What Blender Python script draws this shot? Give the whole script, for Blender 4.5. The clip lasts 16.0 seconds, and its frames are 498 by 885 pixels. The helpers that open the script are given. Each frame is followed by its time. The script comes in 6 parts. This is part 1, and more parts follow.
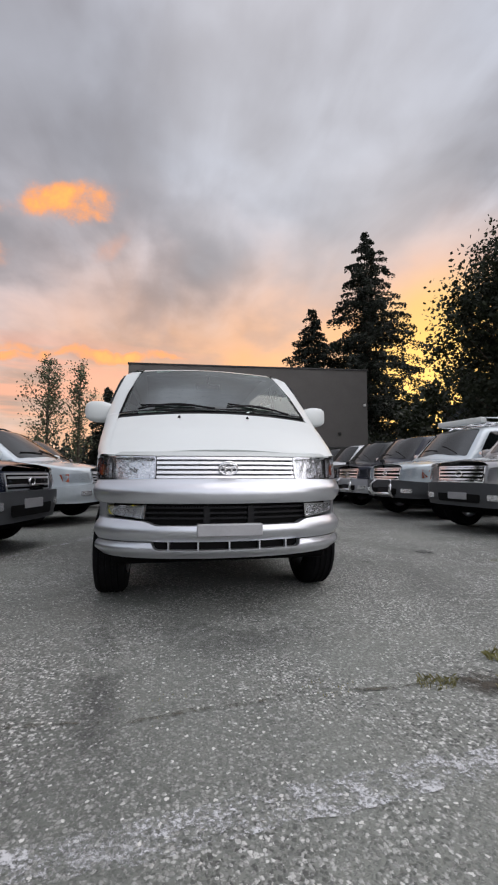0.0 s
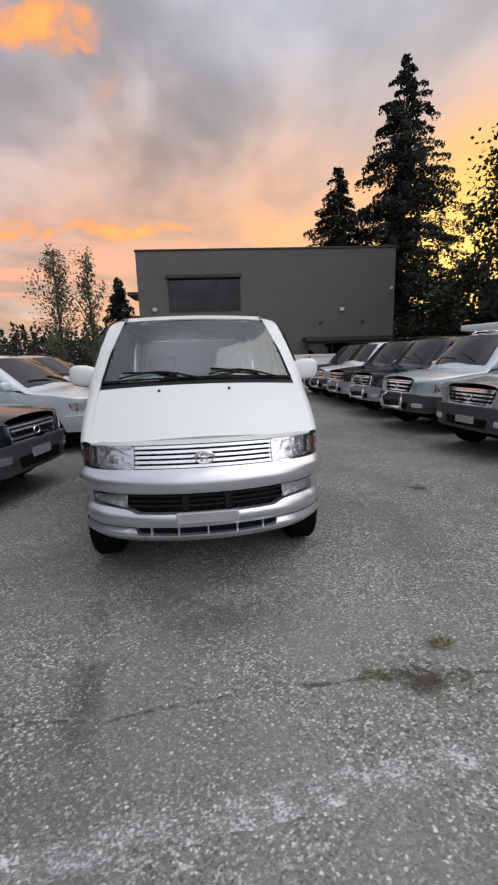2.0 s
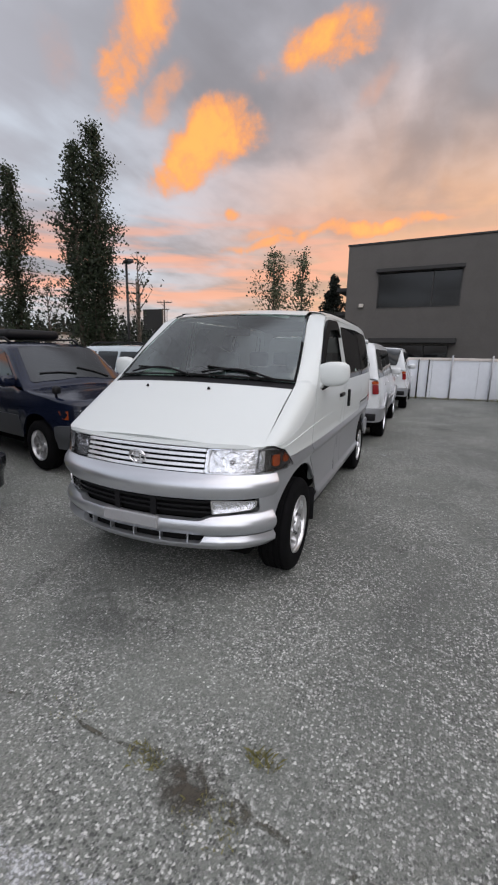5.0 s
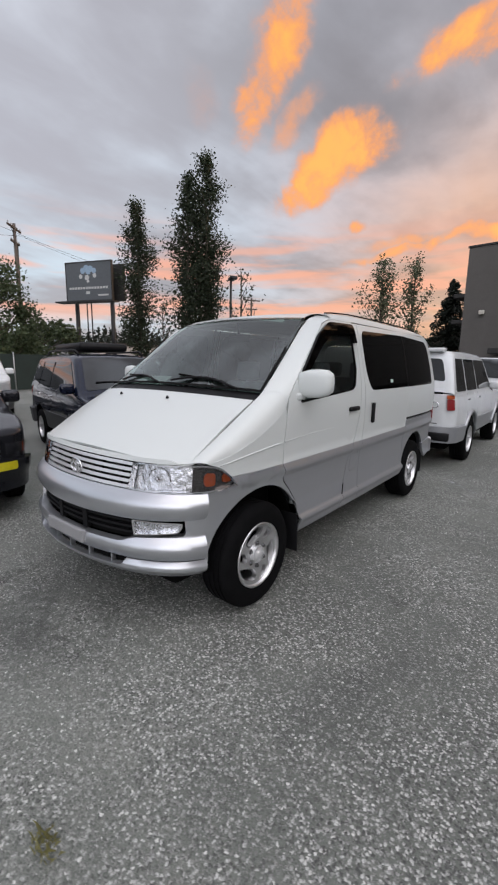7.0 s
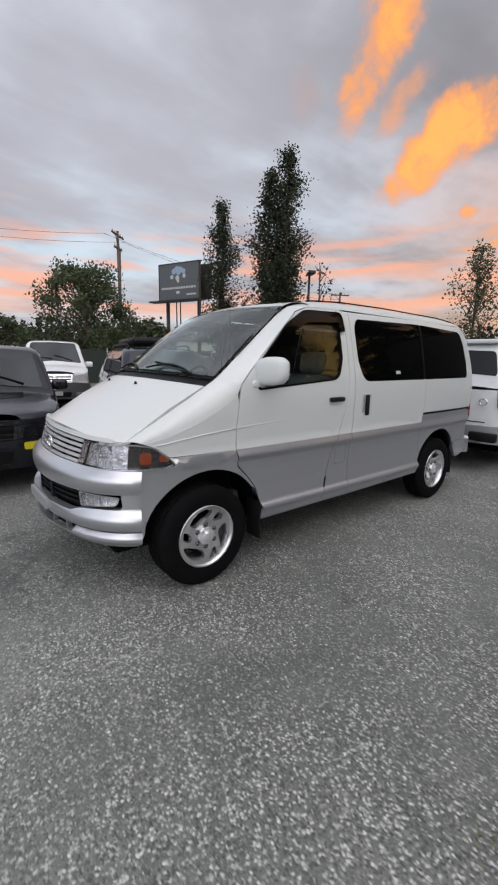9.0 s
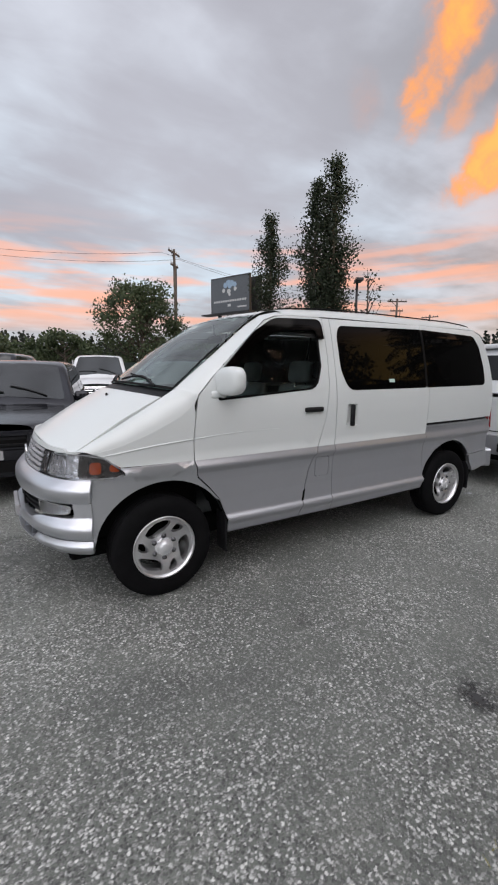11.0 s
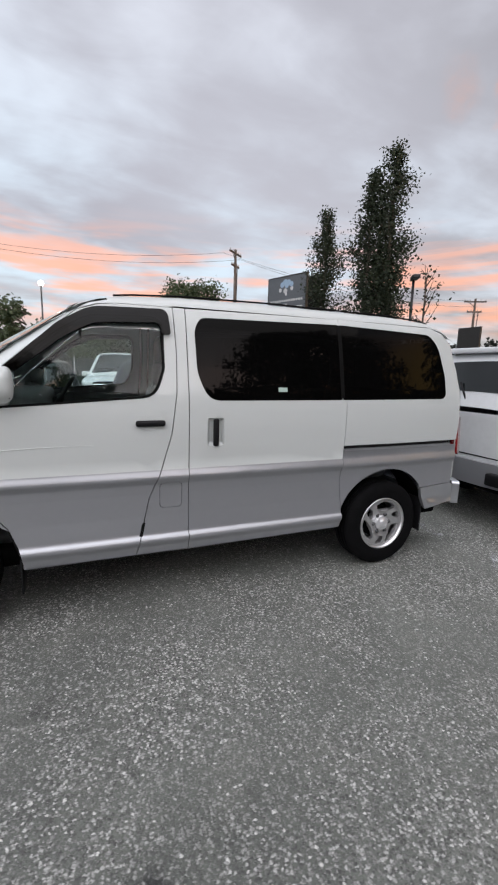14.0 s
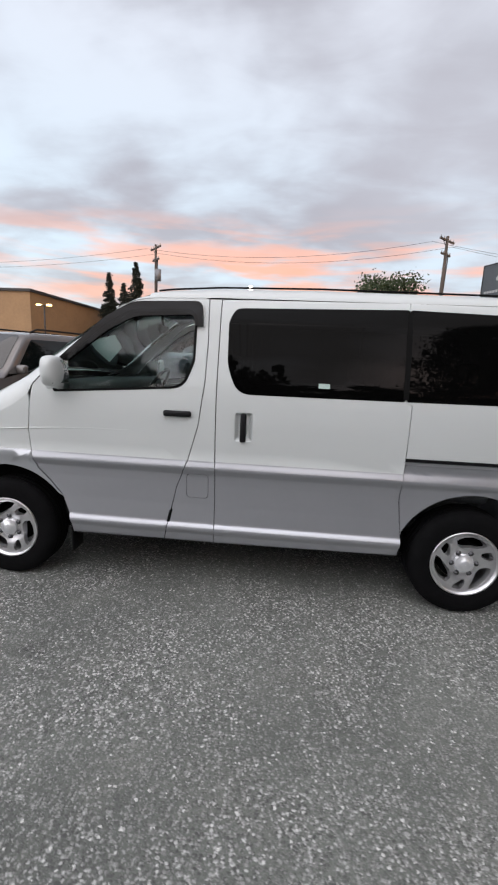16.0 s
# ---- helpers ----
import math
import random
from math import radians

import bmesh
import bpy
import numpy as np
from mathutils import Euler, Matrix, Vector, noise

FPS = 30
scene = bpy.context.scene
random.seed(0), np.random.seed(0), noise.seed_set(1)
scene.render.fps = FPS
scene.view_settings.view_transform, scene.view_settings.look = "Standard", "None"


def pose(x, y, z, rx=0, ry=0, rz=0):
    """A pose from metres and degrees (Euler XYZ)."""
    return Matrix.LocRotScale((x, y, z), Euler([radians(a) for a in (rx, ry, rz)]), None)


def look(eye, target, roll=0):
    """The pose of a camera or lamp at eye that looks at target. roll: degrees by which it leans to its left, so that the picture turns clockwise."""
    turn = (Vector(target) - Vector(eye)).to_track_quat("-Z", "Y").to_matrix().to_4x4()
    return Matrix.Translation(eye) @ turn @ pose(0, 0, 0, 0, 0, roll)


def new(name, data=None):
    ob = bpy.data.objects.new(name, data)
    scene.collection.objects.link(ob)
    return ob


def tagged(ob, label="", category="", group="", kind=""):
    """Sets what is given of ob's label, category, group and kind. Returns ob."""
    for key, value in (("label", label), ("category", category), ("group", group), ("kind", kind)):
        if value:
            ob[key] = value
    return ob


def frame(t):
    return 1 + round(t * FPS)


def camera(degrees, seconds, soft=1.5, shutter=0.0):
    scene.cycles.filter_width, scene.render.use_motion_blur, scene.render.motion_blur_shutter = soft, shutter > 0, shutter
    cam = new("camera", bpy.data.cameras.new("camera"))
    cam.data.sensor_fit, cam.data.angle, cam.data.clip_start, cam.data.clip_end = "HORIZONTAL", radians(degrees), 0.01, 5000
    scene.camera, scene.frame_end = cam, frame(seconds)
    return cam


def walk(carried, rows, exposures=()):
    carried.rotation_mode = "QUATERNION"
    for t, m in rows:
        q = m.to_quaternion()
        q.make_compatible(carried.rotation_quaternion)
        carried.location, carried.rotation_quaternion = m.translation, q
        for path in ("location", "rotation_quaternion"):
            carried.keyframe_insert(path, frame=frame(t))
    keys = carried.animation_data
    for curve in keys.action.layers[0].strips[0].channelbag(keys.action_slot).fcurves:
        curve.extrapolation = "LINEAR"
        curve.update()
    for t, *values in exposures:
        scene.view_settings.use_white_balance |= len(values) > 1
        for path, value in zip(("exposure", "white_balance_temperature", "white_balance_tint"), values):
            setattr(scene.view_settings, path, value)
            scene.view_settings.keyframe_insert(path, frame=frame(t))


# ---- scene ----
cam = camera(62.3, 16.0, soft=2.1, shutter=0.35)
PATH = [
    (0, (-0.364, -3.285, 0.878), (0.012, -1.326, 1.025), 0.1),
    (0.5, (-0.368, -3.268, 0.867), (0.044, -1.313, 0.951), 2.3),
    (1, (-0.316, -3.214, 1.049), (-0.054, -1.262, 0.699), -0.9),
    (1.5, (-0.18, -3.232, 1.406), (-0.026, -1.283, 0.981), -3.7),
    (2, (-0.044, -3.286, 1.531), (0.207, -1.344, 1.12), -1.7),
    (2.5, (0.161, -3.176, 1.542), (0.357, -1.236, 1.094), 2.4),
    (3, (0.409, -3.118, 1.55), (0.406, -1.162, 1.131), 0.7),
    (3.2, (0.565, -3.114, 1.523), (0.48, -1.158, 1.112), 1.4),
    (5.3, (1.724, -2.636, 1.542), (0.92, -0.848, 1.142), 0.1),
    (5.5, (1.806, -2.557, 1.537), (0.977, -0.774, 1.172), -0.2),
    (6, (1.961, -2.29, 1.54), (1.017, -0.562, 1.189), 1.1),
    (6.5, (2.099, -2.121, 1.529), (1.009, -0.481, 1.177), -0.7),
    (7, (2.312, -1.951, 1.514), (1.092, -0.409, 1.145), 0.9),
    (7.5, (2.437, -1.774, 1.477), (1.149, -0.292, 1.092), 1.2),
    (8, (2.535, -1.562, 1.482), (1.151, -0.165, 1.113), 1.7),
    (8.5, (2.682, -1.459, 1.479), (1.22, -0.147, 1.109), 0.8),
    (9, (2.976, -1.394, 1.469), (1.459, -0.151, 1.078), 1.1),
    (9.2, (3.091, -1.359, 1.464), (1.554, -0.139, 1.073), 0.5),
    (11.3, (3.298, -0.709, 1.478), (1.609, 0.303, 1.128), 0.1),
    (11.5, (3.238, -0.613, 1.485), (1.552, 0.403, 1.126), -0.2),
    (12, (3.207, -0.362, 1.472), (1.522, 0.649, 1.103), -1.3),
    (12.5, (3.252, -0.062, 1.508), (1.537, 0.9, 1.145), -2.3),
    (13, (3.227, 0.22, 1.486), (1.505, 1.18, 1.148), -0.7),
    (13.5, (3.221, 0.506, 1.508), (1.45, 1.373, 1.172), 0.7),
    (14, (3.359, 0.823, 1.508), (1.531, 1.556, 1.162), 1.6),
    (14.5, (3.376, 1.065, 1.492), (1.515, 1.704, 1.132), 1.3),
    (15, (3.312, 1.319, 1.506), (1.399, 1.767, 1.132), 2.5),
    (15.5, (3.306, 1.554, 1.493), (1.341, 1.574, 1.12), 2.4),
    (16, (3.337, 1.829, 1.509), (1.382, 1.66, 1.124), 2.5),
]
walk(cam, [(t, look(eye, target, roll)) for t, eye, target, roll in PATH], exposures=[(0.0, 0.16), (3.0, 0.08), (8.0, 0.06), (12.0, 0.18), (16.0, 0.26)])

# ---------------------------------------------------------------- sky and light
def smooth(lo, hi, v):
    t = min(1.0, max(0.0, (v - lo) / (hi - lo)))
    return t * t * (3 - 2 * t)


class Nodes:
    """Short hand for building node trees."""

    def __init__(self, tree):
        self.tree = tree
        tree.nodes.clear()

    def node(self, kind, **values):
        n = self.tree.nodes.new(kind)
        for key, value in values.items():
            if key.startswith("i_"):
                n.inputs[int(key[2:])].default_value = value
            else:
                setattr(n, key, value)
        return n

    def link(self, a, b):
        self.tree.links.new(a, b)
        return self

    def put(self, socket, value):
        if isinstance(value, (int, float)):
            socket.default_value = value
        elif isinstance(value, (tuple, list)):
            socket.default_value = (*value, 1.0) if len(socket.default_value) == 4 and len(value) == 3 else value
        else:
            self.tree.links.new(value, socket)

    def math(self, op, a, b=0.0, c=0.0, clamp=False):
        n = self.node("ShaderNodeMath", operation=op, use_clamp=clamp)
        for s, v in zip(n.inputs, (a, b, c)):
            self.put(s, v)
        return n.outputs[0]

    def vmath(self, op, a, b=(0, 0, 0)):
        n = self.node("ShaderNodeVectorMath", operation=op)
        self.put(n.inputs[0], a)
        self.put(n.inputs[1], b)
        return n.outputs["Value"] if op in ("DOT_PRODUCT", "LENGTH", "DISTANCE") else n.outputs[0]

    def mix(self, f, a, b):
        n = self.node("ShaderNodeMix", data_type="RGBA")
        self.put(n.inputs[0], f)
        self.put(n.inputs[6], a)
        self.put(n.inputs[7], b)
        return n.outputs[2]

    def ramp(self, v, lo, hi, a=0.0, b=1.0):
        n = self.node("ShaderNodeMapRange", interpolation_type="SMOOTHSTEP")
        for s, x in zip(n.inputs, (v, lo, hi, a, b)):
            self.put(s, x)
        return n.outputs[0]

    def noise(self, vec, scale, detail=4.0, rough=0.55, warp=0.0):
        n = self.node("ShaderNodeTexNoise")
        self.put(n.inputs["Vector"], vec)
        n.inputs["Scale"].default_value = scale
        n.inputs["Detail"].default_value = detail
        n.inputs["Roughness"].default_value = rough
        n.inputs["Distortion"].default_value = warp
        return n.outputs["Fac"]


def direction(az, el):
    a, e = radians(az), radians(el)
    return (math.sin(a) * math.cos(e), math.cos(a) * math.cos(e), math.sin(e))


world = bpy.data.worlds.new("evening_sky")
scene.world = world
world.use_nodes = True
w = Nodes(world.node_tree)
d = w.vmath("NORMALIZE", w.node("ShaderNodeTexCoord").outputs["Generated"])
sep = w.node("ShaderNodeSeparateXYZ")
w.link(d, sep.inputs[0])
up = sep.outputs[2]
# cloud deck: directions laid on a plane high above, so that clouds shrink towards the horizon
high = w.math("ADD", w.math("MAXIMUM", up, 0.0), 0.16)
flat = w.node("ShaderNodeCombineXYZ")
w.link(w.math("DIVIDE", sep.outputs[0], high), flat.inputs[0])
w.link(w.math("DIVIDE", sep.outputs[1], high), flat.inputs[1])
deck = w.vmath("MULTIPLY", flat.outputs[0], (1.0, 0.8, 1.0))
big = w.noise(deck, 1.1, 4.0, 0.5, 0.3)
fine = w.noise(w.vmath("ADD", deck, (3.1, 7.7, 0.0)), 3.1, 5.0, 0.5, 0.2)
wisp = w.noise(w.vmath("MULTIPLY", w.vmath("ADD", deck, (9.4, 2.2, 0.0)), (1.0, 0.55, 1.0)), 5.5, 6.0, 0.55, 0.5)
cloud = w.ramp(w.math("ADD", w.math("ADD", w.math("MULTIPLY", big, 0.62), w.math("MULTIPLY", fine, 0.24)), w.math("MULTIPLY", wisp, 0.14)), 0.385, 0.60)
# nearness to the place of sunset, and to the pink side of the sky
warm = w.vmath("DOT_PRODUCT", d, direction(26, 14))
warm = w.ramp(warm, 0.40, 0.98)
pink = w.ramp(w.vmath("DOT_PRODUCT", d, direction(-98, 16)), 0.30, 0.92)
low = w.ramp(w.math("ADD", up, w.math("MULTIPLY", w.math("SUBTRACT", big, 0.5), 0.7)), 0.62, 0.14)
grey = w.mix(cloud, (0.58, 0.60, 0.68), (0.25, 0.235, 0.255))
blue = w.mix(w.ramp(up, 0.7, 0.15), w.mix(cloud, (0.70, 0.72, 0.80), (0.37, 0.365, 0.42)), w.mix(cloud, (0.60, 0.74, 0.86), (0.46, 0.45, 0.52)))
sky = w.mix(w.math("MULTIPLY", pink, 0.7), grey, blue)
glow = w.mix(warm, (0.80, 0.40, 0.28), (0.95, 0.42, 0.13))
sky = w.mix(w.math("MULTIPLY", w.math("MULTIPLY", low, warm), 0.92), sky, w.mix(w.ramp(fine, 0.35, 0.7, 0.0, 0.5), glow, (0.42, 0.29, 0.27)))
# bright yellow break at the horizon beside the spruce
gap = w.ramp(w.vmath("DOT_PRODUCT", d, direction(37, 12)), 0.968, 0.999)
sky = w.mix(w.math("MULTIPLY", gap, 0.85), sky, (1.0, 0.60, 0.09))
# soft pink bands low in the west
band = w.noise(w.vmath("MULTIPLY", d, (1.5, 1.5, 13.0)), 2.3, 4.0, 0.5, 0.3)
band = w.math("MULTIPLY", w.ramp(band, 0.42, 0.62), w.math("MULTIPLY", w.ramp(up, 0.33, 0.20), w.ramp(up, 0.06, 0.13)))
side = w.ramp(w.vmath("DOT_PRODUCT", d, direction(-60, 10)), 0.10, 0.80)
sky = w.mix(w.math("MULTIPLY", w.math("MULTIPLY", band, side), 0.85), sky, (0.95, 0.42, 0.27))
# a heavy grey bank over the building, and paler breaks on both sides of it
for az, el, lo, hi, colour, amount in ((-24, 41, 0.92, 0.995, (0.24, 0.225, 0.245), 0.60), (-63, 36, 0.86, 0.99, (0.66, 0.67, 0.74), 0.26), (19, 43, 0.93, 0.995, (0.62, 0.61, 0.65), 0.40)):
    bank = w.ramp(w.math("ADD", w.vmath("DOT_PRODUCT", d, direction(az, el)), w.math("MULTIPLY", w.math("SUBTRACT", fine, 0.5), 0.10)), lo, hi, 0.0, amount)
    sky = w.mix(bank, sky, colour)
# lit cloud bellies: (azimuth, elevation, half width, half height, tilt)
warp = w.node("ShaderNodeTexNoise")
warp.inputs["Scale"].default_value = 7.0
warp.inputs["Detail"].default_value = 5.0
w.link(d, warp.inputs["Vector"])
bent = w.vmath("ADD", d, w.vmath("MULTIPLY", w.vmath("SUBTRACT", warp.outputs["Color"], (0.5, 0.5, 0.5)), (0.085, 0.085, 0.085)))
torn = w.math("ADD", w.math("MULTIPLY", w.math("SUBTRACT", w.noise(d, 8.0, 5.0, 0.6, 0.5), 0.5), 2.6), w.math("MULTIPLY", w.math("SUBTRACT", w.noise(d, 21.0, 6.0, 0.62), 0.5), 1.7))
lit = None
for az, el, a, b, tilt, strength in ((-13.8, 31.9, 6.4, 2.1, 15, 1.0), (-8.6, 28.4, 2.8, 1.1, 40, 0.34), (-36.4, 31.8, 3.2, 6.4, -24, 0.92), (-29.6, 22.6, 7.4, 2.7, 27, 1.0),
                                     (-27.4, 25.4, 4.2, 2.2, 32, 0.95), (-33.0, 27.6, 4.0, 1.3, 48, 0.5), (-45.0, 29.0, 1.6, 2.6, 10, 0.3), (-24.9, 17.0, 1.2, 0.6, 0, 0.8),
                                     (-9.0, 15.2, 9.5, 0.8, 5, 0.9), (-21.0, 13.6, 5.0, 0.7, 6, 0.8), (-20.0, 14.8, 5.0, 0.8, 0, 0.6)):
    a, b, c = radians(a), radians(b), radians(tilt)
    centre = Vector(direction(az, el))
    east = Vector((math.cos(radians(az)), -math.sin(radians(az)), 0))
    north = east.cross(-centre).normalized()
    if north.z < 0:
        north = -north
    u_axis, v_axis = east * math.cos(c) + north * math.sin(c), north * math.cos(c) - east * math.sin(c)
    off = w.vmath("SUBTRACT", bent, tuple(centre))
    u = w.math("DIVIDE", w.vmath("DOT_PRODUCT", off, tuple(u_axis)), a)
    v = w.math("DIVIDE", w.vmath("DOT_PRODUCT", off, tuple(v_axis)), b)
    r = w.math("ADD", w.math("MULTIPLY", u, u), w.math("MULTIPLY", v, v))
    m = w.math("MULTIPLY", w.ramp(w.math("ADD", r, torn), 1.75, -0.35), strength)
    lit = m if lit is None else w.math("MAXIMUM", lit, m)
lit = w.math("MULTIPLY", lit, w.ramp(w.noise(d, 11.0, 6.0, 0.6, 0.4), 0.28, 0.58, 0.55, 1.0), clamp=True)
belly = w.mix(w.ramp(lit, 0.55, 1.0), w.mix(w.ramp(lit, 0.15, 0.6), (0.66, 0.34, 0.25), (0.97, 0.37, 0.12)), (1.0, 0.50, 0.10))
sky = w.mix(w.ramp(lit, 0.0, 0.80), sky, belly)
# overcast deck: brighter overhead than at the horizon
lift = w.ramp(up, 0.70, 1.0, 1.0, 1.7)
# unseen eastern sky behind the camera, brightened as an added key for the van
lift = w.math("MULTIPLY", lift, w.ramp(w.vmath("DOT_PRODUCT", d, direction(138, 30)), 0.35, 0.95, 1.0, 3.0))
# the sun has gone down behind the maple: the brightest part of the sky
lift = w.math("MULTIPLY", lift, w.ramp(w.vmath("DOT_PRODUCT", d, direction(64, 14)), 0.93, 1.0, 1.0, 4.0))
lift = w.math("MULTIPLY", lift, w.ramp(w.vmath("DOT_PRODUCT", d, direction(-105, 25)), 0.25, 0.95, 1.0, 1.05))
nishita = w.node("ShaderNodeTexSky", sky_type="NISHITA", sun_disc=False, sun_elevation=radians(4), sun_rotation=radians(30))
back = w.node("ShaderNodeBackground")
w.link(sky, back.inputs[0])
w.link(w.math("MULTIPLY", lift, 0.96), back.inputs[1])
air = w.node("ShaderNodeBackground", i_1=0.03)
w.link(nishita.outputs[0], air.inputs[0])
both = w.node("ShaderNodeAddShader")
w.link(back.outputs[0], both.inputs[0]).link(air.outputs[0], both.inputs[1])
w.link(both.outputs[0], w.node("ShaderNodeOutputWorld").inputs[0])

# very wide soft fill added from the east, apart from the sunset itself
lamp = bpy.data.lights.new("fill_sun", "SUN")
lamp.energy, lamp.angle, lamp.color = 1.32, radians(100), (1.0, 0.93, 0.87)
fill_sun = new("fill_sun", lamp)
fill_sun.matrix_world = look(Vector(direction(108, 40)) * 50, (0, 0, 0))

# ---------------------------------------------------------------- materials
MATS = {}


def material(name, colour, rough=0.5, metal=0.0, vary=0.12, scale=6.0, bump=0.0, bump_scale=60.0, coat=0.0, spec=0.5, flake=0.0, grime=0.0, space="Object", glow=0.0, piece=0.0):
    """A painted, plastic, metal or stone surface with variation at two scales."""
    if name in MATS:
        return MATS[name]
    m = bpy.data.materials.new(name)
    m.use_nodes = True
    n = Nodes(m.node_tree)
    b = n.node("ShaderNodeBsdfPrincipled")
    vec = n.node("ShaderNodeTexCoord").outputs[space]
    large, small = n.noise(vec, scale, 4.0, 0.6, 0.4), n.noise(vec, scale * 9, 3.0, 0.6)
    f = n.math("ADD", n.math("MULTIPLY", large, 0.65), n.math("MULTIPLY", small, 0.35))
    dark, light = [c * (1 - vary) for c in colour], [min(1.0, c * (1 + vary)) for c in colour]
    out = n.mix(n.ramp(f, 0.3, 0.7), tuple(dark), tuple(light))
    if piece:
        info = n.node("ShaderNodeObjectInfo")
        out = n.mix(n.math("MULTIPLY", info.outputs["Random"], piece), out, tuple(c * 0.45 for c in colour))
    if grime:
        spots = n.ramp(n.noise(vec, scale * 0.7, 6.0, 0.7, 1.0), 0.55, 0.75)
        out = n.mix(n.math("MULTIPLY", spots, grime), out, (0.13, 0.12, 0.105))
    n.put(b.inputs["Base Color"], out)
    n.put(b.inputs["Roughness"], n.math("ADD", rough - 0.04, n.math("MULTIPLY", f, 0.08), clamp=True))
    b.inputs["Metallic"].default_value = metal
    b.inputs["Coat Weight"].default_value = coat
    b.inputs["Coat Roughness"].default_value = 0.06
    b.inputs["Specular IOR Level"].default_value = spec
    if glow:
        b.inputs["Emission Color"].default_value = (*colour, 1)
        b.inputs["Emission Strength"].default_value = glow
    if bump:
        h = n.node("ShaderNodeBump", i_0=bump, i_1=0.01)
        n.put(h.inputs["Height"], n.noise(vec, bump_scale, 4.0, 0.6))
        n.link(h.outputs[0], b.inputs["Normal"])
    n.link(b.outputs[0], n.node("ShaderNodeOutputMaterial").inputs[0])
    MATS[name] = m
    return m


def glass(name, tint, through_part, rough=0.02, ior=1.5):
    """A pane: a sharp reflection over a tinted see-through body."""
    if name in MATS:
        return MATS[name]
    m = bpy.data.materials.new(name)
    m.use_nodes = True
    n = Nodes(m.node_tree)
    clear = n.node("ShaderNodeBsdfTransparent")
    clear.inputs[0].default_value = (*tint, 1)
    body = n.node("ShaderNodeBsdfDiffuse")
    body.inputs[0].default_value = (*[c * 0.05 for c in tint], 1)
    inner = n.node("ShaderNodeMixShader", i_0=through_part)
    n.link(body.outputs[0], inner.inputs[1]).link(clear.outputs[0], inner.inputs[2])
    shine = n.node("ShaderNodeBsdfGlossy")
    shine.inputs["Roughness"].default_value = rough
    shine.inputs["Color"].default_value = (*[0.75 + 0.25 * c for c in tint], 1) if max(tint) > 0.5 else (1, 1, 1, 1)
    fres = n.node("ShaderNodeFresnel", i_0=ior)
    mixed = n.node("ShaderNodeMixShader")
    n.link(fres.outputs[0], mixed.inputs[0]).link(inner.outputs[0], mixed.inputs[1]).link(shine.outputs[0], mixed.inputs[2])
    n.link(mixed.outputs[0], n.node("ShaderNodeOutputMaterial").inputs[0])
    MATS[name] = m
    return m


WHITE = material("white_car_paint", (0.61, 0.64, 0.63), 0.34, vary=0.0, scale=1.0, coat=0.35)
SILVER = material("silver_car_paint", (0.42, 0.43, 0.455), 0.34, 0.62, vary=0.02, scale=3.0, coat=0.35)
# same silver paint, its colour raised where bumpers and flares catch more light
LIT_SILVER = material("lit_silver_paint", (0.60, 0.615, 0.645), 0.30, 0.85, vary=0.015, scale=3.0, coat=0.2)
SLAT = material("bright_grille_trim", (0.78, 0.79, 0.81), 0.26, 0.6, vary=0.02)
BLACK = material("black_plastic", (0.008, 0.008, 0.009), 0.5, vary=0.2, spec=0.2, bump=0.05, bump_scale=300)
SEAM = material("black_rubber_seal", (0.005, 0.005, 0.005), 0.7, spec=0.1)
RUBBER = material("tyre_rubber", (0.0055, 0.0055, 0.006), 0.8, vary=0.25, scale=12, spec=0.06, bump=0.1, bump_scale=90)
CHROME = material("chrome", (0.82, 0.82, 0.83), 0.10, 1.0, vary=0.03)
ALLOY = material("alloy_wheel_metal", (0.70, 0.70, 0.71), 0.30, 0.90, vary=0.08, scale=15)
REFLECTOR = material("lamp_reflector", (0.92, 0.93, 0.95), 0.10, 0.92, vary=0.12, scale=25, bump=0.8, bump_scale=28)
LENS = glass("clear_lamp_lens", (0.95, 0.96, 0.98), 0.93, 0.03)
AMBER = material("amber_lamp_plastic", (0.42, 0.07, 0.012), 0.18, vary=0.2, scale=30, coat=0.5)
RED = material("red_lamp_plastic", (0.22, 0.006, 0.008), 0.18, vary=0.15, scale=30, coat=0.5)
SMOKED = material("smoked_lamp_plastic", (0.030, 0.026, 0.024), 0.12, vary=0.2, scale=20, coat=0.8)
SCREEN = glass("windscreen_glass", (0.74, 0.92, 0.86), 0.95, 0.015, 2.3)
DOOR_GLASS = glass("door_glass", (0.82, 0.92, 0.90), 0.97, 0.01)
TINTED = glass("dark_tinted_glass", (0.05, 0.05, 0.05), 0.22, 0.01, 1.17)
CAR_GLASS = glass("parked_car_glass", (0.10, 0.14, 0.14), 0.05, 0.02, 1.45)
PLATE = material("bare_grey_plate", (0.36, 0.36, 0.37), 0.4, 0.3, vary=0.08)
CLOTH = material("grey_seat_cloth", (0.30, 0.32, 0.33), 0.9, vary=0.15, scale=10, bump=0.2, bump_scale=200)
DASH = material("dark_grey_dashboard_plastic", (0.13, 0.14, 0.145), 0.65, vary=0.1, bump=0.1, bump_scale=200)
PAPER = material("white_paper", (0.80, 0.82, 0.80), 0.7, vary=0.03)
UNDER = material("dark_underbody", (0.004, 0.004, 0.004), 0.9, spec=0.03)


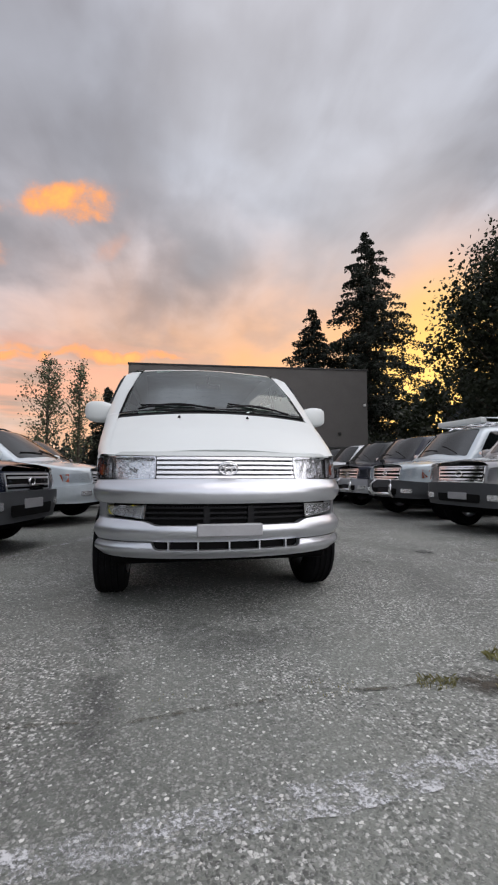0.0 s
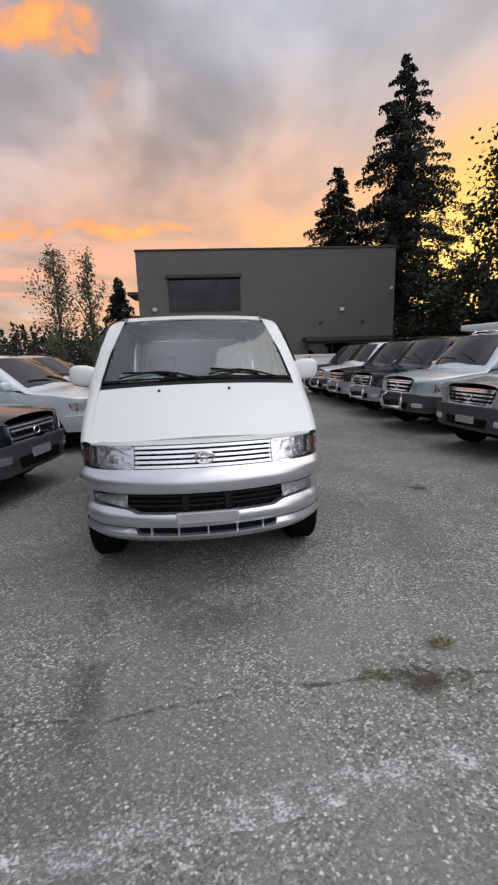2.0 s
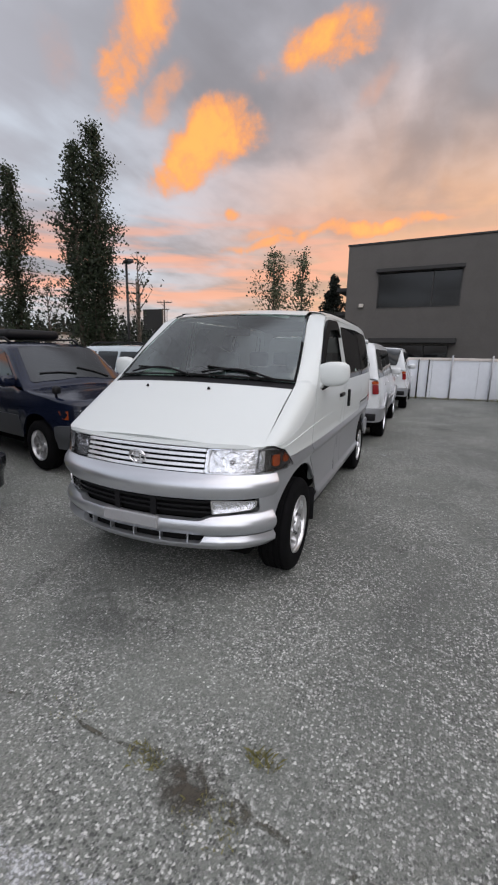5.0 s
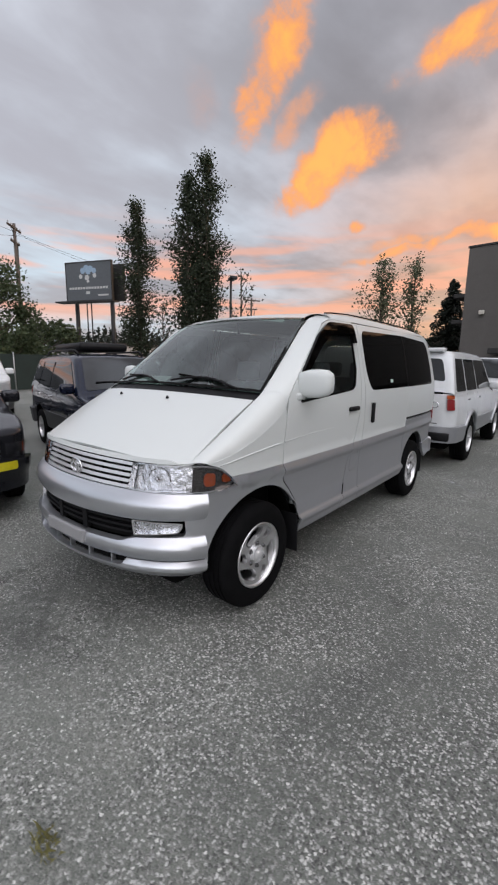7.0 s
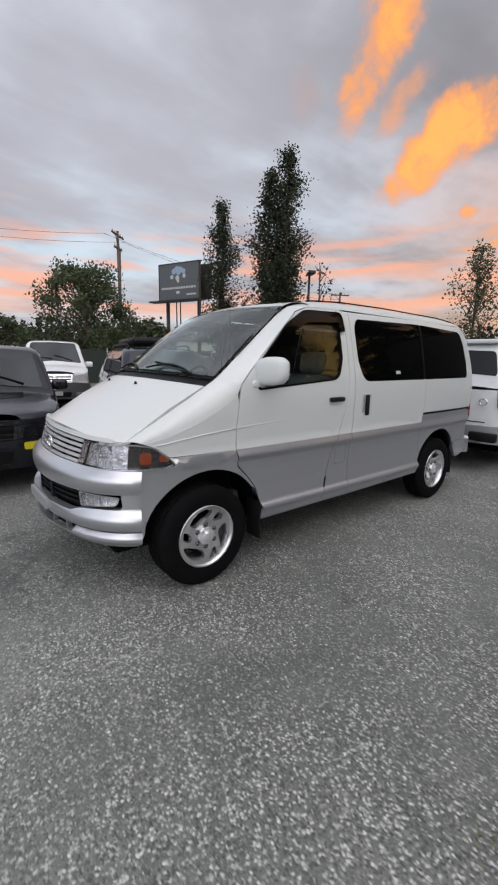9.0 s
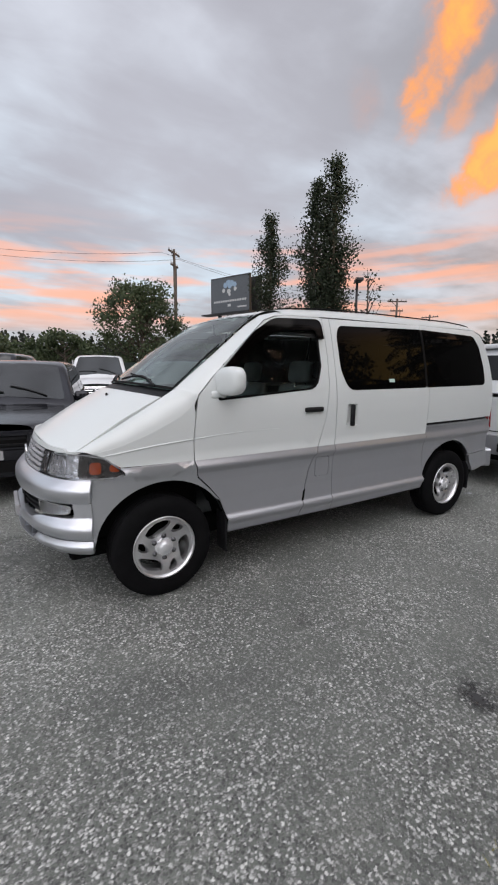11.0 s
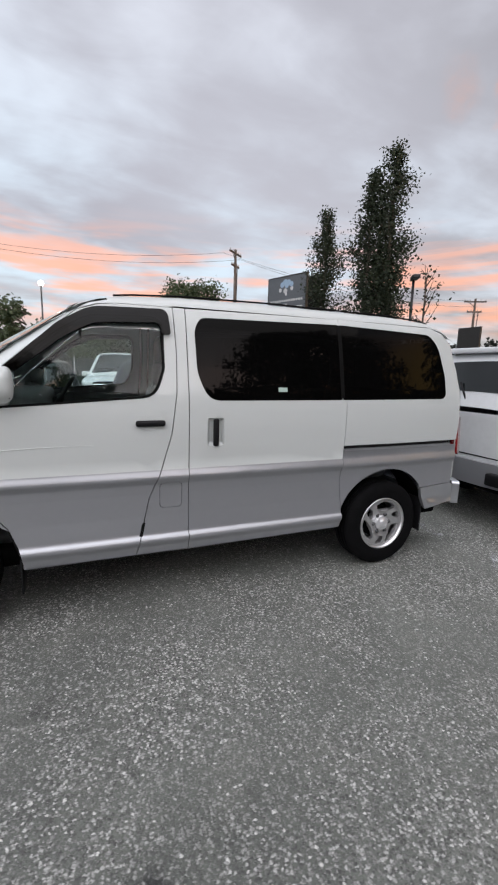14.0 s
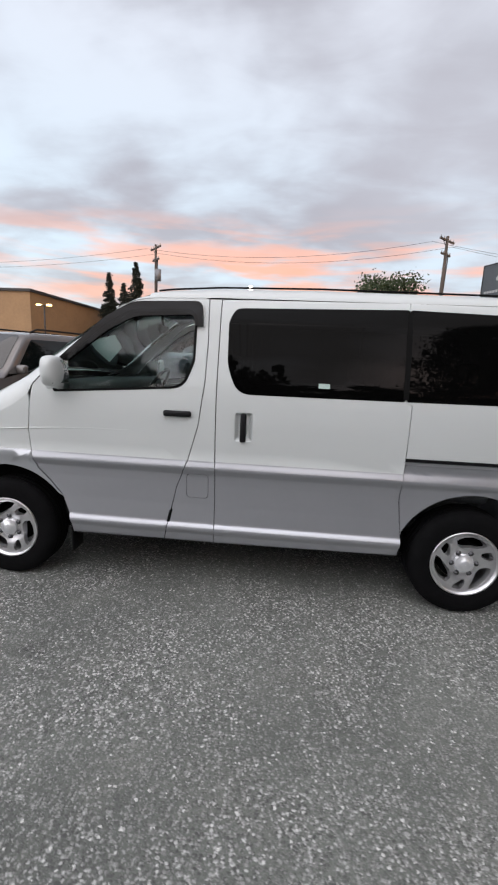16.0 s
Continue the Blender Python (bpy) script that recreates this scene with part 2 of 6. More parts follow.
# ---------------------------------------------------------------- mesh helpers
def mesh_of(bm, name, mat):
    data = bpy.data.meshes.new(name)
    bm.normal_update()
    bm.to_mesh(data)
    bm.free()
    kept = data.attributes.get("skin_normal")
    if kept:
        wanted = [tuple(v.vector) for v in kept.data]
        own = [tuple(v.vector) for v in data.vertex_normals]
        data.normals_split_custom_set_from_vertices([a if abs(a[0]) + abs(a[1]) + abs(a[2]) > 0.1 else b for a, b in zip(wanted, own)])
        data.attributes.remove(data.attributes["skin_normal"])
    if mat:
        data.materials.append(mat)
    return data


def part(name, bm, mat, parent, label="", flat=False):
    """Links a bmesh as one mesh object under a thing or a part."""
    if not flat:
        for f in bm.faces:
            f.smooth = True
    ob = new(name, mesh_of(bm, name, mat))
    ob.parent = parent
    if label:
        ob["label"] = label
    return ob


def shared(name, data, parent, m=None, label=""):
    ob = new(name, data)
    ob.parent = parent
    if m is not None:
        ob.matrix_basis = m
    if label:
        ob["label"] = label
    return ob


def thing(name, label, category, m=None, group="", kind=""):
    ob = new(name)
    ob.empty_display_size = 0.2
    if m is not None:
        ob.matrix_basis = m
    return tagged(ob, label, category, group, kind)


def sharpen(bm, degrees=35):
    bm.normal_update()
    for e in bm.edges:
        e.smooth = not (len(e.link_faces) == 2 and e.calc_face_angle(0) > radians(degrees))
    return bm


def box(x0, y0, z0, x1, y1, z1, bevel=0.0, bm=None):
    bm = bm or bmesh.new()
    vs = [bm.verts.new((x, y, z)) for z in (z0, z1) for y in (y0, y1) for x in (x0, x1)]
    fs = [bm.faces.new([vs[i] for i in q]) for q in ((0, 2, 3, 1), (4, 5, 7, 6), (0, 1, 5, 4), (2, 6, 7, 3), (0, 4, 6, 2), (1, 3, 7, 5))]
    if bevel:
        es = list({e for f in fs for e in f.edges})
        bmesh.ops.bevel(bm, geom=es, offset=bevel, segments=2, profile=0.5, affect="EDGES", clamp_overlap=True)
    return bm


def tube(points, radius, sides=8, bm=None, radii=None, caps=True):
    """A round bar along points."""
    bm = bm or bmesh.new()
    pts = [Vector(p) for p in points]
    rings = []
    for i, p in enumerate(pts):
        way = (pts[min(i + 1, len(pts) - 1)] - pts[max(i - 1, 0)]).normalized()
        a = way.cross(Vector((0, 0, 1)) if abs(way.z) < 0.95 else Vector((0, 1, 0))).normalized()
        b = way.cross(a)
        r = radii[i] if radii else radius
        rings.append([bm.verts.new(p + r * (math.cos(t) * a + math.sin(t) * b)) for t in [math.tau * k / sides for k in range(sides)]])
    for r0, r1 in zip(rings, rings[1:]):
        for k in range(sides):
            bm.faces.new((r0[k], r0[(k + 1) % sides], r1[(k + 1) % sides], r1[k]))
    if caps:
        bm.faces.new(rings[0][::-1])
        bm.faces.new(rings[-1])
    return bm


def lathe(profile, sides=40, bm=None):
    """Turns (x, radius) round the x axis."""
    bm = bm or bmesh.new()
    rings = [[bm.verts.new((x, r * math.cos(t), r * math.sin(t))) for t in [math.tau * k / sides for k in range(sides)]] for x, r in profile]
    for a, b in zip(rings, rings[1:]):
        for k in range(sides):
            bm.faces.new((a[k], a[(k + 1) % sides], b[(k + 1) % sides], b[k]))
    return sharpen(bm, 40)


def rounded(points, radius=0.03, n=4):
    """A closed outline with its corners rounded. A point may carry its own radius."""
    out = []
    pts = [(Vector(p[:2]), p[2] if len(p) > 2 else radius) for p in points]
    for i, (p, r) in enumerate(pts):
        a, b = pts[i - 1][0] - p, pts[(i + 1) % len(pts)][0] - p
        r = min(r, a.length * 0.45, b.length * 0.45)
        if r < 1e-4:
            out.append(tuple(p))
            continue
        s, e = p + a.normalized() * r, p + b.normalized() * r
        for k in range(n + 1):
            t = k / n
            out.append(tuple(s.lerp(p, t).lerp(p.lerp(e, t), t)))
    return out


def arc(cy, cz, r, a0, a1, n=14):
    return [(cy + r * math.cos(radians(a0 + (a1 - a0) * k / n)), cz + r * math.sin(radians(a0 + (a1 - a0) * k / n)), 0) for k in range(n + 1)]


def normal_of(fn, u, v, centre):
    e = 0.006
    p = Vector(fn(u, v))
    n = (Vector(fn(u + e, v)) - Vector(fn(u - e, v))).cross(Vector(fn(u, v + e)) - Vector(fn(u, v - e)))
    if n.length < 1e-9:
        return p, (p - centre).normalized()
    n.normalize()
    return p, n if n.dot(p - centre) > 0 else -n


def panel(outline, fn, centre, off=0.0, holes=(), step=(0.1, 0.08), depth=0.014, bm=None):
    """A sheet cut out along a flat outline (with holes) and laid on the curved surface fn(u, v), with folded edges."""
    s = bmesh.new()
    for loop in (outline, *holes):
        vs = [s.verts.new((p[0], p[1], 0)) for p in loop]
        for a, b in zip(vs, vs[1:] + vs[:1]):
            s.edges.new((a, b))
    bmesh.ops.triangle_fill(s, use_beauty=True, use_dissolve=False, edges=s.edges[:], normal=(0, 0, 1))
    us, vs_ = [p[0] for p in outline], [p[1] for p in outline]
    for lo, hi, st, ax in ((min(us), max(us), step[0], 0), (min(vs_), max(vs_), step[1], 1)):
        count = max(1, int((hi - lo) / st))
        for k in range(1, count):
            co, no = [0, 0, 0], [0, 0, 0]
            co[ax], no[ax] = lo + (hi - lo) * k / count, 1
            bmesh.ops.bisect_plane(s, geom=s.verts[:] + s.edges[:] + s.faces[:], plane_co=co, plane_no=no, dist=1e-5)
    bmesh.ops.dissolve_limit(s, angle_limit=0.001, verts=[], edges=[])
    bm = bm or bmesh.new()
    kept = bm.verts.layers.float_vector.get("skin_normal") or bm.verts.layers.float_vector.new("skin_normal")
    made, under, edge_top = {}, {}, {}
    s.verts.ensure_lookup_table()
    mean = Vector((0, 0, 0))
    for v in s.verts:
        p, n = normal_of(fn, v.co.x, v.co.y, centre)
        o = off(v.co.x, v.co.y) if callable(off) else off
        made[v] = bm.verts.new(p + n * o)
        made[v][kept] = normal_of(lambda a, b: (lambda q: q[0] + q[1] * off(a, b))(normal_of(fn, a, b, centre)), v.co.x, v.co.y, centre)[1] if callable(off) else n
        under[v] = p + n * (o - depth)
    flip = None
    for f in s.faces:
        vs = [made[v] for v in f.verts]
        if flip is None:
            p, n = normal_of(fn, f.verts[0].co.x, f.verts[0].co.y, centre)
            a, b, c = (v.co for v in vs[:3])
            flip = (b - a).cross(c - a).dot(n) < 0
        try:
            bm.faces.new(vs[::-1] if flip else vs)
        except ValueError:
            pass
    low = {}
    if depth:
        for e in s.edges:
            if len(e.link_faces) == 1:
                a, b = e.verts
                for v in (a, b):
                    if v not in low:
                        low[v] = bm.verts.new(under[v])
                        edge_top[v] = bm.verts.new(made[v].co)
                f = e.link_faces[0]
                i = list(f.verts).index(a)
                if f.verts[(i + 1) % len(f.verts)] is not b:
                    a, b = b, a
                q = (edge_top[a], low[a], low[b], edge_top[b])
                bm.faces.new(q[::-1] if flip else q)
    s.free()
    return bm


def ring_sheet(outline, inner, fn, centre, off):
    """A flat band between two outlines of equal count, laid on a surface."""
    bm = bmesh.new()
    rows = []
    for loop in (outline, inner):
        row = []
        for u, v in loop:
            p, n = normal_of(fn, u, v, centre)
            row.append(bm.verts.new(p + n * off))
        rows.append(row)
    for k in range(len(outline)):
        j = (k + 1) % len(outline)
        bm.faces.new((rows[0][k], rows[0][j], rows[1][j], rows[1][k]))
    return bm


def interp(x, table):
    return float(np.interp(x, [p[0] for p in table], [p[1] for p in table]))


def spline(points, n=160):
    """A smooth polyline through points."""
    P = [Vector(p) for p in points]
    P = [2 * P[0] - P[1]] + P + [2 * P[-1] - P[-2]]
    out = []
    per = max(2, n // (len(P) - 3))
    for i in range(1, len(P) - 2):
        a, b, c, e = P[i - 1:i + 3]
        for k in range(per):
            t = k / per
            out.append(0.5 * ((2 * b) + (c - a) * t + (2 * a - 5 * b + 4 * c - e) * t * t + (3 * b - a - 3 * c + e) * t ** 3))
    out.append(P[-2])
    return out


class Shape:
    """The outer skin of a car that looks along -y: a plan outline, a side section and a top line."""

    def __init__(self, plan, section, top, lean=0.42, lean_z=0.70, bow=0.155, bow_end=(0.3, 1.2), half=0.77, crown=0.03, rear_lean=0.12, dy=0.0):
        pts = spline([(x, y, 0) for x, y in plan])
        s = [0.0]
        for a, b in zip(pts, pts[1:]):
            s.append(s[-1] + (b - a).length)
        self.s, self.px, self.py = s, [p.x for p in pts], [p.y for p in pts]
        self.width = max(self.px)
        front = [(y, x, q) for x, y, q in zip(self.px, self.py, s) if q < s[-1] - 1.0]
        front.sort()
        self.fy, self.fx, self.fs = [f[0] for f in front], [f[1] for f in front], [f[2] for f in front]
        self.section, self.top_line, self.lean, self.lean_z, self.bow, self.bow_end = section, top, lean, lean_z, bow, bow_end
        self.half, self.crown, self.rear_lean = half, crown, rear_lean
        self.y0, self.y1 = min(self.py), max(self.py)
        self.centre = Vector((0, (self.y0 + self.y1) / 2, 0.9))

    def k(self, z):
        return interp(z, self.section) / self.width

    def s_of(self, y):
        return float(np.interp(y, self.fy, self.fs))

    def round_about(self, s, z):
        """The skin at a length s along the plan outline (minus: on the other side) and a height z."""
        g, q = (1 if s >= 0 else -1), abs(s)
        x, y = float(np.interp(q, self.s, self.px)), float(np.interp(q, self.s, self.py))
        lead = 1 - smooth(self.y0 + 0.25, self.y0 + 0.9, y)
        lean = lead * self.lean * (1 - min(1.0, x / self.width / 0.99) ** 2)
        tail = smooth(self.y1 - 0.5, self.y1 - 0.1, y)
        y += lean * max(0.0, z - self.lean_z) - tail * self.rear_lean * max(0.0, z - 0.9)
        kk = self.k(z)
        kk = 1 + (kk - 1) * (1 - 0.8 * lead)
        return (g * x * kk, y, z)

    def side(self, sign):
        return lambda y, z: (sign * float(np.interp(y, self.fy, self.fx)) * self.k(z), y, z)

    def top(self, x, y):
        b = self.bow * (1 - smooth(*self.bow_end, y))
        f = 1 - (x / self.half) ** 2
        return (x, y, interp(y + b * f, self.top_line) + self.crown * f)

# ---------------------------------------------------------------- ground
def asphalt():
    m = bpy.data.materials.new("worn_asphalt")
    m.use_nodes = True
    n = Nodes(m.node_tree)
    b = n.node("ShaderNodeBsdfPrincipled")
    vec = n.node("ShaderNodeTexCoord").outputs["Object"]

    def cells(scale, seed):
        v = n.node("ShaderNodeTexVoronoi", feature="F1")
        v.inputs["Scale"].default_value = scale
        n.link(n.vmath("ADD", vec, (seed, seed * 2.0, 0.0)), v.inputs["Vector"])
        return v.outputs["Distance"], v.outputs["Color"]
    shake = n.node("ShaderNodeTexNoise")
    shake.inputs["Scale"].default_value = 90.0
    n.link(vec, shake.inputs["Vector"])
    vec = n.vmath("ADD", vec, n.vmath("MULTIPLY", n.vmath("SUBTRACT", shake.outputs["Color"], (0.5, 0.5, 0.5)), (0.017, 0.017, 0.0)))
    d1, c1 = cells(85.0, 0.0)
    d2, c2 = cells(170.0, 5.3)
    d3, c3 = cells(62.0, 9.1)
    pick = n.node("ShaderNodeSeparateColor")
    n.link(c1, pick.inputs[0])
    pick2 = n.node("ShaderNodeSeparateColor")
    n.link(c2, pick2.inputs[0])
    pick3 = n.node("ShaderNodeSeparateColor")
    n.link(c3, pick3.inputs[0])
    patch = n.noise(vec, 0.35, 5.0, 0.6, 0.5)
    mid = n.noise(vec, 2.2, 5.0, 0.65, 0.3)
    base = n.mix(n.ramp(patch, 0.35, 0.65), (0.100, 0.108, 0.096), (0.185, 0.197, 0.175))
    base = n.mix(n.ramp(mid, 0.45, 0.75, 0.0, 0.45), base, (0.235, 0.240, 0.215))
    # stones of many greys set in the binder
    stone = n.mix(n.ramp(pick.outputs[0], 0.30, 1.0), (0.050, 0.052, 0.049), (0.68, 0.68, 0.65))
    out = n.mix(n.math("MULTIPLY", n.ramp(d1, 0.65, 0.35), n.ramp(n.noise(vec, 1.3, 4.0, 0.6), 0.38, 0.62, 0.28, 0.85)), base, stone)
    out = n.mix(n.math("MULTIPLY", n.ramp(d2, 0.6, 0.33), 0.38), out, n.mix(n.ramp(pick2.outputs[1], 0.5, 1.0), (0.05, 0.05, 0.05), (0.46, 0.455, 0.44)))
    white = n.math("MULTIPLY", n.ramp(d3, 0.42, 0.28), n.ramp(pick3.outputs[0], 0.87, 0.95))
    out = n.mix(white, out, (0.60, 0.60, 0.57))
    # dark stains
    stain = n.ramp(n.noise(n.vmath("MULTIPLY", vec, (1.0, 0.5, 1.0)), 0.9, 6.0, 0.65, 0.8), 0.60, 0.76)
    out = n.mix(n.math("MULTIPLY", stain, 0.30), out, (0.05, 0.05, 0.051))
    n.put(b.inputs["Base Color"], out)
    n.put(b.inputs["Roughness"], n.ramp(mid, 0.2, 0.8, 0.62, 0.9))
    h = n.node("ShaderNodeBump", i_0=0.4, i_1=0.006)
    n.put(h.inputs["Height"], n.math("ADD", n.math("ADD", n.ramp(d1, 0.6, 0.2), n.math("MULTIPLY", n.ramp(d3, 0.5, 0.25), 0.8)), n.math("MULTIPLY", n.ramp(d2, 0.6, 0.2), 0.5)))
    n.link(h.outputs[0], b.inputs["Normal"])
    n.link(b.outputs[0], n.node("ShaderNodeOutputMaterial").inputs[0])
    return m


gb = bmesh.new()
ring = [(-900, -900), (900, -900), (900, 900), (-900, 900)]
gb.faces.new([gb.verts.new((x, y, 0)) for x, y in ring])
ground = tagged(new("ground", mesh_of(gb, "ground", asphalt())), "worn grey asphalt of the parking lot", "ground", kind="structure")


def stain(name, cx, cy, rx, ry, mat, label, category, seed, z=0.004, turn=0.0, ragged=0.35):
    """A thin ragged patch lying on the asphalt."""
    rnd = random.Random(seed)
    bm = bmesh.new()
    mid = bm.verts.new((0, 0, 0))
    rim = []
    for k in range(36):
        t = math.tau * k / 36
        r = 1 + ragged * (noise.noise((math.cos(t) * 2 + seed, math.sin(t) * 2, 0)) + 0.5 * noise.noise((math.cos(t) * 6, math.sin(t) * 6 + seed, 0)))
        rim.append(bm.verts.new((rx * r * math.cos(t), ry * r * math.sin(t), 0)))
    for a, b in zip(rim, rim[1:] + rim[:1]):
        bm.faces.new((mid, a, b))
    ob = new(name, mesh_of(bm, name, mat))
    ob.matrix_basis = pose(cx, cy, z, 0, 0, turn)
    return tagged(ob, label, category, kind="structure")


def worn(name, colour, cover, scale, rough=0.85, soft=0.0):
    """A coat that has partly worn away, in specks."""
    m = bpy.data.materials.new(name)
    m.use_nodes = True
    n = Nodes(m.node_tree)
    b = n.node("ShaderNodeBsdfPrincipled")
    b.inputs["Base Color"].default_value = (*colour, 1)
    b.inputs["Roughness"].default_value = rough
    co = n.node("ShaderNodeTexCoord")
    v = n.math("ADD", n.math("MULTIPLY", n.noise(co.outputs["Object"], scale, 6.0, 0.7), 0.6), n.math("MULTIPLY", n.noise(co.outputs["Object"], scale * 0.12, 3.0), 0.4))
    mixed = n.node("ShaderNodeMixShader")
    f = n.ramp(v, 0.5 + 0.1 - cover * 0.2, 0.66 + 0.1 - cover * 0.2)
    if soft:
        flat = n.vmath("MULTIPLY", n.vmath("SUBTRACT", co.outputs["Generated"], (0.5, 0.5, 0.5)), (1.0, 1.0, 0.0))
        f = n.math("MULTIPLY", n.math("MULTIPLY", f, soft), n.ramp(n.vmath("LENGTH", flat), 0.48, 0.10))
    n.link(f, mixed.inputs[0])
    clear = n.node("ShaderNodeBsdfTransparent")
    n.link(clear.outputs[0], mixed.inputs[1]).link(b.outputs[0], mixed.inputs[2])
    n.link(mixed.outputs[0], n.node("ShaderNodeOutputMaterial").inputs[0])
    return m


PAINT = worn("worn_white_line_paint", (0.52, 0.53, 0.54), 0.68, 85.0)
OIL = worn("old_oil_stain", (0.035, 0.035, 0.036), 0.95, 16.0, 0.6, 0.95)
DARK_PATCH = worn("damp_stain", (0.05, 0.05, 0.052), 0.9, 14.0, 0.6, 0.32)


def line(x0, y0, x1, y1, wd, seed):
    way = Vector((x1 - x0, y1 - y0))
    nrm = Vector((-way.y, way.x)).normalized()
    bm = bmesh.new()
    rows = []
    rnd = random.Random(seed)
    for k in range(41):
        p = Vector((x0, y0)) + way * k / 40
        rows.append([bm.verts.new((p.x + nrm.x * s * (wd / 2 + rnd.uniform(-.012, .012)), p.y + nrm.y * s * (wd / 2 + rnd.uniform(-.012, .012)), .004)) for s in (-1, 1)])
    for a, b in zip(rows, rows[1:]):
        bm.faces.new((a[0], a[1], b[1], b[0]))
    return tagged(new("bay_line", mesh_of(bm, "bay_line", PAINT)), "worn white bay line painted on asphalt", "road marking", kind="structure")


line(-.9, -2.24, 0.98, -2.09, .12, 1)
line(-.80, 4.05, .60, 3.92, .10, 2)
line(-2.2, .95, -1.3, 2.9, .09, 3)
line(1.0, 4.1, 1.5, 3.6, .06, 4)
stain("oil_stain", 2.42, .93, .13, .14, OIL, "small black oil spot on asphalt", "stain", 3)
stain("dirt_patch", .95, -1.70, .15, .15, worn("brown_dirt", (.06, .052, .04), 1.0, 22.0, .9, 1.0), "brown dirt in a broken crack", "stain", 5)
stain("damp_stain", -.66, -1.35, .12, 1.2, DARK_PATCH, "dark tyre mark on asphalt", "stain", 7, turn=8)
stain("oil_stain", 2.1, 7.2, .35, .5, DARK_PATCH, "dark damp patch on asphalt", "stain", 11)
stain("oil_stain", 2.6, 9.6, .8, .35, DARK_PATCH, "dark damp patch on asphalt", "stain", 12)
stain("damp_stain", 1.55, .6, .10, .12, DARK_PATCH, "dark damp spot on asphalt", "stain", 13)
# wide soft darkening of the asphalt at the van's front end
stain("damp_stain", .0, -.95, .95, .5, DARK_PATCH, "soft-edged dark patch in front of the van", "stain", 17)

# crack across the lot, with grit in it
crack = bmesh.new()
rows = []
for k in range(120):
    x = -2.6 + 5.0 * k / 119
    y = -1.67 + .03 * math.sin(x * 3.1) + .05 * noise.noise((x * 3, 1, 0)) - .04 * smooth(.2, 1.0, x)
    wd = .008 + .014 * abs(noise.noise((x * 5, 7, 0))) + (.03 if .75 < x < 1.2 else 0)
    rows.append([crack.verts.new((x, y + s * wd + .008 * noise.noise((x * 20, s * 9, 3)), .005)) for s in (-1, 1)])
for a, b in zip(rows, rows[1:]):
    crack.faces.new((a[0], b[0], b[1], a[1]))
tagged(new("pavement_crack", mesh_of(crack, "pavement_crack", worn("crack_dirt", (.085, .08, .062), .62, 26.0))), "dirt-filled crack across the asphalt", "crack", kind="structure")

GRASS = material("dry_grass", (.17, .16, .055), .8, vary=.35, scale=30)


def blades(bm, cx, cy, count, spread, tall, rnd):
    for _ in range(count):
        a, r = rnd.uniform(0, math.tau), spread * math.sqrt(rnd.random())
        x, y = cx + r * math.cos(a), cy + r * math.sin(a) * .6
        h, b, t = tall * rnd.uniform(.4, 1), rnd.uniform(0, math.tau), rnd.uniform(.2, .9)
        w2 = .0022
        p = [(x - w2 * math.sin(b), y + w2 * math.cos(b), .002), (x + w2 * math.sin(b), y - w2 * math.cos(b), .002), (x + h * t * .5 * math.cos(b), y + h * t * .5 * math.sin(b), h * .6), (x + h * t * math.cos(b), y + h * t * math.sin(b), h * (1 - .4 * t))]
        vs = [bm.verts.new(q) for q in p]
        bm.faces.new((vs[0], vs[1], vs[2]))
        bm.faces.new((vs[0], vs[2], vs[3]))


rnd = random.Random(4)
gbm = bmesh.new()
for cx, cy, c, sp, h in ((.74, -1.68, 90, .09, .045), (.30, -1.62, 40, .12, .02), (1.08, -1.78, 70, .14, .04), (1.18, -1.52, 50, .06, .07), (-.38, -1.66, 30, .2, .012), (2.95, -.15, 240, .32, .05), (3.0, .35, 120, .22, .04)):
    blades(gbm, cx, cy, c, sp, h, rnd)
tagged(new("weeds", mesh_of(gbm, "weeds", GRASS)), "sparse dry weeds growing from cracks", "grass", kind="stuff")

# loose pale stones on the surface
stones = bmesh.new()
rnd = random.Random(9)
for _ in range(3200):
    x, y = rnd.uniform(-3.2, 4.2), rnd.uniform(-3.0, 4.0)
    if rnd.random() < .25:
        x, y = rnd.uniform(-1.5, 3.0), rnd.uniform(-2.9, -.5)
    if abs(x) < .85 and -.3 < y < 3.8:
        continue
    r = rnd.choice((.003, .004, .004, .005, .006))
    q = [stones.verts.new((x + r * rnd.uniform(.7, 1.2) * math.cos(t), y + r * rnd.uniform(.7, 1.2) * math.sin(t), .0005)) for t in (0, 1.3, 2.5, 3.8, 5.0)]
    top = stones.verts.new((x, y, r * .55))
    for a, b in zip(q, q[1:] + q[:1]):
        stones.faces.new((a, b, top))


def stone_mat():
    m = bpy.data.materials.new("pale_stones")
    m.use_nodes = True
    n = Nodes(m.node_tree)
    b = n.node("ShaderNodeBsdfPrincipled")
    b.inputs["Roughness"].default_value = .75
    g = n.node("ShaderNodeNewGeometry")
    n.put(b.inputs["Base Color"], n.mix(g.outputs["Random Per Island"], (.14, .14, .135), (.58, .58, .555)))
    n.link(b.outputs[0], n.node("ShaderNodeOutputMaterial").inputs[0])
    return m


tagged(new("gravel", mesh_of(stones, "gravel", stone_mat())), "small pale stones set in the asphalt", "gravel", kind="stuff")

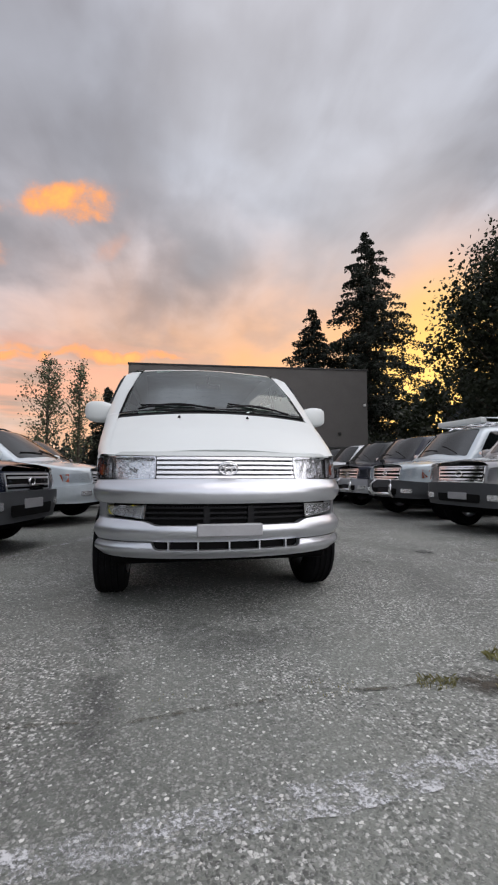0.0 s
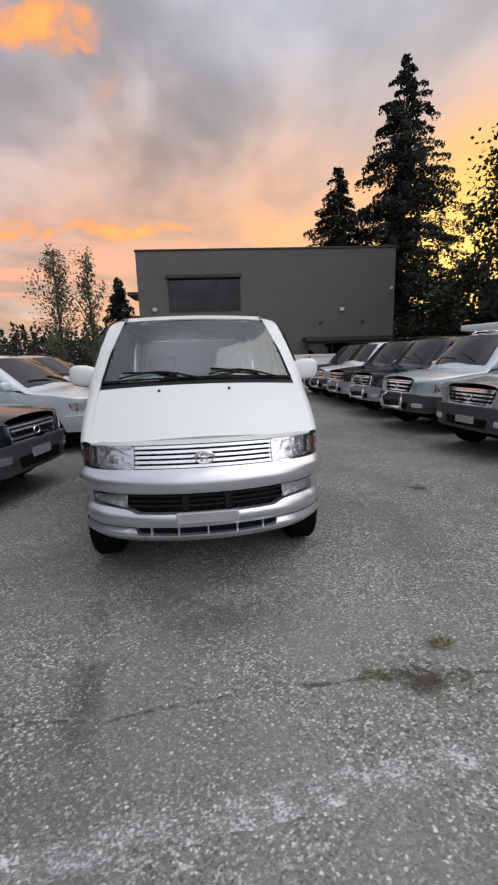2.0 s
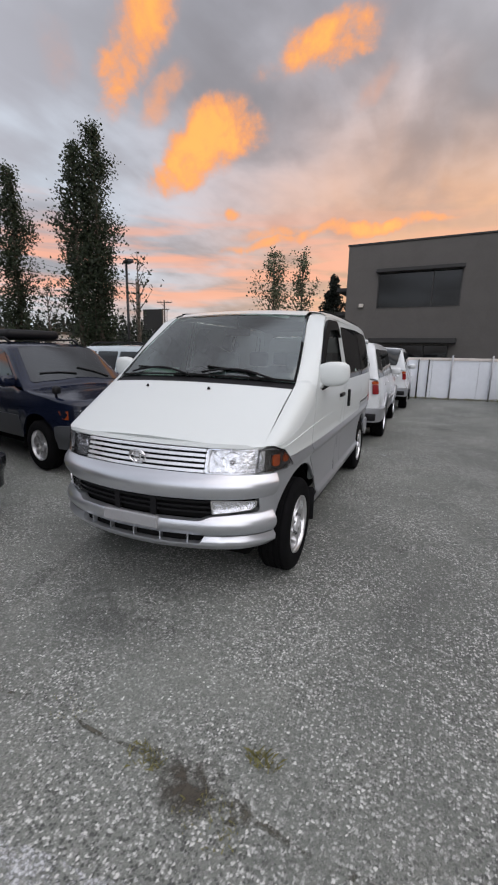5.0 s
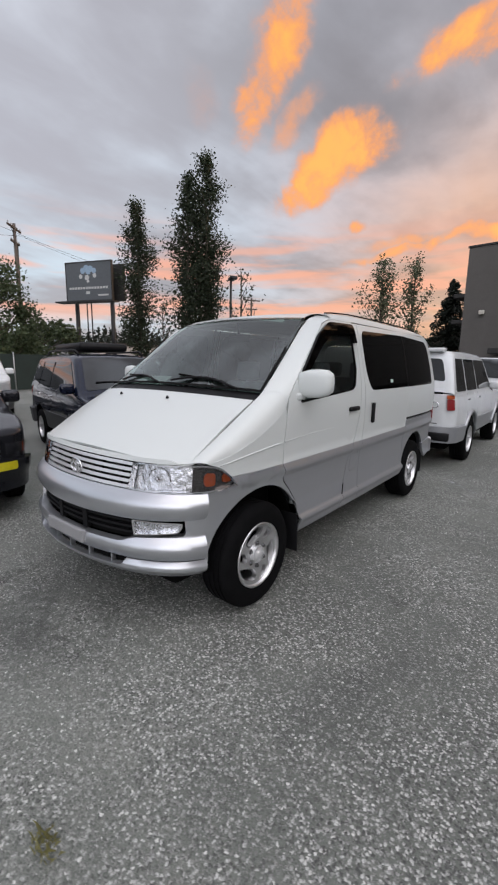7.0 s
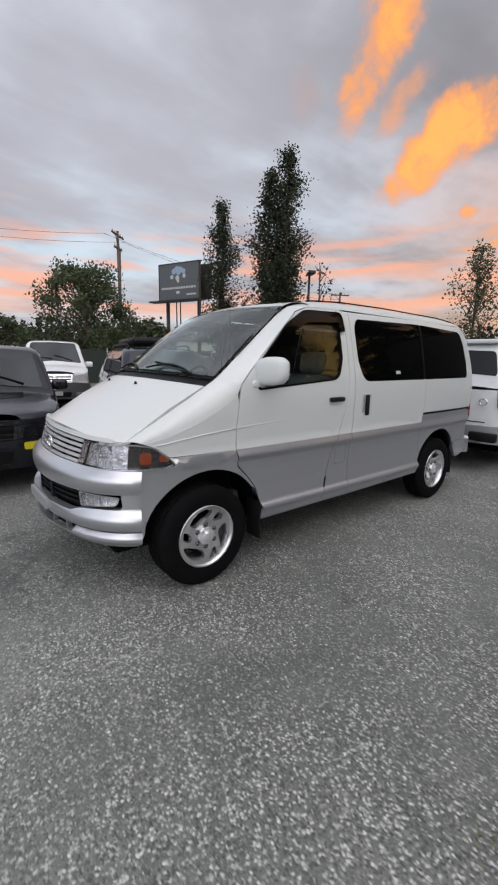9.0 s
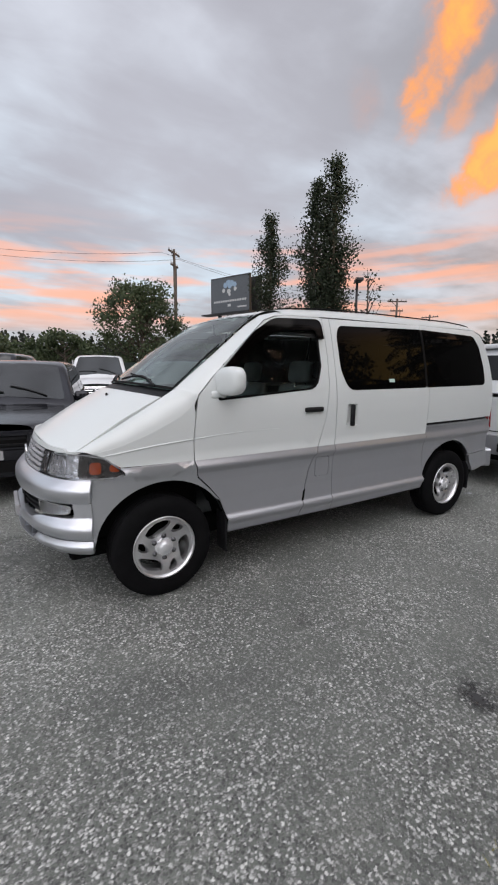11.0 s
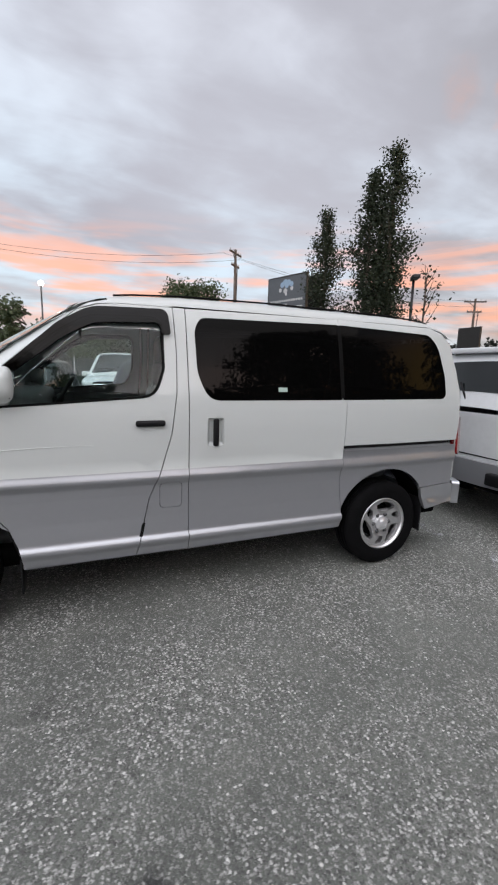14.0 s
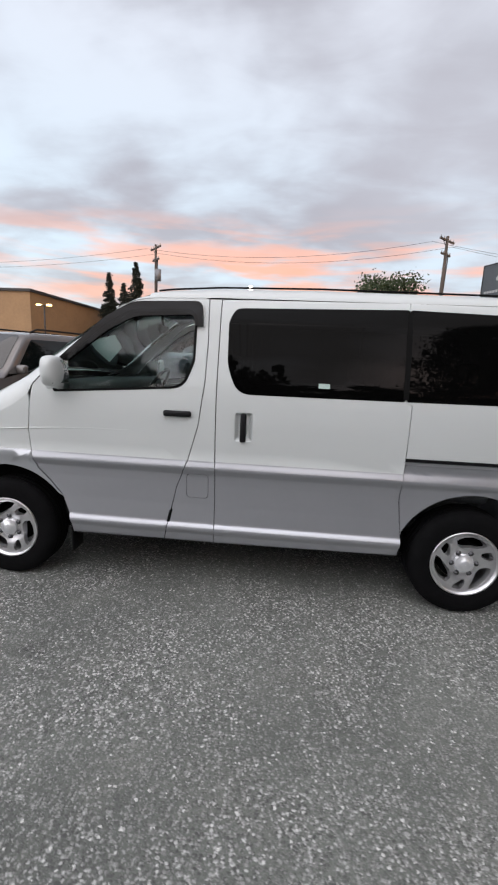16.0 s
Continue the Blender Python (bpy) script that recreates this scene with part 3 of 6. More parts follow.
# ---------------------------------------------------------------- the white van
VAN_PLAN = [(0, -.765), (.2, -.752), (.45, -.70), (.62, -.63), (.74, -.54), (.815, -.43), (.853, -.30), (.877, -.12), (.888, .1), (.90, .5), (.907, 1.2),
            (.907, 2.6), (.897, 3.2), (.875, 3.55), (.85, 3.72), (.74, 3.82), (.4, 3.85), (0, 3.86)]
VAN_SECTION = [(.30, .855), (.345, .865), (.405, .882), (.427, .896), (.443, .902), (.457, .897), (.478, .879), (.60, .874), (.74, .879), (.80, .885), (.822, .899), (.836, .911), (.848, .915),
               (.858, .9125), (.895, .897), (.91, .8985), (.94, .901), (1.02, .906), (1.15, .911), (1.25, .909), (1.35, .900), (1.50, .870), (1.70, .826), (1.80, .800), (1.87, .775), (1.93, .74)]
VAN_TOP = [(-.70, .91), (-.62, .935), (-.484, .994), (-.2, 1.175), (.10, 1.335), (.126, 1.346), (.45, 1.592), (.806, 1.845), (.92, 1.892), (1.05, 1.915), (1.4, 1.935), (2.0, 1.942),
           (3.0, 1.932), (3.35, 1.912), (3.5, 1.88), (3.62, 1.80), (3.75, 1.60)]
V = Shape(VAN_PLAN, VAN_SECTION, VAN_TOP)
C = V.centre
van = thing("passenger_van", "white and silver minivan parked on the asphalt lot", "van")


def add(name, outline, fn, mat, parent=van, label="", **kw):
    return part(name, panel(outline, fn, C, **kw), mat, parent, label)


def strip_between(a, b, across, n=24, bulge=0.0, bm=None):
    """A curved strip between two space curves given as functions of 0..1."""
    bm = bm or bmesh.new()
    rows = []
    for i in range(n + 1):
        p, q = a(i / n), b(i / n)
        mid = (p + q) / 2
        out = Vector((mid.x, 0, 0)).normalized() * 0.72 + Vector((0, -0.25, 0.68))
        row = []
        for k in range(across + 1):
            t = k / across
            row.append(bm.verts.new(p.lerp(q, t) + out.normalized() * bulge * math.sin(math.pi * t)))
        rows.append(row)
    for r0, r1 in zip(rows, rows[1:]):
        for k in range(across):
            bm.faces.new((r0[k], r0[k + 1], r1[k + 1], r1[k]))
    bmesh.ops.recalc_face_normals(bm, faces=bm.faces[:])
    return bm


def along(table):
    """A function of 0..1 through rows of (t, point)."""
    ts = [r[0] for r in table]
    return lambda t: Vector([float(np.interp(t, ts, [r[1][i] for r in table])) for i in range(3)])


def seam_strip(points, fn, width=0.022, off=-0.007, bm=None):
    """Dark rubber behind a gap, along points on the skin."""
    bm = bm or bmesh.new()
    rows = []
    P = [Vector(p[:2]) for p in points]
    for i, p in enumerate(P):
        way = (P[min(i + 1, len(P) - 1)] - P[max(i - 1, 0)]).normalized()
        nrm = Vector((-way.y, way.x))
        row = []
        for sgn in (-1, 1):
            q = p + nrm * width / 2 * sgn
            a = Vector(fn(q.x, q.y))
            row.append(bm.verts.new(a + Vector((off if a.x > 0 else -off, 0, 0))))
        rows.append(row)
    for r0, r1 in zip(rows, rows[1:]):
        bm.faces.new((r0[0], r0[1], r1[1], r1[0]))
    return bm


SPLIT = 0.893          # height at which white paint meets silver
GAP = 0.0028
ARCH_F = arc(0.02, .335, .445, 174, 8, 22)
FD_REAR = [(1.085, .35), (1.108, .445), (1.168, .715), (1.241, .893), (1.304, 1.115), (1.338, 1.369), (1.345, 1.60), (1.335, 1.866)]
FD_FRONT_UP = [(.212, .893), (.207, 1.03), (.225, 1.20), (.245, 1.31)]
FD_FRONT_LOW = [(.462, .345), (.455, .445), (.40, .60), (.32, .70), (.245, .775), (.212, .893)]
REC = rounded([(1.525, 1.03), (1.64, 1.03), (1.64, 1.21), (1.525, 1.21)], .025)
WING_TOP = [(-.405, .988), (-.25, 1.025), (-.05, 1.10), (.12, 1.185), (.215, 1.255)]
DOOR_WINDOW = rounded([(.385, 1.275, .02), (1.215, 1.335, .10), (1.272, 1.50, .0), (1.272, 1.765, .05), (1.22, 1.805, .02), (.86, 1.795, .05), (.70, 1.70, 0), (.38, 1.435, .02)])
SLIDE_WINDOW = rounded([(1.468, 1.48, .05), (1.535, 1.315, .10), (2.505, 1.318, .01), (2.505, 1.838, .01), (1.50, 1.818, .05), (1.462, 1.74, .03)])
QUARTER_WINDOW = rounded([(2.515, 1.318, .01), (3.50, 1.325, .06), (3.495, 1.50, .0), (3.44, 1.72, .05), (3.36, 1.815, .06), (2.515, 1.838, .01)])
for sg in (1, -1):
    fn = V.side(sg)
    near = sg > 0
    # front wing, white over silver
    add("front_wing", [(-.405, .986), (-.345, .966), (-.265, .905), (-.25, .897), *[(p[0] - GAP, p[1]) for p in FD_FRONT_UP[:-1]], *WING_TOP[::-1]], fn, WHITE, holes=(), step=(.06, .05))
    add("wing_flare", [(-.425, .835), (-.425, .47), (-.420, .44), *[p for p in ARCH_F if p[0] < .40], (.405, .59), (.315, .695), (.24, .77), (.21, SPLIT), (-.255, SPLIT), (-.228, .862), (-.30, .838)], fn, LIT_SILVER, label="silver lower wing round the wheel arch", step=(.05, .05))
    # front door
    door = part("front_door", panel([(p[0] + GAP, p[1]) for p in FD_FRONT_UP] + [(.36, 1.43), (.60, 1.645), (.80, 1.815), (.90, 1.85), (1.0, 1.866)] + [(p[0] - GAP, p[1]) for p in FD_REAR[::-1] if p[1] >= SPLIT], fn, C, holes=[DOOR_WINDOW], step=(.09, .07)), WHITE, van)
    add("door_lower_panel", [(p[0] + GAP, p[1]) for p in FD_FRONT_LOW] + [(p[0] - GAP, min(p[1], SPLIT)) for p in FD_REAR[:4][::-1]], fn, SILVER, door, "silver lower door panel", step=(.1, .012))
    add("door_glass", rounded([(p[0], p[1]) for p in DOOR_WINDOW], 0.0), fn, DOOR_GLASS, door, off=-.012, depth=.004)
    frame_outer = [(p[0] + (0.012 if p[0] < 0.6 else -0.0), p[1]) for p in DOOR_WINDOW]
    add("window_seal", DOOR_WINDOW, fn, SEAM, door, holes=[[(0.82 + (p[0] - 0.82) * 0.965, 1.54 + (p[1] - 1.54) * 0.945) for p in DOOR_WINDOW]], off=.002, depth=.012)
    add("door_visor", rounded([(.42, 1.475, .02), (.70, 1.735, .03), (.87, 1.832, .06), (1.30, 1.845, .05), (1.312, 1.70, .01), (1.262, 1.70, .01), (1.25, 1.765, .04), (.89, 1.745, .05), (.73, 1.66, .03), (.45, 1.44, .01)]), fn, glass("smoked_visor_plastic", (.05, .04, .04), .40, .05, 1.3), door, "smoked plastic rain visor", off=.022, depth=.02)
    hb = box(0, 0, 0, 0.03, 0.172, 0.036, 0.012)
    p, n = normal_of(fn, 1.092, 1.165, C)
    h = part("door_handle", hb, BLACK, door, "black plastic handle")
    h.location = p - Vector((0.006 if sg > 0 else 0.024, 0, 0))
    add("handle_recess", rounded([(1.10, 1.135), (1.25, 1.135), (1.25, 1.172), (1.10, 1.172)], .016), fn, WHITE, door, off=lambda y, z: .003 - .018 * math.exp(-((y - 1.175) / .045) ** 2 - ((z - 1.15) / .016) ** 2), depth=.004, step=(.012, .006))
    # pillar strip with the fuel lid
    add("pillar_panel", [(p[0] + GAP, max(p[1], SPLIT)) for p in FD_REAR[3:]] + [(1.408, 1.866), (1.408, SPLIT)], fn, WHITE, step=(.09, .09))
    fuel = rounded([(1.231, .645), (1.372, .645), (1.372, .806), (1.231, .806)], .028)
    low_panel = add("pillar_lower_panel", [(p[0] + GAP, min(p[1], SPLIT)) for p in FD_REAR[:4]] + [(1.410, SPLIT), (1.412, .348)], fn, SILVER, label="silver lower pillar panel", step=(.1, .012), holes=[fuel] if near else [])
    if near:
        add("fuel_lid", [(1.3015 + (p[0] - 1.3015) * .955, .7255 + (p[1] - .7255) * .96) for p in fuel], fn, SILVER, low_panel)
        part("fuel_seam", seam_strip([*fuel, fuel[0]], fn, .02), SEAM, low_panel)
    # sliding door
    slide = add("sliding_door", [(1.414, SPLIT), (1.414, 1.866), (2.508, 1.876), (2.508, 1.32), (2.545, 1.30), (2.545, SPLIT)], fn, WHITE, holes=[SLIDE_WINDOW, REC], step=(.1, .07))
    add("door_lower_panel", [(1.416, .348), (1.414, SPLIT), (2.545, SPLIT), (2.54, .72), (2.575, .47), (2.568, .362)], fn, SILVER, slide, "silver lower door panel", step=(.12, .012))
    add("door_glass", SLIDE_WINDOW, fn, TINTED, slide, "dark tinted glass", off=.001, depth=.006)
    add("handle_recess", REC, fn, WHITE, slide, off=lambda y, z: -.030 * smooth(0, .024, min(y - 1.525, 1.64 - y, z - 1.03, 1.21 - z)), depth=.002, step=(.008, .012))
    hb = box(0, 0, 0, 0.028, 0.036, 0.175, 0.010)
    p, n = normal_of(fn, 1.562, 1.03, C)
    h = part("door_handle", hb, BLACK, slide, "black vertical handle")
    h.location = p - Vector((0.004 if sg > 0 else 0.024, 0, 0))
    # rear quarter
    quarter = add("rear_quarter", [(2.549, .99), (3.665, .99), (3.668, 1.15), (3.655, 1.35), (3.63, 1.55), (3.575, 1.74), (3.50, 1.83), (3.38, 1.87), (2.512, 1.876), (2.512, 1.32), (2.549, 1.30)], fn, WHITE, holes=[QUARTER_WINDOW], step=(.1, .08))
    add("quarter_glass", QUARTER_WINDOW, fn, TINTED, quarter, "dark tinted glass", off=.001, depth=.006)
    add("door_track", [(2.549, .968), (3.585, .968), (3.585, .984), (2.549, .984)], fn, BLACK, quarter, "dark sliding door track", off=-.004, depth=.01)
    add("track_lip", [(2.549, .952), (3.60, .952), (3.60, .967), (2.549, .967)], fn, LIT_SILVER, quarter, off=.006, depth=.014, step=(.2, .1))
    arch_r = [p for p in arc(2.985, .335, .45, 170, 12, 22)]
    add("lower_quarter", [(2.575, .505), (2.545, .72), (2.549, .951), (3.668, .951), (3.675, .80), (3.685, .62), (3.33, .605), *[p for p in arch_r[::-1] if p[1] > .50 and (p[0] < 3.33)]], fn, SILVER, quarter, "silver lower quarter panel", step=(.06, .03))
    add("rear_bumper_side", rounded([(3.335, .60, .01), (3.69, .615, .02), (3.70, .46, .03), (3.37, .43, .02)]), fn, LIT_SILVER, quarter, "silver bumper corner", off=.012, depth=.03)
    # seams
    for line in (FD_FRONT_LOW, FD_FRONT_UP, FD_REAR[1:], [(1.411, .35), (1.411, .9), (1.411, 1.4), (1.411, 1.866)], [(2.572, .365), (2.575, .5), (2.545, .72), (2.547, 1.3), (2.51, 1.32), (2.51, 1.6), (2.51, 1.87)]):
        part("panel_gap", seam_strip(line, fn, .020, -.016), SEAM, van)
    # fine crease that runs from the lamp over the wing and fades along the door
    for a, b in (((-.34, .972), (.203, 1.036)), ((.214, 1.037), (.86, 1.062))):
        crease = [Vector(fn(a[0] + (b[0] - a[0]) * k / 10, a[1] + (b[1] - a[1]) * k / 10 + .008 * math.sin(math.pi * k / 10))) for k in range(11)]
        part("body_crease", tube(crease, .005, 6, radii=[.005 if a[0] < .2 else .005 - .0042 * k / 10 for k in range(11)]), WHITE, van)
    # sill under the doors, wheel wells
    part("sill", sharpen(strip_between(along([(0, (sg * .868, .47, .346)), (1, (sg * .872, 2.56, .362))]), along([(0, (sg * .78, .46, .30)), (1, (sg * .78, 2.57, .31))]), 2, 4)), BLACK, van, "black sill edge")
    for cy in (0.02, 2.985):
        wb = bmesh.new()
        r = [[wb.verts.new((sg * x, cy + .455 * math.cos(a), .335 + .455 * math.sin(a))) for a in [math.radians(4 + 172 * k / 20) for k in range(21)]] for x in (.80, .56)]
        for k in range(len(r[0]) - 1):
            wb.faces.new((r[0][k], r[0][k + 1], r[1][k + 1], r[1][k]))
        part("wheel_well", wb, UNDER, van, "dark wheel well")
    for y, zz in ((.445, .30), (3.36, .33)):
        part("mud_flap", box(sg * .72, y, zz - .10, sg * .865, y + .012, zz + .18, .004), BLACK, van, "black rubber mud flap")
    # wing and screen pillar, from the hood's edge to the roof
    low = along([(0, (0, 0, 0)), (1, (0, 0, 0))])
    edge_side = [*WING_TOP, (.25, 1.325), (.36, 1.436), (.60, 1.651), (.80, 1.821), (.90, 1.856), (1.02, 1.868)]
    edge_top = [(.752, -.484, .998), (.757, -.30, 1.10), (.763, -.10, 1.215), (.768, .03, 1.292), (.770, .095, 1.330), (.764, .135, 1.355), (.755, .235, 1.432), (.712, .485, 1.618), (.664, .72, 1.79), (.652, .85, 1.868), (.635, 1.02, 1.91)]
    ts = [k / 10 for k in range(11)]
    lo_, hi_ = along([(t, fn(*p)) for t, p in zip(ts, edge_side)]), along([(t, (sg * p[0], p[1], p[2])) for t, p in zip(ts, edge_top)])
    pb = bmesh.new()
    rows = []
    for i in range(61):
        p0, p2 = lo_(i / 60), hi_(i / 60)
        cz = p2.z + (.012 if i < 30 else .004)
        knee = Vector((p0.x - (p0.x - p2.x) * (.10 if i < 30 else .22), (p0.y + p2.y) / 2, p0.z + (cz - p0.z) * .93))
        rows.append([pb.verts.new(p0 * (1 - t) ** 2 + knee * 2 * t * (1 - t) + p2 * t * t) for t in [k / 9 for k in range(10)]])
    for r0, r1 in zip(rows, rows[1:]):
        for k in range(9):
            pb.faces.new((r0[k], r0[k + 1], r1[k + 1], r1[k]))
    bmesh.ops.recalc_face_normals(pb, faces=pb.faces[:])
    part("screen_pillar", pb, WHITE, van)
    add("wing_corner", [(sg * .60, -.585), (sg * .70, -.535), (sg * .765, -.475), (sg * .79, -.38), (sg * .72, -.36), (sg * .60, -.50)], V.top, WHITE, off=-.008, depth=.01)
    # lamp unit at the corner
    lamp_poly = rounded([(.455, .838, .02), (V.s_of(-.40), .835, .01), (V.s_of(-.225), .842, .012), (V.s_of(-.268), .90, .02), (V.s_of(-.35), .966, .03), (V.s_of(-.45), .985, .02), (.455, .982, .02)])
    ls = [(sg * p[0], p[1]) for p in lamp_poly]
    turn_s = V.s_of(-.505)
    head = part("headlamp", panel(ls, V.round_about, C, off=-.045, depth=.0, step=(.05, .05)), REFLECTOR, van, "clear headlamp")
    add("turn_signal", [(sg * p[0], p[1]) for p in rounded([(turn_s, .842, .005), (V.s_of(-.24), .848, .01), (V.s_of(-.28), .895, .02), (V.s_of(-.355), .955, .03), (turn_s, .976, .005)])], V.round_about, SMOKED, head, "smoked corner lamp", off=-.02, depth=.03)
    for a, b, z0, z1 in ((turn_s + .075, turn_s + .150, .865, .935), (turn_s + .20, turn_s + .265, .875, .918)):
        add("bulb_shade", [(sg * p[0], p[1]) for p in rounded([(a, z0), (b, z0), (b, z1), (a, z1)], .025)], V.round_about, AMBER, head, "amber bulb", off=-.012, depth=.01)
    add("lamp_bezel", ls, V.round_about, CHROME, head, holes=[[(sg * (.70 + (abs(p[0]) - .70) * .965), .91 + (p[1] - .91) * .90) for p in ls]], off=.002, depth=.03)
    lens_in = add("lamp_divider", [(sg * (turn_s - .03), .85), (sg * turn_s, .85), (sg * turn_s, .972), (sg * (turn_s - .03), .972)], V.round_about, REFLECTOR, head, off=-.008, depth=.02)
    bulb = bmesh.new()
    bmesh.ops.create_uvsphere(bulb, u_segments=12, v_segments=8, radius=.015)
    o = part("bulb", bulb, CHROME, head)
    p, n = normal_of(V.round_about, sg * .62, .905, C)
    o.location = p - n * .030
    bowl = bmesh.new()
    rr = []
    for dr, dd in ((.066, .0), (.058, .018), (.042, .034), (.020, .042)):
        rr.append([bowl.verts.new((dr * math.cos(math.tau * k / 24), dd, dr * .95 * math.sin(math.tau * k / 24))) for k in range(24)])
    for r0, r1 in zip(rr, rr[1:]):
        for k in range(24):
            bowl.faces.new((r0[k], r0[(k + 1) % 24], r1[(k + 1) % 24], r1[k]))
    bo = part("reflector_bowl", bowl, CHROME, head, "chrome reflector bowl")
    bo.location = p - n * .043
    bo.rotation_euler = (0, 0, sg * .35)
    add("lamp_lens", ls, V.round_about, LENS, head, "clear lens", off=.006, depth=.004).visible_shadow = False
    # fog lamp
    fogs = [(sg * p[0], p[1]) for p in rounded([(.535, .600, .01), (.78, .622, .03), (.80, .668, .03), (.525, .676, .012)])]
    fog = part("fog_lamp", panel(fogs, V.round_about, C, off=-.03, depth=0), REFLECTOR, van, "rectangular fog lamp")
    add("lamp_bezel", [(sg * (.663 + (abs(p[0]) - .663) * 1.08), .64 + (p[1] - .64) * 1.18) for p in fogs], V.round_about, CHROME, fog, holes=[fogs], off=.0, depth=.03)
    add("lamp_lens", fogs, V.round_about, LENS, fog, "clear lens", off=-.004, depth=.004).visible_shadow = False
    # door mirror
    mb = bmesh.new()
    prof = [(0, .060, .055), (.03, .085, .078), (.09, .098, .092), (.15, .098, .092), (.20, .088, .084), (.232, .062, .062), (.243, .025, .028)]
    rings = []
    for dx, ry, rz in prof:
        ring = []
        for k in range(20):
            t = math.tau * k / 20
            c, s_ = math.cos(t), math.sin(t)
            e = 0.62
            ring.append(mb.verts.new((sg * (.845 + dx), .415 + .16 * dx + ry * .56 * math.copysign(abs(c) ** e, c), 1.395 + .06 * dx + rz * math.copysign(abs(s_) ** e, s_))))
        rings.append(ring)
    for a, b in zip(rings, rings[1:]):
        for k in range(20):
            mb.faces.new((a[k], a[(k + 1) % 20], b[(k + 1) % 20], b[k]))
    mb.faces.new(rings[-1]); mb.faces.new(rings[0])
    bmesh.ops.recalc_face_normals(mb, faces=mb.faces[:])
    mir = part("door_mirror", mb, WHITE, van, "white door mirror housing")
    part("mirror_glass", box(sg * .88, .476, 1.335, sg * 1.055, .484, 1.47, .003), CHROME, mir)
    part("mirror_foot", box(sg * .80, .33, 1.285, sg * .90, .45, 1.345, .02), WHITE, mir)

# front: bumper, grille, hood, screen, roof
S = V.round_about
fs0 = V.s_of(-.425)
bump = part("front_bumper", panel(rounded([(-fs0, .69, .02), (fs0, .69, .02), (fs0, .832, 0), (.45, .836, 0), (-.45, .836, 0), (-fs0, .832, 0)]), S, C, off=lambda s, z: .004 + .040 * math.sin(math.pi * min(1, max(0, (z - .685) / .155))), step=(.05, .02), depth=.05), LIT_SILVER, van, "silver bumper")
add("bumper_lower_bar", rounded([(-fs0, .462, .01), (fs0, .462, .01), (fs0, .688, .0), (.815, .688, .0), (.825, .60, .03), (.52, .582, .03), (.45, .558, .02), (-.45, .558, .02), (-.52, .582, .03), (-.825, .60, .03), (-.815, .688, 0), (-fs0, .688, 0)]), S, LIT_SILVER, bump,
    off=lambda s, z: .0 + .034 * math.sin(math.pi * min(1, max(0, (z - .455) / .135))), step=(.05, .02), depth=.05)
add("chin_skirt", rounded([(-fs0, .358, .03), (fs0, .358, .03), (fs0, .456, .01), (.475, .456, 0), (.45, .415, .02), (-.45, .415, .02), (-.475, .456, 0), (-fs0, .456, .01)]), S, LIT_SILVER, bump, off=lambda s, z: .024 - .018 * smooth(.425, .456, z) - .05 * smooth(.41, .35, z), step=(.05, .02), depth=.04)
add("lower_intake", [(-.475, .41), (.475, .41), (.475, .47), (-.475, .47)], S, SEAM, bump, "dark lower intake", off=-.03, depth=0)
for x in (-.37, -.19, 0, .19, .37):
    add("intake_rib", [(x - .004, .412), (x + .004, .412), (x + .004, .464), (x - .004, .464)], S, LIT_SILVER, bump, off=.006, depth=.03, step=(1, 1))
add("intake", [(-.54, .555), (.54, .555), (.53, .69), (-.53, .69)], S, SEAM, bump, "black intake", off=-.05, depth=0)
for z in (.600, .632, .664):
    add("intake_bar", [(-.53, z - .006), (.53, z - .006), (.53, z + .006), (-.53, z + .006)], S, BLACK, bump, off=-.02, depth=.02, step=(.08, 1))
for x in (-.14, .14):
    add("intake_post", rounded([(x - .02, .56), (x + .02, .56), (x + .02, .675), (x - .02, .675)], .01), S, BLACK, bump, off=-.012, depth=.03, step=(1, 1))
part("plate_holder", box(-.20, -.805, .495, .20, -.775, .572, .008), PLATE, bump, "bare grey number plate mount", flat=True)
grille = add("grille", rounded([(-.455, .842), (.455, .842), (.452, .978), (-.452, .978)], .008), S, SEAM, van, "silver slatted grille", off=-.04, depth=0)
for k, z in enumerate((.850, .880, .910, .940, .970)):
    add("slat", rounded([(-.45, z - .0085), (.45, z - .0085), (.45, z + .0085), (-.45, z + .0085)], .004), S, SLAT, grille, off=.004, depth=.03, step=(.06, 1))
add("grille_header", rounded([(-.76, .990, 0), (-.46, .985, 0), (.46, .985, 0), (.76, .990, 0), (.70, 1.012, .01), (.4, 1.012, 0), (-.4, 1.012, 0), (-.70, 1.012, .01)]), S, WHITE, van, off=.004, depth=.03, step=(.05, .02))
for x in (-.36, -.18, .18, .36):
    add("grille_brace", [(x - .006, .845), (x + .006, .845), (x + .006, .975), (x - .006, .975)], S, SEAM, grille, off=-.015, depth=.02, step=(1, 1))
em = bmesh.new()
for rx, rz, cz in ((.058, .041, 0), (.021, .038, 0), (.040, .015, .016)):
    tube([(rx * math.cos(math.tau * k / 28), 0, cz + rz * math.sin(math.tau * k / 28)) for k in range(29)], .0068, 6, em, caps=False)
emblem = part("emblem", em, CHROME, grille, "chrome oval emblem")
emblem.location = (0, -.703, .906)


def hood_back(x):
    return .045 - .155 * (1 - (x / .77) ** 2)


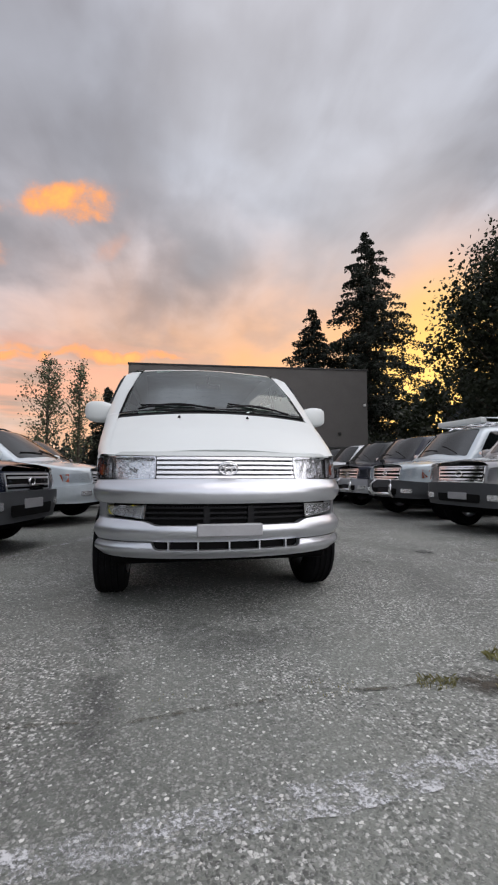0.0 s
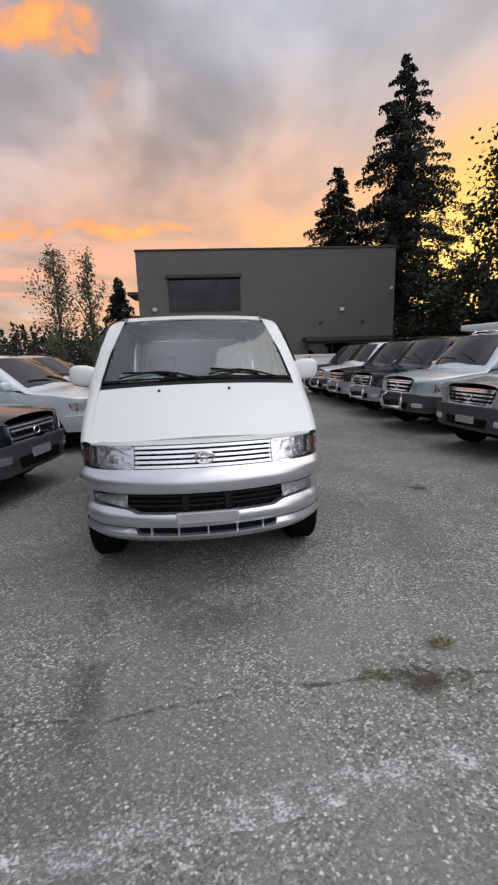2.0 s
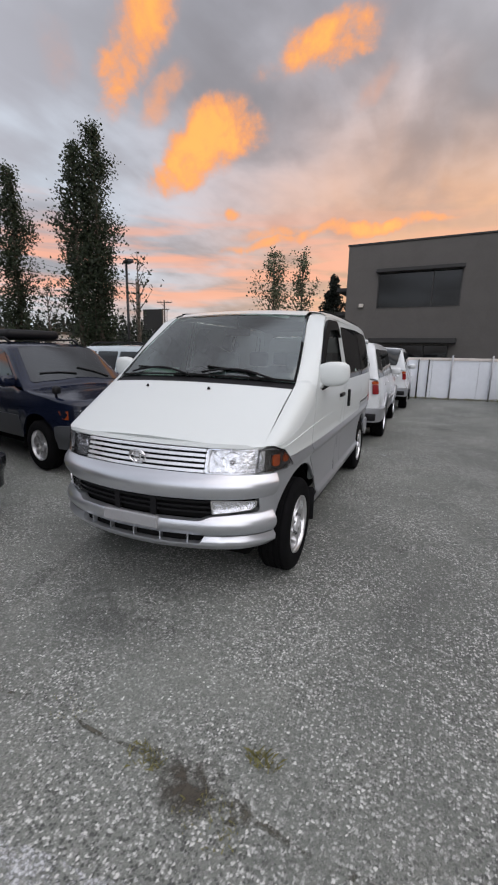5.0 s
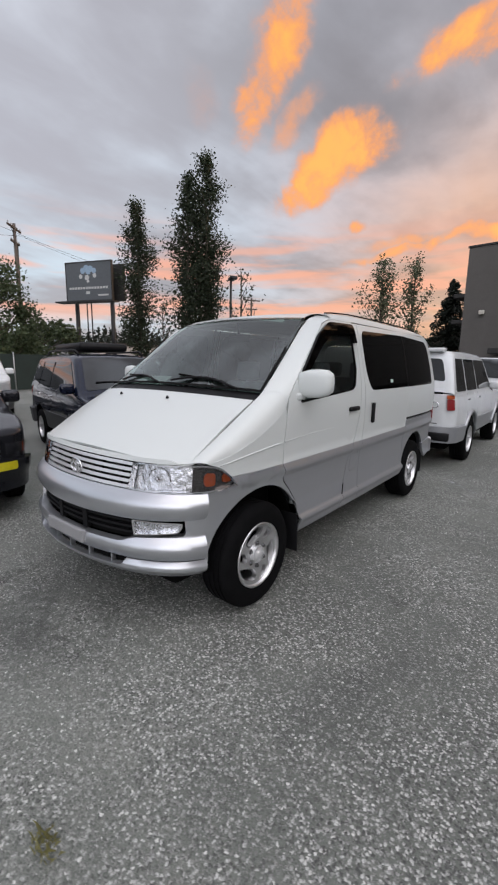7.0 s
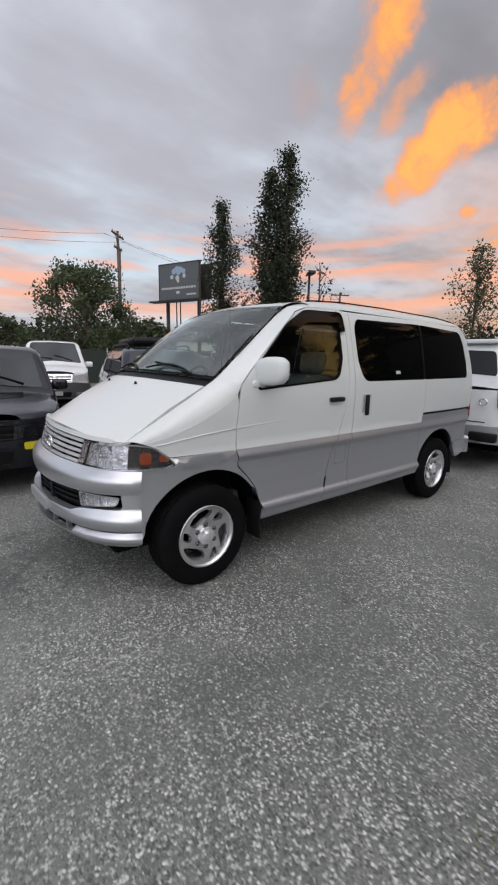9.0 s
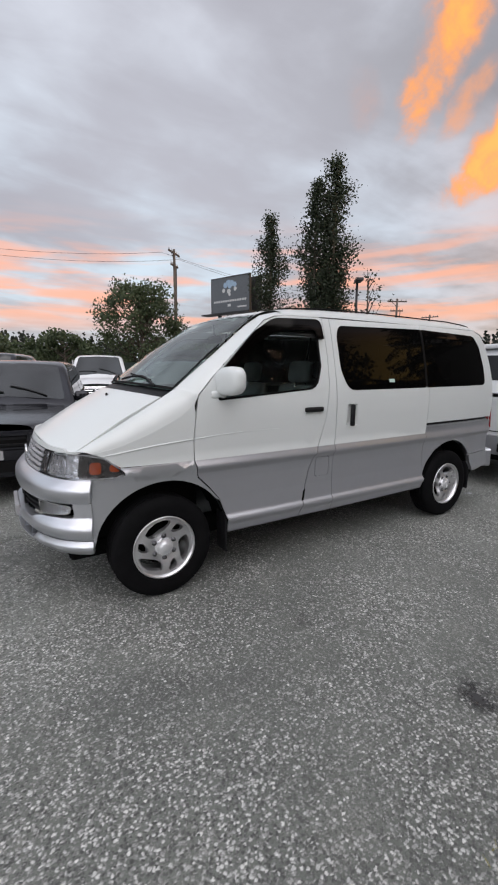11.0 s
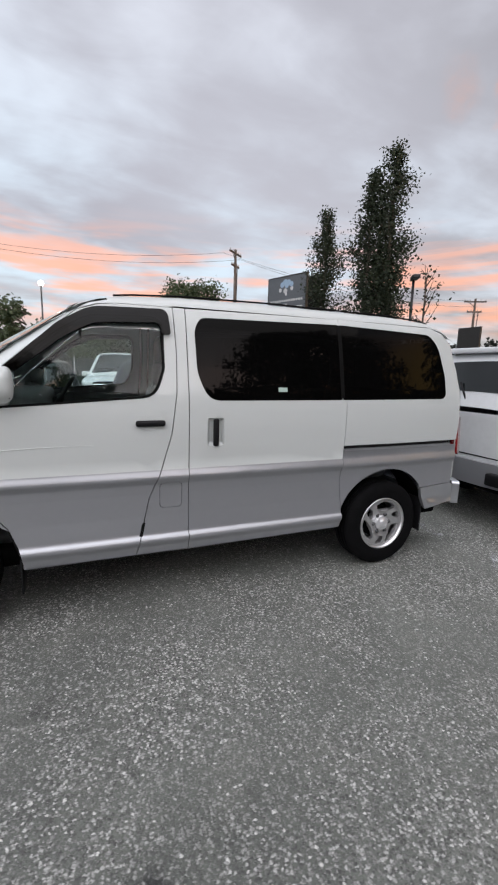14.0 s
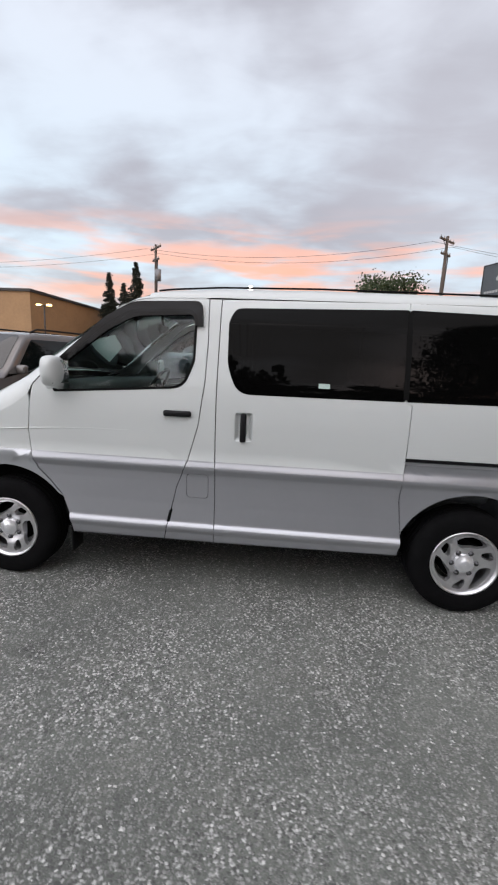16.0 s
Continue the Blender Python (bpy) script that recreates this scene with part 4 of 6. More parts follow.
xs = [-.755 + 1.51 * k / 24 for k in range(25)]
front_edge = [(x, S(x * 1.04, 1.0)[1] + .006 + .10 * max(0, abs(x) - .66)) for x in xs]
hood = add("hood", [(x, y) for x, y in front_edge] + [(x * 1.012, hood_back(x)) for x in xs[::-1]], V.top, WHITE, label="white hood", step=(.12, .06), depth=.02)
xs = [-.768 + 1.536 * k / 24 for k in range(25)]
add("cowl", [(x, hood_back(x) - .005) for x in xs] + [(x, hood_back(x) + .085) for x in xs[::-1]], V.top, BLACK, van, "black cowl under the wipers", off=-.012, step=(.12, .03), depth=0)
screen_poly = [(x, hood_back(x) + .075) for x in xs] + [(.728, .40), (.645, .812)] + [(x * .645 / .768, .812 - .075 * (1 - (x / .768) ** 2)) for x in xs[::-1]] + [(-.728, .40)]
screen = add("windscreen", screen_poly, V.top, SCREEN, van, "clear windscreen", step=(.12, .06), depth=.005, off=.002)
part("screen_seal", ring_sheet(screen_poly, [(p[0] * .972, .40 + (p[1] - .40) * .955) for p in screen_poly], V.top, C, .006), SEAM, screen, "black rubber seal")
# wipers
for x0, x1, yb in ((-.02, -.62, .0), (.62, .08, .0)):
    arm = [V.top(x0 + (x1 - x0) * t, hood_back(x0 + (x1 - x0) * t) + .06 + .055 * math.sin(t * math.pi) + .03 * t) for t in [k / 8 for k in range(9)]]
    wiper = part("wiper", tube([(a, b, c + .022) for a, b, c in arm], .008, 6), BLACK, van, "black windscreen wiper")
    blade = [V.top(x0 + (x1 - x0) * t, hood_back(x0 + (x1 - x0) * t) + .105 + .05 * t) for t in [.25 + .09 * k for k in range(9)]]
    part("blade", tube([(a, b, c + .014) for a, b, c in blade], .007, 5), SEAM, wiper)
for x in (-.30, .22):
    p = V.top(x, hood_back(x) - .075)
    part("washer_jet", tube([p, (p[0], p[1], p[2] + .018)], .010, 8, radii=[.012, .006]), BLACK, hood, "black washer jet")
# roof
rb = bmesh.new()
rows = []
for i in range(61):
    y = .72 + (3.62 - .72) * i / 60
    yy = y
    row = []
    we = .625 + .0 * y
    side_z = min(1.868 + (.008 if y > 1.3 else 0), interp(y, VAN_TOP) - .035)
    xw = V.side(1)(y, side_z)[0]
    half = [(xw, side_z)]
    zt = V.top(we, y)[2]
    for t in (.2, .4, .6, .8, 1.0):
        a = t * math.pi / 2
        half.append((we + (xw - we) * math.cos(a), side_z + (zt - side_z) * math.sin(a)))
    for t in (.8, .6, .4, .2, 0):
        half.append((we * t, V.top(we * t, y)[2]))
    pts = [(x, z) for x, z in half] + [(-x, z) for x, z in half[-2::-1]]
    rows.append([rb.verts.new((x, y, z)) for x, z in pts])
for r0, r1 in zip(rows, rows[1:]):
    for k in range(len(r0) - 1):
        f = (r0[k], r0[k + 1], r1[k + 1], r1[k])
        y = (r0[k].co.y + r1[k].co.y) / 2
        x = (r0[k].co.x + r0[k + 1].co.x) / 2
        if abs(x) < .64 and y < .812 - .075 * (1 - (x / .625) ** 2) - .03:
            continue
        if abs(x) > .64 and y < .96:
            continue
        rb.faces.new(f)
bmesh.ops.recalc_face_normals(rb, faces=rb.faces[:])
roof = part("roof", rb, WHITE, van, "white roof")
for sg in (1, -1):
    part("roof_moulding", tube([(sg * (.70 if y < 3.2 else .70 - (y - 3.2) * .06), y, V.top(.66, y)[2] + .004) for y in [1.0 + .1 * k for k in range(25)]], .006, 6), SEAM, roof, "black roof drip moulding")
part("roof_lining", panel([(-.60, .80), (.60, .80), (.70, 3.4), (-.70, 3.4)], lambda x, y: (x, y, V.top(x, y)[2] - .05), C, depth=0), material("grey_headlining", (.34, .34, .33), .9), van, "pale headlining")
# back end
back = lambda x, z: (x, S(math.copysign(V.s[-1], 1) - abs(x) * 1.0, z)[1], z)
hatch = add("tailgate", rounded([(-.80, .62), (.80, .62), (.78, 1.3), (.68, 1.80), (-.68, 1.80), (-.78, 1.3)], .05), lambda x, z: (x, 3.865 - .10 * max(0, z - .9) - .12 * (abs(x) / .8) ** 4 - .16 * max(0, z - 1.3), z), WHITE, label="white tailgate")
add("rear_glass", rounded([(-.70, 1.25), (.70, 1.25), (.62, 1.74), (-.62, 1.74)], .06), lambda x, z: (x, 3.87 - .10 * max(0, z - .9) - .12 * (abs(x) / .8) ** 4 - .16 * max(0, z - 1.3), z), TINTED, hatch, off=.003)
add("rear_bumper", rounded([(-.84, .42), (.84, .42), (.84, .62), (-.84, .62)], .03), lambda x, z: (x, 3.86 - .12 * (abs(x) / .84) ** 4, z), LIT_SILVER, van, "silver rear bumper", off=.04, depth=.06)
for sg in (1, -1):
    add("tail_lamp", rounded([(sg * .80, .86), (sg * .865, .86), (sg * .865, 1.17), (sg * .80, 1.17)], .02), lambda x, z: (x, 3.80 - 1.5 * max(0, abs(x) - .79) - .10 * max(0, z - .9), z), RED, van, "red tail lamp", off=.006, depth=.06, step=(.02, .1))
    part("rear_corner", strip_between(along([(0, V.side(sg)(3.655, .9)), (.4, V.side(sg)(3.655, 1.35)), (.8, V.side(sg)(3.575, 1.74)), (1, V.side(sg)(3.45, 1.86))]), along([(0, (sg * .79, 3.77, .9)), (.4, (sg * .775, 3.75, 1.35)), (.8, (sg * .69, 3.66, 1.74)), (1, (sg * .62, 3.60, 1.84))]), 5, 20, .02), WHITE, van)
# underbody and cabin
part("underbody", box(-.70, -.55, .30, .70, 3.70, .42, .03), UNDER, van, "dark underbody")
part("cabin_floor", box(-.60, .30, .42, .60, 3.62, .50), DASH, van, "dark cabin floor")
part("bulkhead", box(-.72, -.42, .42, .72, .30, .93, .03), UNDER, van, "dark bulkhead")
part("engine_cover", box(-.66, -.15, .80, .66, .42, 1.08, .05), DASH, van, "dark plastic bulkhead cover")
db = box(-.76, .13, 1.02, .76, .58, 1.325, .06)
dash = part("dashboard", db, DASH, van, "dark grey dashboard")
for sg in (1, -1):
    part("door_lining", box(sg * .80, .42, .55, sg * .845, 1.33, 1.26, .015), CLOTH, van, "grey door lining")
    part("side_lining", box(sg * .80, 1.42, .86, sg * .85, 3.5, 1.29, .015), DASH, van, "dark side lining")
steer = part("steering_wheel", tube([(-.36 + .185 * math.cos(t), .64 + .10 * math.sin(t), 1.25 + .155 * math.sin(t)) for t in [math.tau * k / 24 for k in range(25)]], .016, 8, caps=False), BLACK, van, "black steering wheel")
part("wheel_boss", box(-.43, .615, 1.21, -.29, .665, 1.28, .02), BLACK, steer)
part("column", tube([(-.36, .64, 1.24), (-.36, .42, 1.14)], .035, 8), BLACK, steer)
for a in (-.53, -.19):
    part("spoke", tube([(-.36, .64, 1.245), (a, .64, 1.25)], .014, 6), BLACK, steer)


def seat(x, y, wdt=.50, z=.80, name="seat"):
    base = part(name, box(x - wdt / 2, y, z - .18, x + wdt / 2, y + .50, z, .05), CLOTH, van, "grey cloth seat")
    bb = box(x - wdt / 2, 0, 0, x + wdt / 2, .13, .62, .05)
    bmesh.ops.transform(bb, matrix=pose(0, y + .46, z - .04, -13), verts=bb.verts)
    part("backrest", bb, CLOTH, base)
    for hx in ([x] if wdt < .7 else [x - wdt / 3, x + wdt / 3]):
        hb = box(hx - .13, 0, 0, hx + .13, .10, .19, .04)
        bmesh.ops.transform(hb, matrix=pose(0, y + .60, z + .57, -8), verts=hb.verts)
        part("headrest", hb, CLOTH, base)
        part("headrest_post", tube([(hx, y + .58, z + .45), (hx, y + .63, z + .60)], .012, 6), CHROME, base)
    part("seat_base", box(x - wdt / 2 + .04, y + .05, .50, x + wdt / 2 - .04, y + .45, z - .17, .02), DASH, base)


seat(.40, .78)
seat(-.40, .78)
seat(0, 1.75, 1.25, .82)
seat(0, 2.70, 1.25, .82)
sheet = box(0, 0, 0, .30, .19, .002)
bmesh.ops.transform(sheet, matrix=pose(-.62, .155, 1.335, 24, 0, 8), verts=sheet.verts)
part("paper_sheet", sheet, PAPER, dash, "white paper on the dashboard", flat=True)
rm = part("rear_view_mirror", box(-.12, .80, 1.70, .12, .825, 1.765, .012), BLACK, van, "black rear-view mirror")
part("mirror_stem", tube([(0, .81, 1.75), (0, .80, 1.86)], .01, 6), BLACK, rm)
for (y0, z0, y1, z1) in ((2.01, 1.372, 2.075, 1.40),):
    add("window_sticker", [(y0, z0), (y1, z0), (y1, z1), (y0, z1)], V.side(1), material("pale_green_sticker", (.45, .58, .53), .6), van, "small pale sticker", off=.004, depth=.002)
# aerial of the side glass split
add("glass_divider", [(2.495, 1.33), (2.525, 1.33), (2.525, 1.83), (2.495, 1.83)], V.side(1), SEAM, van, "black glass divider", off=.003, depth=.004)


# wheels
def wheel_meshes(radius, rim_r, width, spokes, twist, metal):
    """Tyre, rim and hub meshes with their outer face towards +x, hub centre at the origin."""
    w2 = width / 2
    tyre = lathe([(w2 - .03, rim_r - .006), (w2 - .004, rim_r + .012), (w2 + .002, (rim_r + radius) / 2), (w2 - .008, radius - .022), (w2 - .028, radius - .004),
                  *[(q, r) for x in (.06, .02, -.02, -.06) for q, r in ((x + .008, radius), (x + .006, radius - .009), (x - .006, radius - .009), (x - .008, radius))],
                  (-w2 + .028, radius - .004), (-w2 + .004, radius - .03), (-w2, rim_r)], 48)
    rim = lathe([(w2 - .022, rim_r + .004), (w2 - .006, rim_r + .004), (w2 - .006, rim_r - .010), (w2 - .028, rim_r - .018), (-w2 + .03, rim_r - .02), (-w2, rim_r)], 48)
    lathe([(w2 - .052, .001), (w2 - .05, rim_r * .30), (w2 - .075, rim_r * .36)], 24, rim)
    for k in range(spokes):
        a0 = math.tau * k / spokes
        rows = []
        for j in range(7):
            t = j / 6
            r = rim_r * .24 + (rim_r * .97 - rim_r * .24) * t
            a = a0 + twist * t * t
            half = (.46 - .14 * math.sin(math.pi * min(1, t * 1.15)) + .10 * t) * math.tau / spokes * (.66 if t < .6 else .66 + .3 * (t - .6))
            xo = w2 - .030 - .022 * (1 - t) - .006 * math.sin(math.pi * t)
            half *= (1.0 if r > rim_r * .35 else 1.1)
            rows.append([rim.verts.new((x, r * math.cos(b), r * math.sin(b))) for x, b in ((xo - .03, a - half), (xo - .004, a - half * .92), (xo + .004, a), (xo - .004, a + half * .92), (xo - .03, a + half))])
        for r0, r1 in zip(rows, rows[1:]):
            for q in range(4):
                rim.faces.new((r0[q], r0[q + 1], r1[q + 1], r1[q]))
    sharpen(rim, 38)
    hub = lathe([(w2 - .026, .001), (w2 - .028, .030), (w2 - .036, .044), (w2 - .06, .05)], 20)
    for k in range(5):
        a = math.tau * (k + .5) / 5
        nut = lathe([(w2 - .034, .001), (w2 - .036, .011), (w2 - .055, .011)], 6)
        bmesh.ops.translate(nut, vec=(0, .072 * math.cos(a), .072 * math.sin(a)), verts=nut.verts)
        tmp = bpy.data.meshes.new("nut")
        nut.to_mesh(tmp)
        hub.from_mesh(tmp)
        nut.free()
    drum = lathe([(w2 - .085, .001), (w2 - .085, rim_r * .62), (w2 - .10, rim_r * .66), (-w2 + .02, rim_r * .66)], 28)
    out = {}
    for name, bm, m in (("tyre", tyre, RUBBER), ("rim", rim, metal), ("hub", hub, metal), ("wheel", drum, UNDER)):
        for f in bm.faces:
            f.smooth = True
        bmesh.ops.recalc_face_normals(bm, faces=bm.faces[:])
        out[name] = mesh_of(bm, name, m)
    return out


def put_wheels(owner, meshes, spots, lean=0.0):
    """spots: (x, y, z, turn about the axle). A wheel on the -x side is turned round."""
    for x, y, z, turn in spots:
        wh = shared("wheel", meshes["wheel"], owner, pose(x, y, z, turn, 0, 0) if x > 0 else pose(x, y, z, turn, 0, 180))
        for name in ("tyre", "rim", "hub"):
            shared(name, meshes[name], wh)
        for k in range(6 if "wheel_nut" in meshes else 0):
            a = math.tau * (k + .5) / 6
            shared("wheel_nut", meshes["wheel_nut"], wh, pose(0, .076 * math.cos(a), .076 * math.sin(a)))


def slotted_wheel(radius, rim_r, width, metal):
    """An alloy wheel with a dished face, three long and three short slots, a domed cap and six nuts."""
    out = wheel_meshes(radius, rim_r, width, 6, .0, metal)
    w2 = width / 2

    def face(y, z):
        q = math.hypot(y, z) / rim_r
        return (w2 - .030 + .016 * smooth(.30, .62, q) - .012 * smooth(.70, .98, q), y, z)

    def slot(rows, turn):
        return rounded([(q * rim_r * math.cos(radians(turn + a)), q * rim_r * math.sin(radians(turn + a))) for q, a in rows], .010, 3)
    long_slot = ((.80, 34), (.84, 17), (.87, 0), (.88, -17), (.87, -33), (.75, -31), (.57, -16), (.47, 6), (.48, 26), (.63, 36))
    short_slot = ((.56, 18), (.72, 14), (.85, 8), (.87, -8), (.74, -10), (.60, -1), (.51, 9))
    slots = [slot(long_slot, t) for t in (107, 227, 347)] + [slot(short_slot, t) for t in (49, 169, 289)]
    edge = [(rim_r * .97 * math.cos(math.tau * k / 60), rim_r * .97 * math.sin(math.tau * k / 60)) for k in range(60)]
    rim = panel(edge, face, Vector((-2, 0, 0)), holes=slots, step=(.03, .03), depth=.034)
    lathe([(w2 - .022, rim_r + .004), (w2 - .004, rim_r + .004), (w2 - .004, rim_r - .006), (w2 - .030, rim_r - .012), (-w2 + .03, rim_r - .02), (-w2, rim_r)], 60, rim)
    hub = lathe([(w2 + .004, .001), (w2 + .003, .022), (w2 - .002, .030), (w2 - .006, .034), (w2 - .012, .056), (w2 - .034, .062)], 30)
    nut = tube([(w2 - .05, 0, 0), (w2 - .014, 0, 0)], .011, 6, radii=[.011, .009])
    tube([(w2 - .05, 0, 0), (w2 - .024, 0, 0)], .017, 12, nut)
    for name, bm, m in (("rim", rim, metal), ("hub", hub, SLAT), ("wheel_nut", nut, TRIM_DARK)):
        for f in bm.faces:
            f.smooth = True
        if name != "rim":
            bmesh.ops.recalc_face_normals(bm, faces=bm.faces[:])
        out[name] = mesh_of(bm, name, m)
    return out


TRIM_DARK = material("dark_wheel_nuts", (.10, .10, .105), .35, .8)
put_wheels(van, slotted_wheel(.337, .205, .215, ALLOY), [(.765, 0, .337, 0), (.765, 2.985, .337, -28), (-.765, 0, .337, 40), (-.765, 2.985, .337, 0)])

# ---------------------------------------------------------------- parked cars
def paint(name, colour, metal=0.12):
    return material(name, colour, 0.16, metal, vary=0.05, scale=2.0, coat=0.35, spec=0.3)


SUV_WHEEL = wheel_meshes(.365, .215, .235, 6, .15, ALLOY)
CAR_WHEEL = wheel_meshes(.325, .195, .20, 7, .1, ALLOY)
CAR_SCREEN = glass("parked_car_windscreen", (.12, .17, .165), .30, .02, 1.75)
GREY_TRIM = material("grey_bumper_plastic", (.055, .058, .062), .5, vary=.1, spec=.3)


def parked_car(name, label, category, m, body, L=4.6, hw=.87, H=1.85, zb=.42, hood0=1.00, hood1=1.12, yc=1.25, yw=1.85, yr=4.25, belt=1.13, axles=(.86, 3.5), wheel=SUV_WHEEL, wr=.365,
               lower=None, bumper=None, grille=(.72, .93), slats=3, chrome=True, rails=False, flare=None, bars=False, rack=False, box_roof=False, group="", glass_mat=None, whip=False, rear=False, spoiler=False, fog=None):
    """A parked car that looks along its own -y, nose at y = 0."""
    car = thing(name, label, category, m, group)
    gl = glass_mat or CAR_GLASS
    lower, bumper = lower or body, bumper or body
    plan = [(0, 0), (.45 * hw, .015), (.75 * hw, .085), (.91 * hw, .22), (.975 * hw, .5), (hw, 1.1), (hw, L - 1.2), (.975 * hw, L - .4), (.90 * hw, L - .1), (.5 * hw, L - .01), (0, L)]
    section = [(.25, .93 * hw), (.5, .975 * hw), (.62, .985 * hw), (.66, hw), (.9, .995 * hw), (belt - .04, .97 * hw), (belt, .95 * hw), (H - .15, .80 * hw), (H, .70 * hw)]
    top = [(-.1, hood0 - .08), (.02, hood0 - .05), (.14, hood0), (yc * .6, (hood0 + 2 * hood1) / 3), (yc, hood1), (yw, H - .09), (yw + .25, H - .035), ((yw + yr) / 2, H - .02), (yr - .15, H - .035), (yr, H - .07), (L - .07, belt + .02), (L + .1, belt - .1)]
    sh = Shape(plan, section, top, lean=.22, lean_z=.75, bow=.11, bow_end=(yw - .3, yw + .4), half=.78 * hw, crown=.03, rear_lean=.0)
    cen = Vector((0, L / 2, .8))

    def zt(y):
        return min(belt, interp(y, top) - .045)

    def on(nm, outline, fn, mat, parent=car, lab="", **kw):
        return part(nm, panel(outline, fn, cen, **kw), mat, parent, lab)
    smax = sh.s[-1]
    bm = bmesh.new()
    split = .64
    ra = wr + .085
    for g in (1, -1):
        bottom = [(g * 0.0, zb)]
        for ya in axles:
            sa = sh.s_of(ya)
            bottom += [(g * p[0], max(zb, p[1])) for p in arc(sa, wr, ra, 172, 8, 14)]
        bottom.append((g * smax, zb))
        ys = [L - .02, L - .15, L - .5, L * .7, L * .5, yc + .3, yc, yc * .7, yc * .4, .35, .18]
        up = [(g * smax, belt)] + [(g * sh.s_of(y), zt(y)) for y in ys if y < L - .3] + [(g * .7 * hw, hood0 - .05), (0, hood0 - .05)]
        panel(bottom + up, sh.round_about, cen, depth=.03, step=(.16, .12), bm=bm)
    rows = []
    for i in range(44):
        y = .03 + (L - .10) * (i / 43)
        z0, zT = zt(y), interp(y, top)
        r = min(.09, max(.04, (zT - z0) * .6))
        pts = []
        for t in (0, .33, .66, 1):
            z = z0 + (zT - r - z0) * t
            pts.append((sh.side(1)(y, z)[0] if y > .3 else sh.side(1)(max(y, .03), z)[0], z))
        xw = pts[-1][0]
        xi = xw - min(.13, .2 * xw)
        for t in (.33, .66, 1):
            a = t * math.pi / 2
            pts.append((xi + (xw - xi) * math.cos(a), zT - r + (r + sh.top(xi, y)[2] - zT) * math.sin(a)))
        for t in (.75, .5, .25, 0):
            pts.append((xi * t, sh.top(xi * t, y)[2]))
        full = pts + [(-x, z) for x, z in pts[-2::-1]]
        rows.append([bm.verts.new((x, y, z)) for x, z in full])
    for a, b in zip(rows, rows[1:]):
        for k in range(len(a) - 1):
            bm.faces.new((a[k], b[k], b[k + 1], a[k + 1]))
    part("body", bm, body, car)
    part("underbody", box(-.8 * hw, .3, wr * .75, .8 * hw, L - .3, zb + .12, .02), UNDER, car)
    ta, tz = (H - .15 - hood1) / (yw - yc), H - .14
    ym = (yc + .5 + yr) / 2 - .12
    w0 = yc + (belt + .03 - hood1) / ((H - .09 - hood1) / (yw - yc)) + .20
    for g in (1, -1):
        fn = sh.side(g)
        for nm, poly in (("front_window", [(w0, belt + .03), (ym - .04, belt + .03), (ym - .04, tz), (yw + .10, tz)]), ("rear_window", [(ym + .04, belt + .03), (ym + .78, belt + .03), (ym + .72, tz), (ym + .04, tz)]),
                         ("side_window", [(ym + .86, belt + .03), (L - .24, belt + .03), (yr - .10, tz), (ym + .80, tz)])):
            if poly[1][0] - poly[0][0] > .15:
                on(nm, rounded(poly, .035), fn, gl, car, "dark window glass", off=.006, depth=.008, step=(.3, .1))
        for y0, y1 in ((w0 - .10, w0 - .10), (ym, ym), (ym + .80, ym + .80)):
            part("door_gap", seam_strip([(y0, zb + .05), (y0, .8), (y1, belt)], fn, .010, .004), SEAM, car)
        on("side_moulding", rounded([(axles[0] + ra + .02, .60), (axles[1] - ra - .02, .60), (axles[1] - ra - .02, .69), (axles[0] + ra + .02, .69)], .02), fn, lower if lower is not body else GREY_TRIM, car, off=.014, depth=.02, step=(.3, .2))
        if lower is not body:
            on("lower_cladding", [(axles[0] + ra, zb + .01), (axles[1] - ra, zb + .01), (axles[1] - ra, .60), (axles[0] + ra, .60)], fn, lower, car, off=.006, depth=.01, step=(.3, .2))
        for y in (ym - .20, ym + .62):
            p, n = normal_of(fn, y, belt - .12, cen)
            h = part("door_handle", box(-.012, 0, 0, .016, .15, .03, .008), CHROME if chrome and category != "sedan" else body, car)
            h.location = p
        if flare:
            for ya in axles:
                fb = bmesh.new()
                tube([tuple(Vector(fn(p[0], max(p[1], zb))) + Vector((g * .012, 0, 0))) for p in arc(ya, wr, ra + .015, 176, 4, 16)], .032, 6, fb)
                part("wheel_flare", fb, flare, car)
        for ya in axles:
            wb = bmesh.new()
            r = [[wb.verts.new((g * x, ya + (ra + .01) * math.cos(a), wr + (ra + .01) * math.sin(a))) for a in [math.pi * k / 14 for k in range(-1, 16)]] for x in (.96 * hw, .62 * hw)]
            for k in range(len(r[0]) - 1):
                wb.faces.new((r[0][k], r[0][k + 1], r[1][k + 1], r[1][k]))
            part("wheel_well", wb, UNDER, car)
        # lamps at both ends
        z0, z1 = grille
        pl = rounded([(g * .50 * hw, z0 + .005), (g * sh.s_of(.30), z0 + .03), (g * sh.s_of(.36), z1 - .03), (g * .50 * hw, z1)], .02)
        hl = part("headlamp", panel(pl, sh.round_about, cen, off=-.012, depth=.02, step=(.1, .06)), REFLECTOR, car, "clear headlamp")
        on("lens", pl, sh.round_about, LENS, hl, off=.012, depth=.01, step=(.1, .06)).visible_shadow = False
        on("turn_signal", rounded([(g * sh.s_of(.22), z0 + .02), (g * sh.s_of(.31), z0 + .035), (g * sh.s_of(.36), z1 - .04), (g * sh.s_of(.22), z1 - .03)], .01), sh.round_about, AMBER, hl, off=.0, depth=.01)
